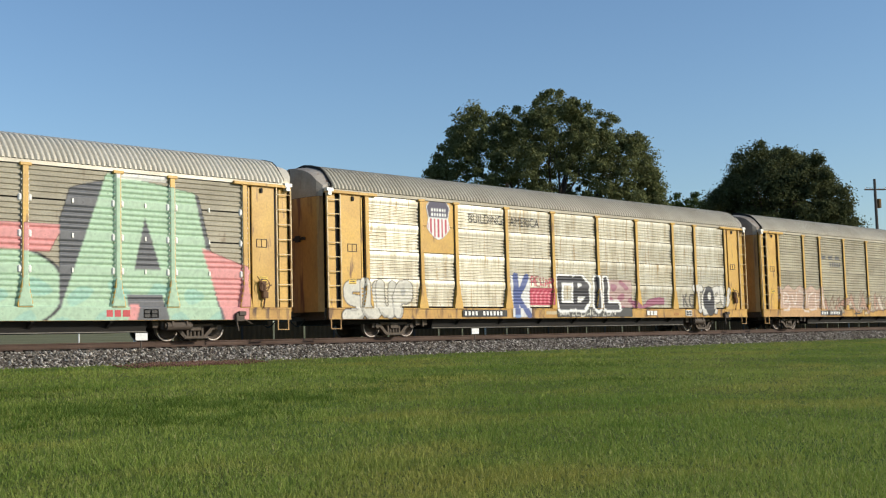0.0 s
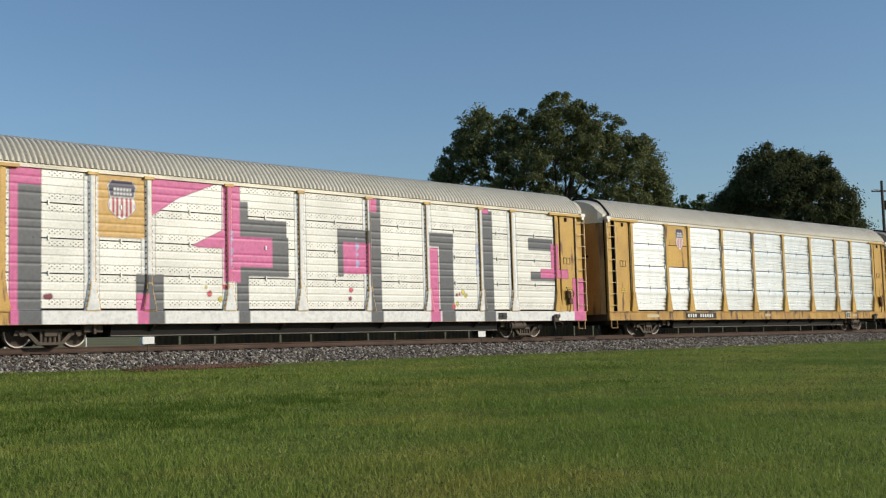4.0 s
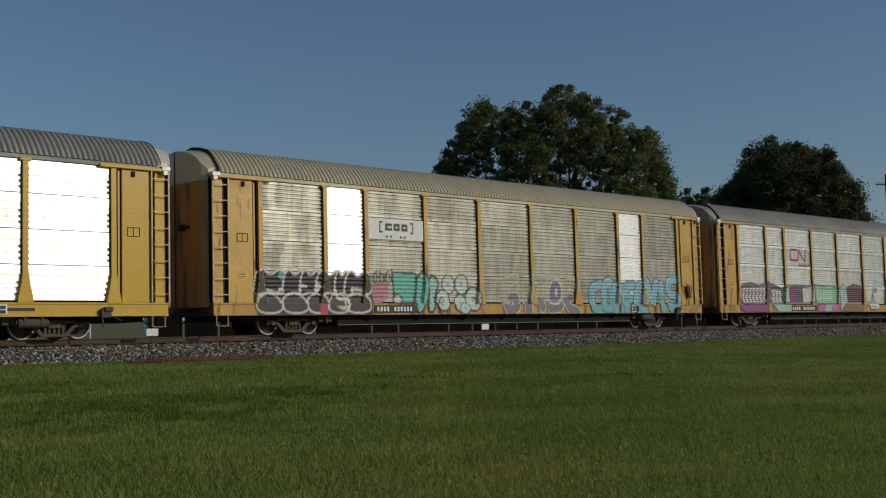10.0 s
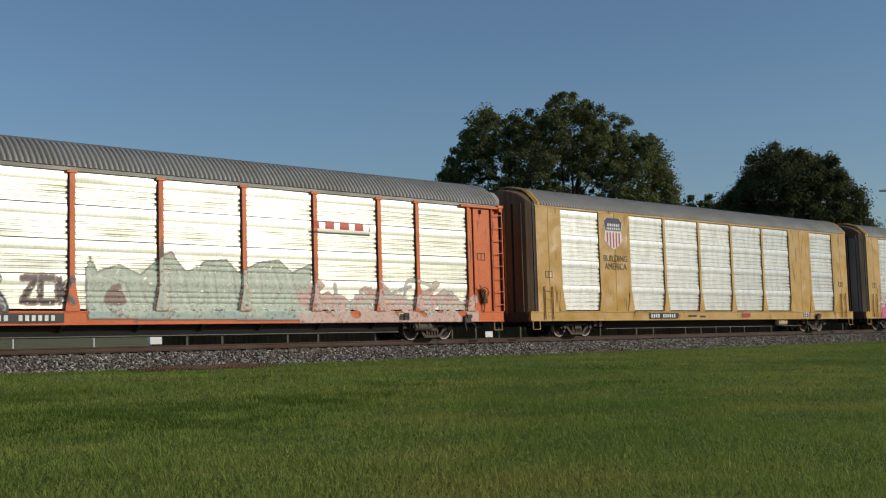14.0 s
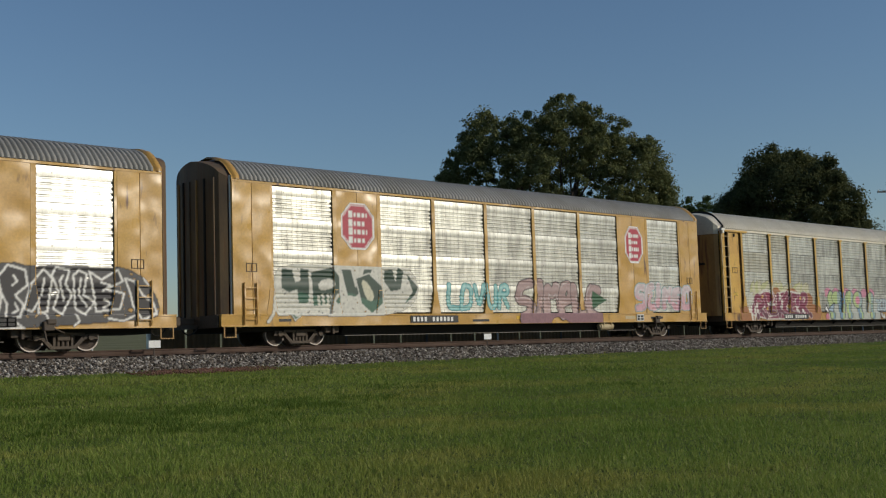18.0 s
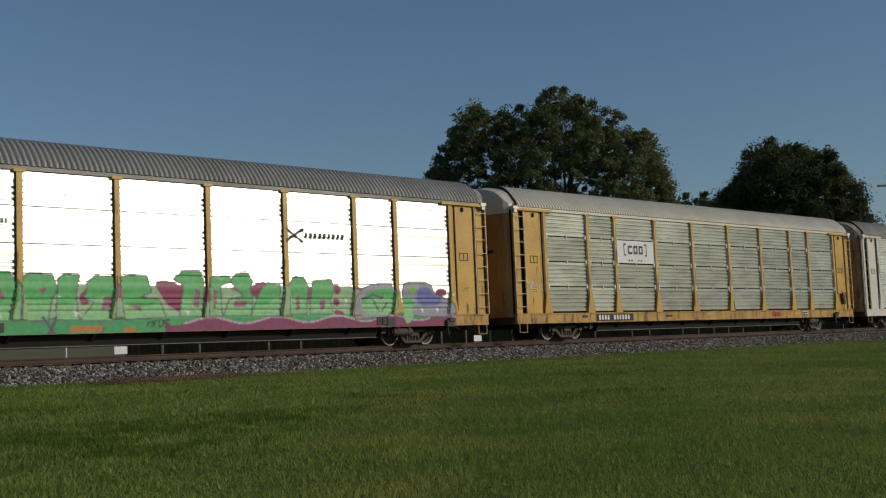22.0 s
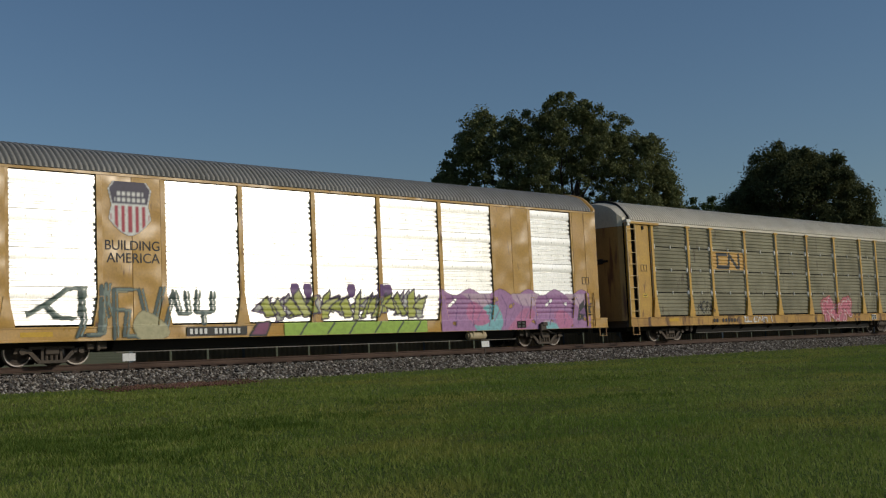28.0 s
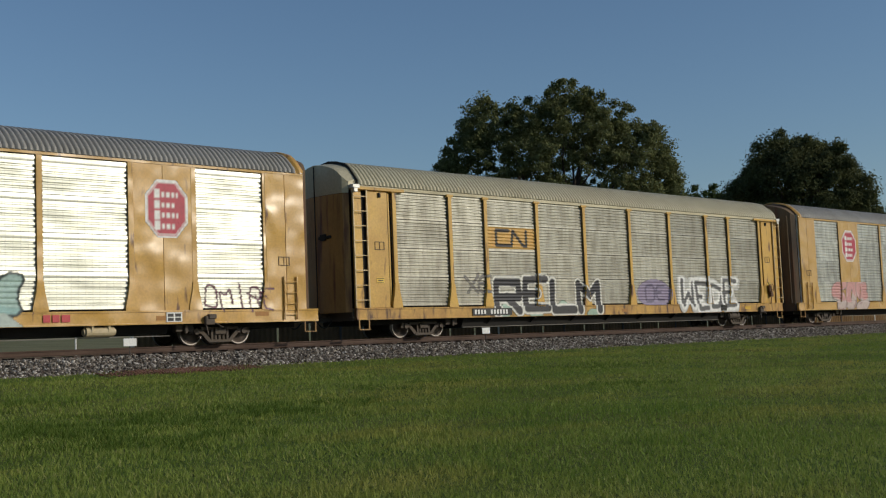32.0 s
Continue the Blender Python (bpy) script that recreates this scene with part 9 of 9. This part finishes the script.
for x in (11.5, 12.6, 13.5, 14.6, 15.6, 16.4):
    brush(c, [(x, 0.66), (x + 0.3, 1.02)], (0.03, 0.04, 0.05), 0.03)
for x in (11.4, 11.9, 13.7, 15.0, 15.3):
    lay(c, np.hypot((c["X"] - x) / 0.18, (c["Z"] - 2.1) / 0.25) < 1, (0.12, 0.04, 0.18))
spikes(c, 9.8, 17.0, 1.08, 2.15, [(0.56, 0.56, 0.5), (0.46, 0.5, 0.1), (0.52, 0.54, 0.4)], (0.1, 0.06, 0.14), 18, 101, 0.025, 0.6)
spikes(c, 10.4, 16.9, 1.05, 2.15, [(0.5, 0.53, 0.12), (0.55, 0.57, 0.2), (0.42, 0.47, 0.1)], (0.05, 0.04, 0.07), 20, 102, 0.028, 0.6)
shape(c, [(9.6, 0.66), (9.9, 1.05), (10.4, 1.1), (10.2, 0.66)], (0.22, 0.06, 0.14), INK, 0.03)
lay(c, (c["X"] > 17.7) & (c["X"] < 26.0) & (c["Z"] < 2.05 + 0.12 * np.sin(c["X"] * 4)) & (waves(c, 6, 1) > -0.85), (0.4, 0.2, 0.4))
lay(c, (c["X"] > 18.2) & (c["X"] < 25.8) & (c["Z"] < 2.0) & (waves(c, 2.1, 6) > 0.3), (0.56, 0.4, 0.5))
lay(c, (c["X"] > 18.0) & (c["X"] < 25.8) & (c["Z"] < 2.1) & (waves(c, 1.9, 11) > 0.52), (0.22, 0.5, 0.54))
lay(c, (c["X"] > 19.0) & (c["X"] < 25.5) & (c["Z"] < 1.9) & (waves(c, 2.6, 16) > 0.5), (0.52, 0.18, 0.34))
for k in range(9):
    x = 18.4 + 0.85 * k
    brush(c, [(x, 0.8), (x + 0.2, 1.5), (x - 0.1, 1.95)], (0.2, 0.1, 0.24), 0.022)
    brush(c, [(x + 0.3, 1.0), (x + 0.6, 1.4), (x + 0.4, 1.8)], (0.3, 0.16, 0.32), 0.02)
spikes(c, 25.3, 26.1, 0.9, 1.8, [INK, (0.2, 0.1, 0.24)], INK, 3, 103, 0.02, 0.2)
finish(c, ROOT[18], "graffiti", "lime-yellow and lilac graffiti with dark green scrawl")
plate(18, 7.4, 9.5)

# car 19
wave_mark(19, 6.95, 8.75, 3.3, 3.9, (0.04, 0.045, 0.05), GOLD, 0.09)
c = canvas(19, 5.0, 19.6, 0.64, 2.0, 0.027)
piece(c, "NERA", 5.1, 6.3, 1.15, 1.75, INK, None, None, width=0.03, jitter=0.12, seed=111)
piece(c, "NAM", 16.4, 19.4, 0.8, 1.7, (0.55, 0.16, 0.22), CHALK, (0.5, 0.14, 0.16), width=0.2, line=0.03, jitter=0.2, seed=112, worn=0.3)
piece(c, "ZLENMI", 8.6, 11.3, 0.7, 0.98, CHALK, None, None, width=0.03, jitter=0.1, seed=113)
finish(c, ROOT[19], "graffiti", "small black tag and faded red graffiti")
c = canvas(19, 6.2, 8.2, 0.7, 0.95, 0.02)
lay(c, (np.abs(c["Z"] - 0.82) < 0.08) & (np.sin((c["X"] - 6.2) * 26) > -0.3) & ((c["X"] < 6.7) | (c["X"] > 6.9)), INK)
finish(c, ROOT[19], "number_marks", "black characters on the sill")

# car 20
octagon(20, 4.85, 6.4, 3.2, 4.88)
octagon(20, 21.0, 22.4, 3.15, 4.86)
c = canvas(20, 1.2, 25.6, 0.64, 2.35, 0.027)
SEA, SEA_LINE = (0.36, 0.5, 0.46), (0.05, 0.1, 0.1)
for pts in ([(2.2, 1.0), (2.3, 1.9), (2.9, 2.0), (3.0, 0.72), (2.4, 0.7)], [(2.9, 0.75), (2.9, 1.9), (3.5, 2.05), (3.7, 1.2), (3.5, 0.7)], [(3.5, 0.8), (3.6, 1.95), (4.2, 2.0), (4.3, 0.9)], [(4.2, 0.72), (4.1, 1.9), (4.7, 2.05), (5.1, 1.6), (5.0, 0.75)],
            [(5.0, 0.7), (4.9, 1.8), (5.5, 2.0), (5.9, 1.5), (5.7, 0.8)], [(5.6, 0.72), (5.8, 1.5), (5.8, 2.0), (6.4, 2.0), (6.6, 1.2), (6.5, 0.72)], [(1.6, 1.0), (1.6, 1.5), (1.95, 1.7), (2.1, 1.2)], [(6.9, 1.2), (7.0, 1.6), (7.5, 1.5), (7.6, 1.15), (7.2, 1.0)]):
    shape(c, pts, SEA, SEA_LINE, 0.025, 2, (0.3, 0.46, 0.43), 1.2)
for x, z in ((2.7, 1.5), (3.3, 1.4), (4.55, 1.45), (5.4, 1.4)):
    shape(c, [(x - 0.1, z - 0.2), (x - 0.05, z + 0.2), (x + 0.12, z + 0.15), (x + 0.1, z - 0.2)], (0.45, 0.55, 0.5), SEA_LINE, 0.02, 1)
for pts in ([(13.9, 0.9), (14.1, 1.9), (14.4, 2.15), (14.6, 1.3), (14.9, 1.3), (15.0, 0.72)], [(14.8, 0.72), (14.9, 1.9), (15.2, 2.1), (15.8, 1.8), (15.8, 0.75)], [(15.7, 0.8), (15.7, 1.8), (16.3, 2.15), (16.4, 1.5), (16.6, 0.8)], [(16.5, 0.9), (16.5, 1.5), (16.9, 2.1), (17.5, 2.0), (17.2, 1.5), (17.4, 0.95)]):
    shape(c, pts, SEA, (0.03, 0.05, 0.05), 0.035, 1, (0.26, 0.42, 0.4), 1.3)
lay(c, (np.abs(c["X"] - 17.0) < 0.8) & (c["Z"] < 1.0) & (waves(c, 3, 2) > -0.3), (0.42, 0.5, 0.46))
piece(c, "WER", 12.9, 13.9, 1.2, 1.75, (0.2, 0.26, 0.26), None, None, width=0.03, jitter=0.1, seed=125)
piece(c, "OMIRE", 22.9, 25.4, 1.0, 1.8, (0.16, 0.06, 0.1), None, None, width=0.025, jitter=0.14, seed=123)
finish(c, ROOT[20], "graffiti", "pale teal bubble graffiti with dark outline")
plate(20, 7.7, 10.1, 0.68, 0.93)
sill_mark(20, 17.9)

# car 21
wave_mark(21, 7.0, 8.65, 3.33, 3.9, INK, GOLD, 0.065)
c = canvas(21, 5.0, 24.0, 0.64, 2.3, 0.027)
piece(c, "XE", 5.2, 6.6, 1.5, 2.2, (0.16, 0.15, 0.14), None, None, width=0.05, jitter=0.1, seed=131)
piece(c, "RELM", 6.6, 13.0, 0.8, 2.1, INK, None, None, width=0.155, line=0.0, jitter=0.02, seed=132, curve=False, rim=(0.68, 0.67, 0.6), rim_width=0.085, gleam=False)
lay(c, (c["X"] > 6.4) & (c["X"] < 13.3) & (c["ink"] < 0) & (c["Z"] < 1.5) & (waves(c, 3.7, 3) > 0.55), (0.3, 0.42, 0.33))
lay(c, (np.hypot((c["X"] - 16.7) / 1.2, (c["Z"] - 1.5) / 0.62) < 1) & (c["Z"] > 1.0), (0.26, 0.22, 0.32))
piece(c, "OE", 16.0, 17.5, 1.1, 1.9, (0.12, 0.1, 0.16), None, None, width=0.05, jitter=0.1, seed=133)
piece(c, "WEDE", 18.6, 23.0, 0.8, 2.1, (0.1, 0.1, 0.1), CHALK, (0.5, 0.5, 0.47), width=0.1, line=0.14, jitter=0.06, seed=134, curve=False)
finish(c, ROOT[21], "graffiti", "black block letters with white edges and grey figures")
plate(21, 5.5, 7.6)

# car 22
octagon(22, 4.95, 6.5, 3.2, 4.88)
c = canvas(22, 3.6, 7.6, 0.64, 2.1, 0.027)
piece(c, "SOS", 3.8, 7.4, 0.7, 2.0, (0.55, 0.28, 0.26), (0.25, 0.2, 0.18), None, (0.5, 0.4, 0.36), width=0.26, line=0.05, jitter=0.14, seed=141)
finish(c, ROOT[22], "graffiti", "pink-grey graffiti on the lower side")

# ---- beyond and beside the track ----
M_FENCE = surface("weathered_grey_sheet", (0.2, 0.125, 0.06), 0.9, second=(0.13, 0.08, 0.04), stretch=(1, 5, 0.4), amount=0.8, shine=0.1)
M_POLE = surface("creosoted_pole", (0.075, 0.06, 0.05), 0.9, second=(0.11, 0.095, 0.08), stretch=(3, 3, 0.3))
fence = tagged(new("metal_fence"), "weathered grey sheet fence beyond the track", "fence")
fence.location = (23.5, TRACK_Y + 11, 1.18)
for i in range(56):
    if i % 3 == 0:
        part("fence_post", shared(("fence_post",), lambda: boxes((-0.05, 0.05, -0.12, 0.05, -0.3, 1.85), bevel=0.01)), M_GALV if i % 12 == 0 else M_POLE, fence, m=pose(i * 1.7, 0, 0))
    bm_key = ("fence_sheet",)

    def fence_sheet():
        bm = bmesh.new()
        prev = None
        for k in range(25):
            y = 0.02 * (1 if (k // 2) % 2 else -1)
            row = [bm.verts.new((0.05 + k * 0.0665, y - 0.06, z)) for z in (0, 1.75)]
            if prev:
                bm.faces.new((prev[0], row[0], row[1], prev[1]))
            prev = row
        return bm

    part("fence_sheet", shared(bm_key, fence_sheet), M_FENCE, fence, m=pose(i * 1.7, 0, random.uniform(-0.04, 0.04)))
for x in (16.2, 20.0, 23.6):
    stake = tagged(new("boundary_stake", shared(("stake",), lambda: boxes((-0.03, 0.03, -0.03, 0.03, -0.3, 1.5), bevel=0.008))), "thin pale stake in the far grass", "stake", group="stakes beyond the track")
    stake.data.materials or stake.data.materials.append(M_MARK)
    stake.location = (x, TRACK_Y + 16, 1.2)
# near, sunlit plates stand in for white blocks beyond the train; stakes added
for x in (17.48, 31.76):
    m = tagged(new("white_block_stand_in"), "small white plate on an added stake, standing in for a far white block", "marker", group="markers beside the rails")
    m.location = (x, 30.85, 1.6)
    part("plate", shared(("stand_in_plate",), lambda: boxes((-0.2, 0.2, -0.02, 0.0, 0.38, 0.6), bevel=0.005)), M_MARK, m, "white plate")
    part("stake", shared(("stand_in_stake",), lambda: boxes((-0.015, 0.015, 0.0, 0.03, -0.1, 0.55))), M_POLE, m)

# dry grass on the bank that rises beyond the railway
M_BANK = surface("dry_olive_grass", (0.2, 0.185, 0.1), 0.95, second=(0.14, 0.145, 0.07), coarse=0.2, fine=12, amount=0.9, grain=0.3, shine=0.05)
bank = part("far_bank", grid_mesh("far_bank", np.linspace(-300, 500, 40), np.linspace(53, 420, 20), lambda x, y: ground_height(x, y) + 0.04), M_BANK)
tagged(bank, "dry olive grass bank rising beyond the railway", "grass bank", kind="structure")

# utility pole with transformer, far off
pole = tagged(new("utility_pole"), "dark wooden utility pole with crossarm and transformer", "utility pole")
pole.location = (118.0, 54.6, 1.1)
bm = bmesh.new()
limb(bm, (0, 0, -0.5), (0, 0, 16.8), 0.2, 0.14, 0, 3, 10)
part("mast", bm, M_POLE, pole)
part("crossarm", boxes((-1.2, 1.2, -0.06, 0.06, 15.6, 15.75)), M_POLE, pole, m=pose(0, 0, 0, 0, 0, -35))
bm = bmesh.new()
bmesh.ops.create_cone(bm, cap_ends=True, segments=14, radius1=0.27, radius2=0.27, depth=0.95, matrix=Matrix.Translation((0.45, -0.1, 14.2)))
part("transformer", bm, M_FENCE, pole, "grey transformer can")
for s in (-1.1, -0.5, 0.5, 1.1):
    part("insulator", shared(("insulator",), lambda: boxes((-0.05, 0.05, -0.05, 0.05, 0, 0.16), bevel=0.02)), M_MARK, pole, m=pose(s * 0.82, -s * 0.57, 15.75))
bm = bmesh.new()
for s in (-1.1, 1.1):
    last = None
    for i in range(13):
        t = i / 12
        p = Vector((s * 0.82 + 60 * t, -s * 0.57 - 34 * t, 15.9 - 4 * 1.6 * t * (1 - t)))
        if last is not None:
            tube(bm, last, p, 0.018, 4)
        last = p
part("wire", bm, M_BLACK, pole, "sagging dark wires")

# ---- ballast stones ----
def island_material(name, colours, rough=0.9, patch=None, through_light=0.0):
    """Each loose piece takes a colour of its own; patch tints wide areas."""
    m, nodes, links, b = node_material(name)
    geo = nodes.new("ShaderNodeNewGeometry")
    ramp = nodes.new("ShaderNodeValToRGB")
    el = ramp.color_ramp.elements
    el[0].position, el[0].color = 0.0, (*colours[0], 1)
    el[1].position, el[1].color = 1.0, (*colours[-1], 1)
    for i, c in enumerate(colours[1:-1]):
        e = el.new((i + 1) / (len(colours) - 1))
        e.color = (*c, 1)
    links.new(geo.outputs["Random Per Island"], ramp.inputs[0])
    last = ramp.outputs[0]
    if patch:
        co = nodes.new("ShaderNodeTexCoord")
        for scale, lo, hi, colour, most, stretch in patch:
            sv = nodes.new("ShaderNodeVectorMath")
            sv.operation = "MULTIPLY"
            sv.inputs[1].default_value = stretch
            links.new(co.outputs["Object"], sv.inputs[0])
            n = nodes.new("ShaderNodeTexNoise")
            n.inputs["Scale"].default_value, n.inputs["Detail"].default_value = scale, 3
            links.new(sv.outputs[0], n.inputs["Vector"])
            r = nodes.new("ShaderNodeMapRange")
            r.inputs[1].default_value, r.inputs[2].default_value, r.inputs[4].default_value = lo, hi, most
            links.new(n.outputs[0], r.inputs[0])
            x = nodes.new("ShaderNodeMix")
            x.data_type = "RGBA"
            x.inputs[7].default_value = (*colour, 1)
            links.new(r.outputs[0], x.inputs[0])
            links.new(last, x.inputs[6])
            last = x.outputs[2]
    links.new(last, b.inputs["Base Color"])
    b.inputs["Roughness"].default_value = rough
    b.inputs["Specular IOR Level"].default_value = 0.15
    if through_light:
        tr = nodes.new("ShaderNodeBsdfTranslucent")
        links.new(last, tr.inputs[0])
        ms = nodes.new("ShaderNodeMixShader")
        ms.inputs[0].default_value = through_light
        links.new(b.outputs[0], ms.inputs[1])
        links.new(tr.outputs[0], ms.inputs[2])
        links.new(ms.outputs[0], nodes["Material Output"].inputs[0])
    return m


M_STONE = island_material("crushed_stone", [(0.024, 0.019, 0.015), (0.17, 0.15, 0.125), (0.048, 0.038, 0.03), (0.56, 0.52, 0.46), (0.04, 0.032, 0.026), (0.3, 0.262, 0.218), (0.085, 0.062, 0.046)])
rng = np.random.default_rng(11)
n = 46000
sx = 6 + 74 * rng.random(n) ** 1.25
sy = rng.uniform(-3.2, -0.75, n)
sz = np.interp(sy, [b[0] for b in BED], [b[1] for b in BED]) + rng.uniform(-0.02, 0.035, n)
octa = np.array([(1, 0, 0), (0, 1, 0), (-1, 0, 0), (0, -1, 0), (0, 0, 1), (0, 0, -1)], float)
tri = np.array([(0, 1, 4), (1, 2, 4), (2, 3, 4), (3, 0, 4), (1, 0, 5), (2, 1, 5), (3, 2, 5), (0, 3, 5)])
ang = rng.uniform(0, 2 * np.pi, n)
size = rng.uniform(0.024, 0.054, n)
v = octa[None] * (1 + rng.uniform(-0.35, 0.35, (n, 6, 1))) * size[:, None, None] * np.array([1.15, 1.0, 0.8])
ca, sa = np.cos(ang)[:, None], np.sin(ang)[:, None]
v = np.stack([v[..., 0] * ca - v[..., 1] * sa, v[..., 0] * sa + v[..., 1] * ca, v[..., 2] + 0.25 * v[..., 0]], -1)
v += np.stack([sx, sy + TRACK_Y, sz], -1)[:, None]
stones = part("ballast_stones", from_arrays("ballast_stones", v.reshape(-1, 3), (tri[None] + 6 * np.arange(n)[:, None, None]).reshape(-1, 3)), M_STONE)
tagged(stones, "loose grey and pale crushed ballast stones", "ballast", kind="stuff")

# ---- grass ----
M_BLADE = island_material("grass_blade", [(0.175, 0.24, 0.044), (0.275, 0.345, 0.068), (0.195, 0.27, 0.048), (0.325, 0.36, 0.088), (0.22, 0.3, 0.054), (0.385, 0.37, 0.14)], 0.6,
                          [(0.16, 0.45, 0.66, (0.1, 0.19, 0.024), 0.55, (0.6, 1.6, 1)), (0.3, 0.52, 0.72, (0.42, 0.35, 0.09), 0.6, (0.6, 1.4, 1)), (1.1, 0.56, 0.72, (0.1, 0.18, 0.024), 0.4, (0.7, 1, 1))], 0.4)
n = 720000
az = np.radians(rng.uniform(8, 80, n))
r = 5.5 * (80 / 5.5) ** rng.random(n)
gx, gy = r * np.sin(az), r * np.cos(az)
keep = gy < EDGE_Y - 0.3 + 0.3 * np.sin(gx * 1.3) * rng.random(n) + 0.25 * rng.random(n)
gx, gy, r = gx[keep], gy[keep], r[keep]
n = len(gx)
tuft = 0.5 + 0.5 * np.sin(gx * 1.9 + 2 * np.sin(gy * 1.1)) * np.sin(gy * 2.3 + 1.5 * np.sin(gx * 0.7))
tall = rng.random(n) < 0.02
high = (0.034 + 0.045 * rng.random(n)) * (0.7 + 0.55 * tuft) * np.where(tall, 1.9, 1.0)
edge = np.clip((gy - (EDGE_Y - 1.5)) / 1.5, 0, 1)
high *= 1 - 0.35 * edge * rng.random(n)
wide = (0.0035 + 0.0003 * r) * rng.uniform(0.7, 1.4, n)
turn = rng.uniform(0, 2 * np.pi, n)
lean = rng.normal(size=(n, 2)) * 0.42 * high[:, None]
gz = ground_height(gx, gy) - 0.01
base = np.stack([gx, gy, gz], -1)
across = np.stack([np.cos(turn) * wide, np.sin(turn) * wide, np.zeros(n)], -1)
tip = base + np.concatenate([lean, high[:, None]], 1)
v = np.stack([base - across, base + across, tip], 1).reshape(-1, 3)
grass = part("grass", from_arrays("grass", v, np.arange(3 * n).reshape(-1, 3)), M_BLADE)
tagged(grass, "short green lawn grass with darker tufts", "grass", kind="stuff")
# longer dark blades in a shallow dip, thinning out along the field
M_LUSH = island_material("lush_grass_blade", [(0.08, 0.135, 0.02), (0.13, 0.2, 0.03), (0.09, 0.15, 0.022), (0.18, 0.22, 0.05)], 0.6, None, 0.35)
TUFTS = [(9.6, 16.6, 2.2, 0.9), (8.2, 15.4, 1.5, 0.8), (11.6, 17.2, 1.8, 0.6), (7.4, 17.4, 1.2, 0.7), (13.4, 17.0, 1.4, 0.4), (9.4, 14.0, 1.0, 0.5), (8.6, 21.0, 1.6, 0.5), (17.5, 19.0, 2.2, 0.16), (21.0, 16.0, 1.6, 0.2), (16.0, 23.0, 2.4, 0.14), (26.0, 21.0, 2.6, 0.14)]
bits = []
for tx, ty, span, flat in TUFTS:
    k = int(4300 * span * flat)
    q = rng.normal(size=(k, 2)) * (span * 0.7, span * max(flat, 0.4) * 0.6)
    q += 0.25 * np.sin(q[:, ::-1] * 5)
    bits.append(q + (tx, ty))
q = np.concatenate(bits)
keep = np.sin(q[:, 0] * 3.1 + np.sin(q[:, 1] * 2.7)) + np.sin(q[:, 1] * 4.3 + q[:, 0]) + rng.normal(size=len(q)) * 0.7 > -0.2
q = q[keep & (q[:, 1] < EDGE_Y)]
n = len(q)
high = 0.05 + 0.07 * rng.random(n)
turn = rng.uniform(0, 2 * np.pi, n)
wide = (0.004 + 0.0003 * np.hypot(q[:, 0], q[:, 1])) * rng.uniform(0.7, 1.3, n)
base = np.column_stack([q, ground_height(q[:, 0], q[:, 1]) - 0.01])
across = np.stack([np.cos(turn) * wide, np.sin(turn) * wide, np.zeros(n)], -1)
tip = base + np.column_stack([rng.normal(size=(n, 2)) * 0.5 * high[:, None], high])
tufts = part("grass_tufts", from_arrays("grass_tufts", np.stack([base - across, base + across, tip], 1).reshape(-1, 3), np.arange(3 * n).reshape(-1, 3)), M_LUSH)
tagged(tufts, "longer dark green tufts of grass in the lawn", "grass", kind="stuff")
# bare reddish soil strip at the ballast's foot
M_BARE = surface("reddish_bare_soil", (0.16, 0.075, 0.05), 0.95, second=(0.11, 0.07, 0.045), coarse=2, fine=20, grain=0.3, bump=0.02)
n = 3600
px = 17.2 + 1.9 * np.clip(rng.normal(size=n) * 0.5, -1.2, 1.2)
py = 27.55 + 0.42 * np.clip(rng.normal(size=n) * 0.5, -1, 1) + 0.08 * np.sin(px * 4)
size = rng.uniform(0.012, 0.032, n)
v = octa[None] * (1 + rng.uniform(-0.4, 0.4, (n, 6, 1))) * size[:, None, None] * np.array([1.5, 1.2, 0.6])
v += np.stack([px, py, ground_height(px, py) + rng.uniform(0.0, 0.045, n)], -1)[:, None]
soil = part("bare_soil", from_arrays("bare_soil", v.reshape(-1, 3), (tri[None] + 6 * np.arange(n)[:, None, None]).reshape(-1, 3)), M_BARE)
tagged(soil, "clods of bare reddish soil beside the ballast", "soil", kind="stuff")

# ---- motion ----
# how far the train's head has come, in metres along the track
TRAVEL = [
    (0.0, -4.0), (1.0, -21.7), (2.0, -39.35), (3.0, -57.0), (4.0, -74.6), (7.0, -127.3), (8.0, -145.1), (9.0, -162.85), (10.0, -180.6), (11.0, -198.3), (12.0, -216.15), (13.0, -233.95),
    (16.0, -287.6), (17.0, -305.6), (18.0, -323.4), (19.0, -341.4), (20.0, -359.4), (21.0, -377.1), (22.0, -395.0), (23.0, -412.8), (24.0, -430.85),
    (27.0, -484.7), (28.0, -502.8), (29.0, -520.8), (30.0, -538.8), (31.0, -556.8), (32.0, -574.9)]


def motions():
    times, ways = [r[0] for r in TRAVEL], [r[1] for r in TRAVEL]
    for index, root in CARS:
        walk(root, [(t, pose(s + PITCH * index, TRACK_Y, RAIL_Z)) for t, s in TRAVEL])
    for root, wheelset, w in WHEELSETS:
        index = next(i for i, r in CARS if r == root)
        # the wheels roll while their car is near
        near = [k for k in range(0, 961) if -16 < np.interp(k / FPS, times, ways) + PITCH * index < 80]
        rows = [(k / FPS, pose(w, 0, 0.4, 0, math.degrees((np.interp(k / FPS, times, ways) + PITCH * index) / 0.4), 0)) for k in near]
        if rows[0][0] > 0.01:
            rows.insert(0, (0.0, rows[0][1]))
        if rows[-1][0] < 31.99:
            rows.append((32.0, rows[-1][1]))
        walk(wheelset, rows)


motions()
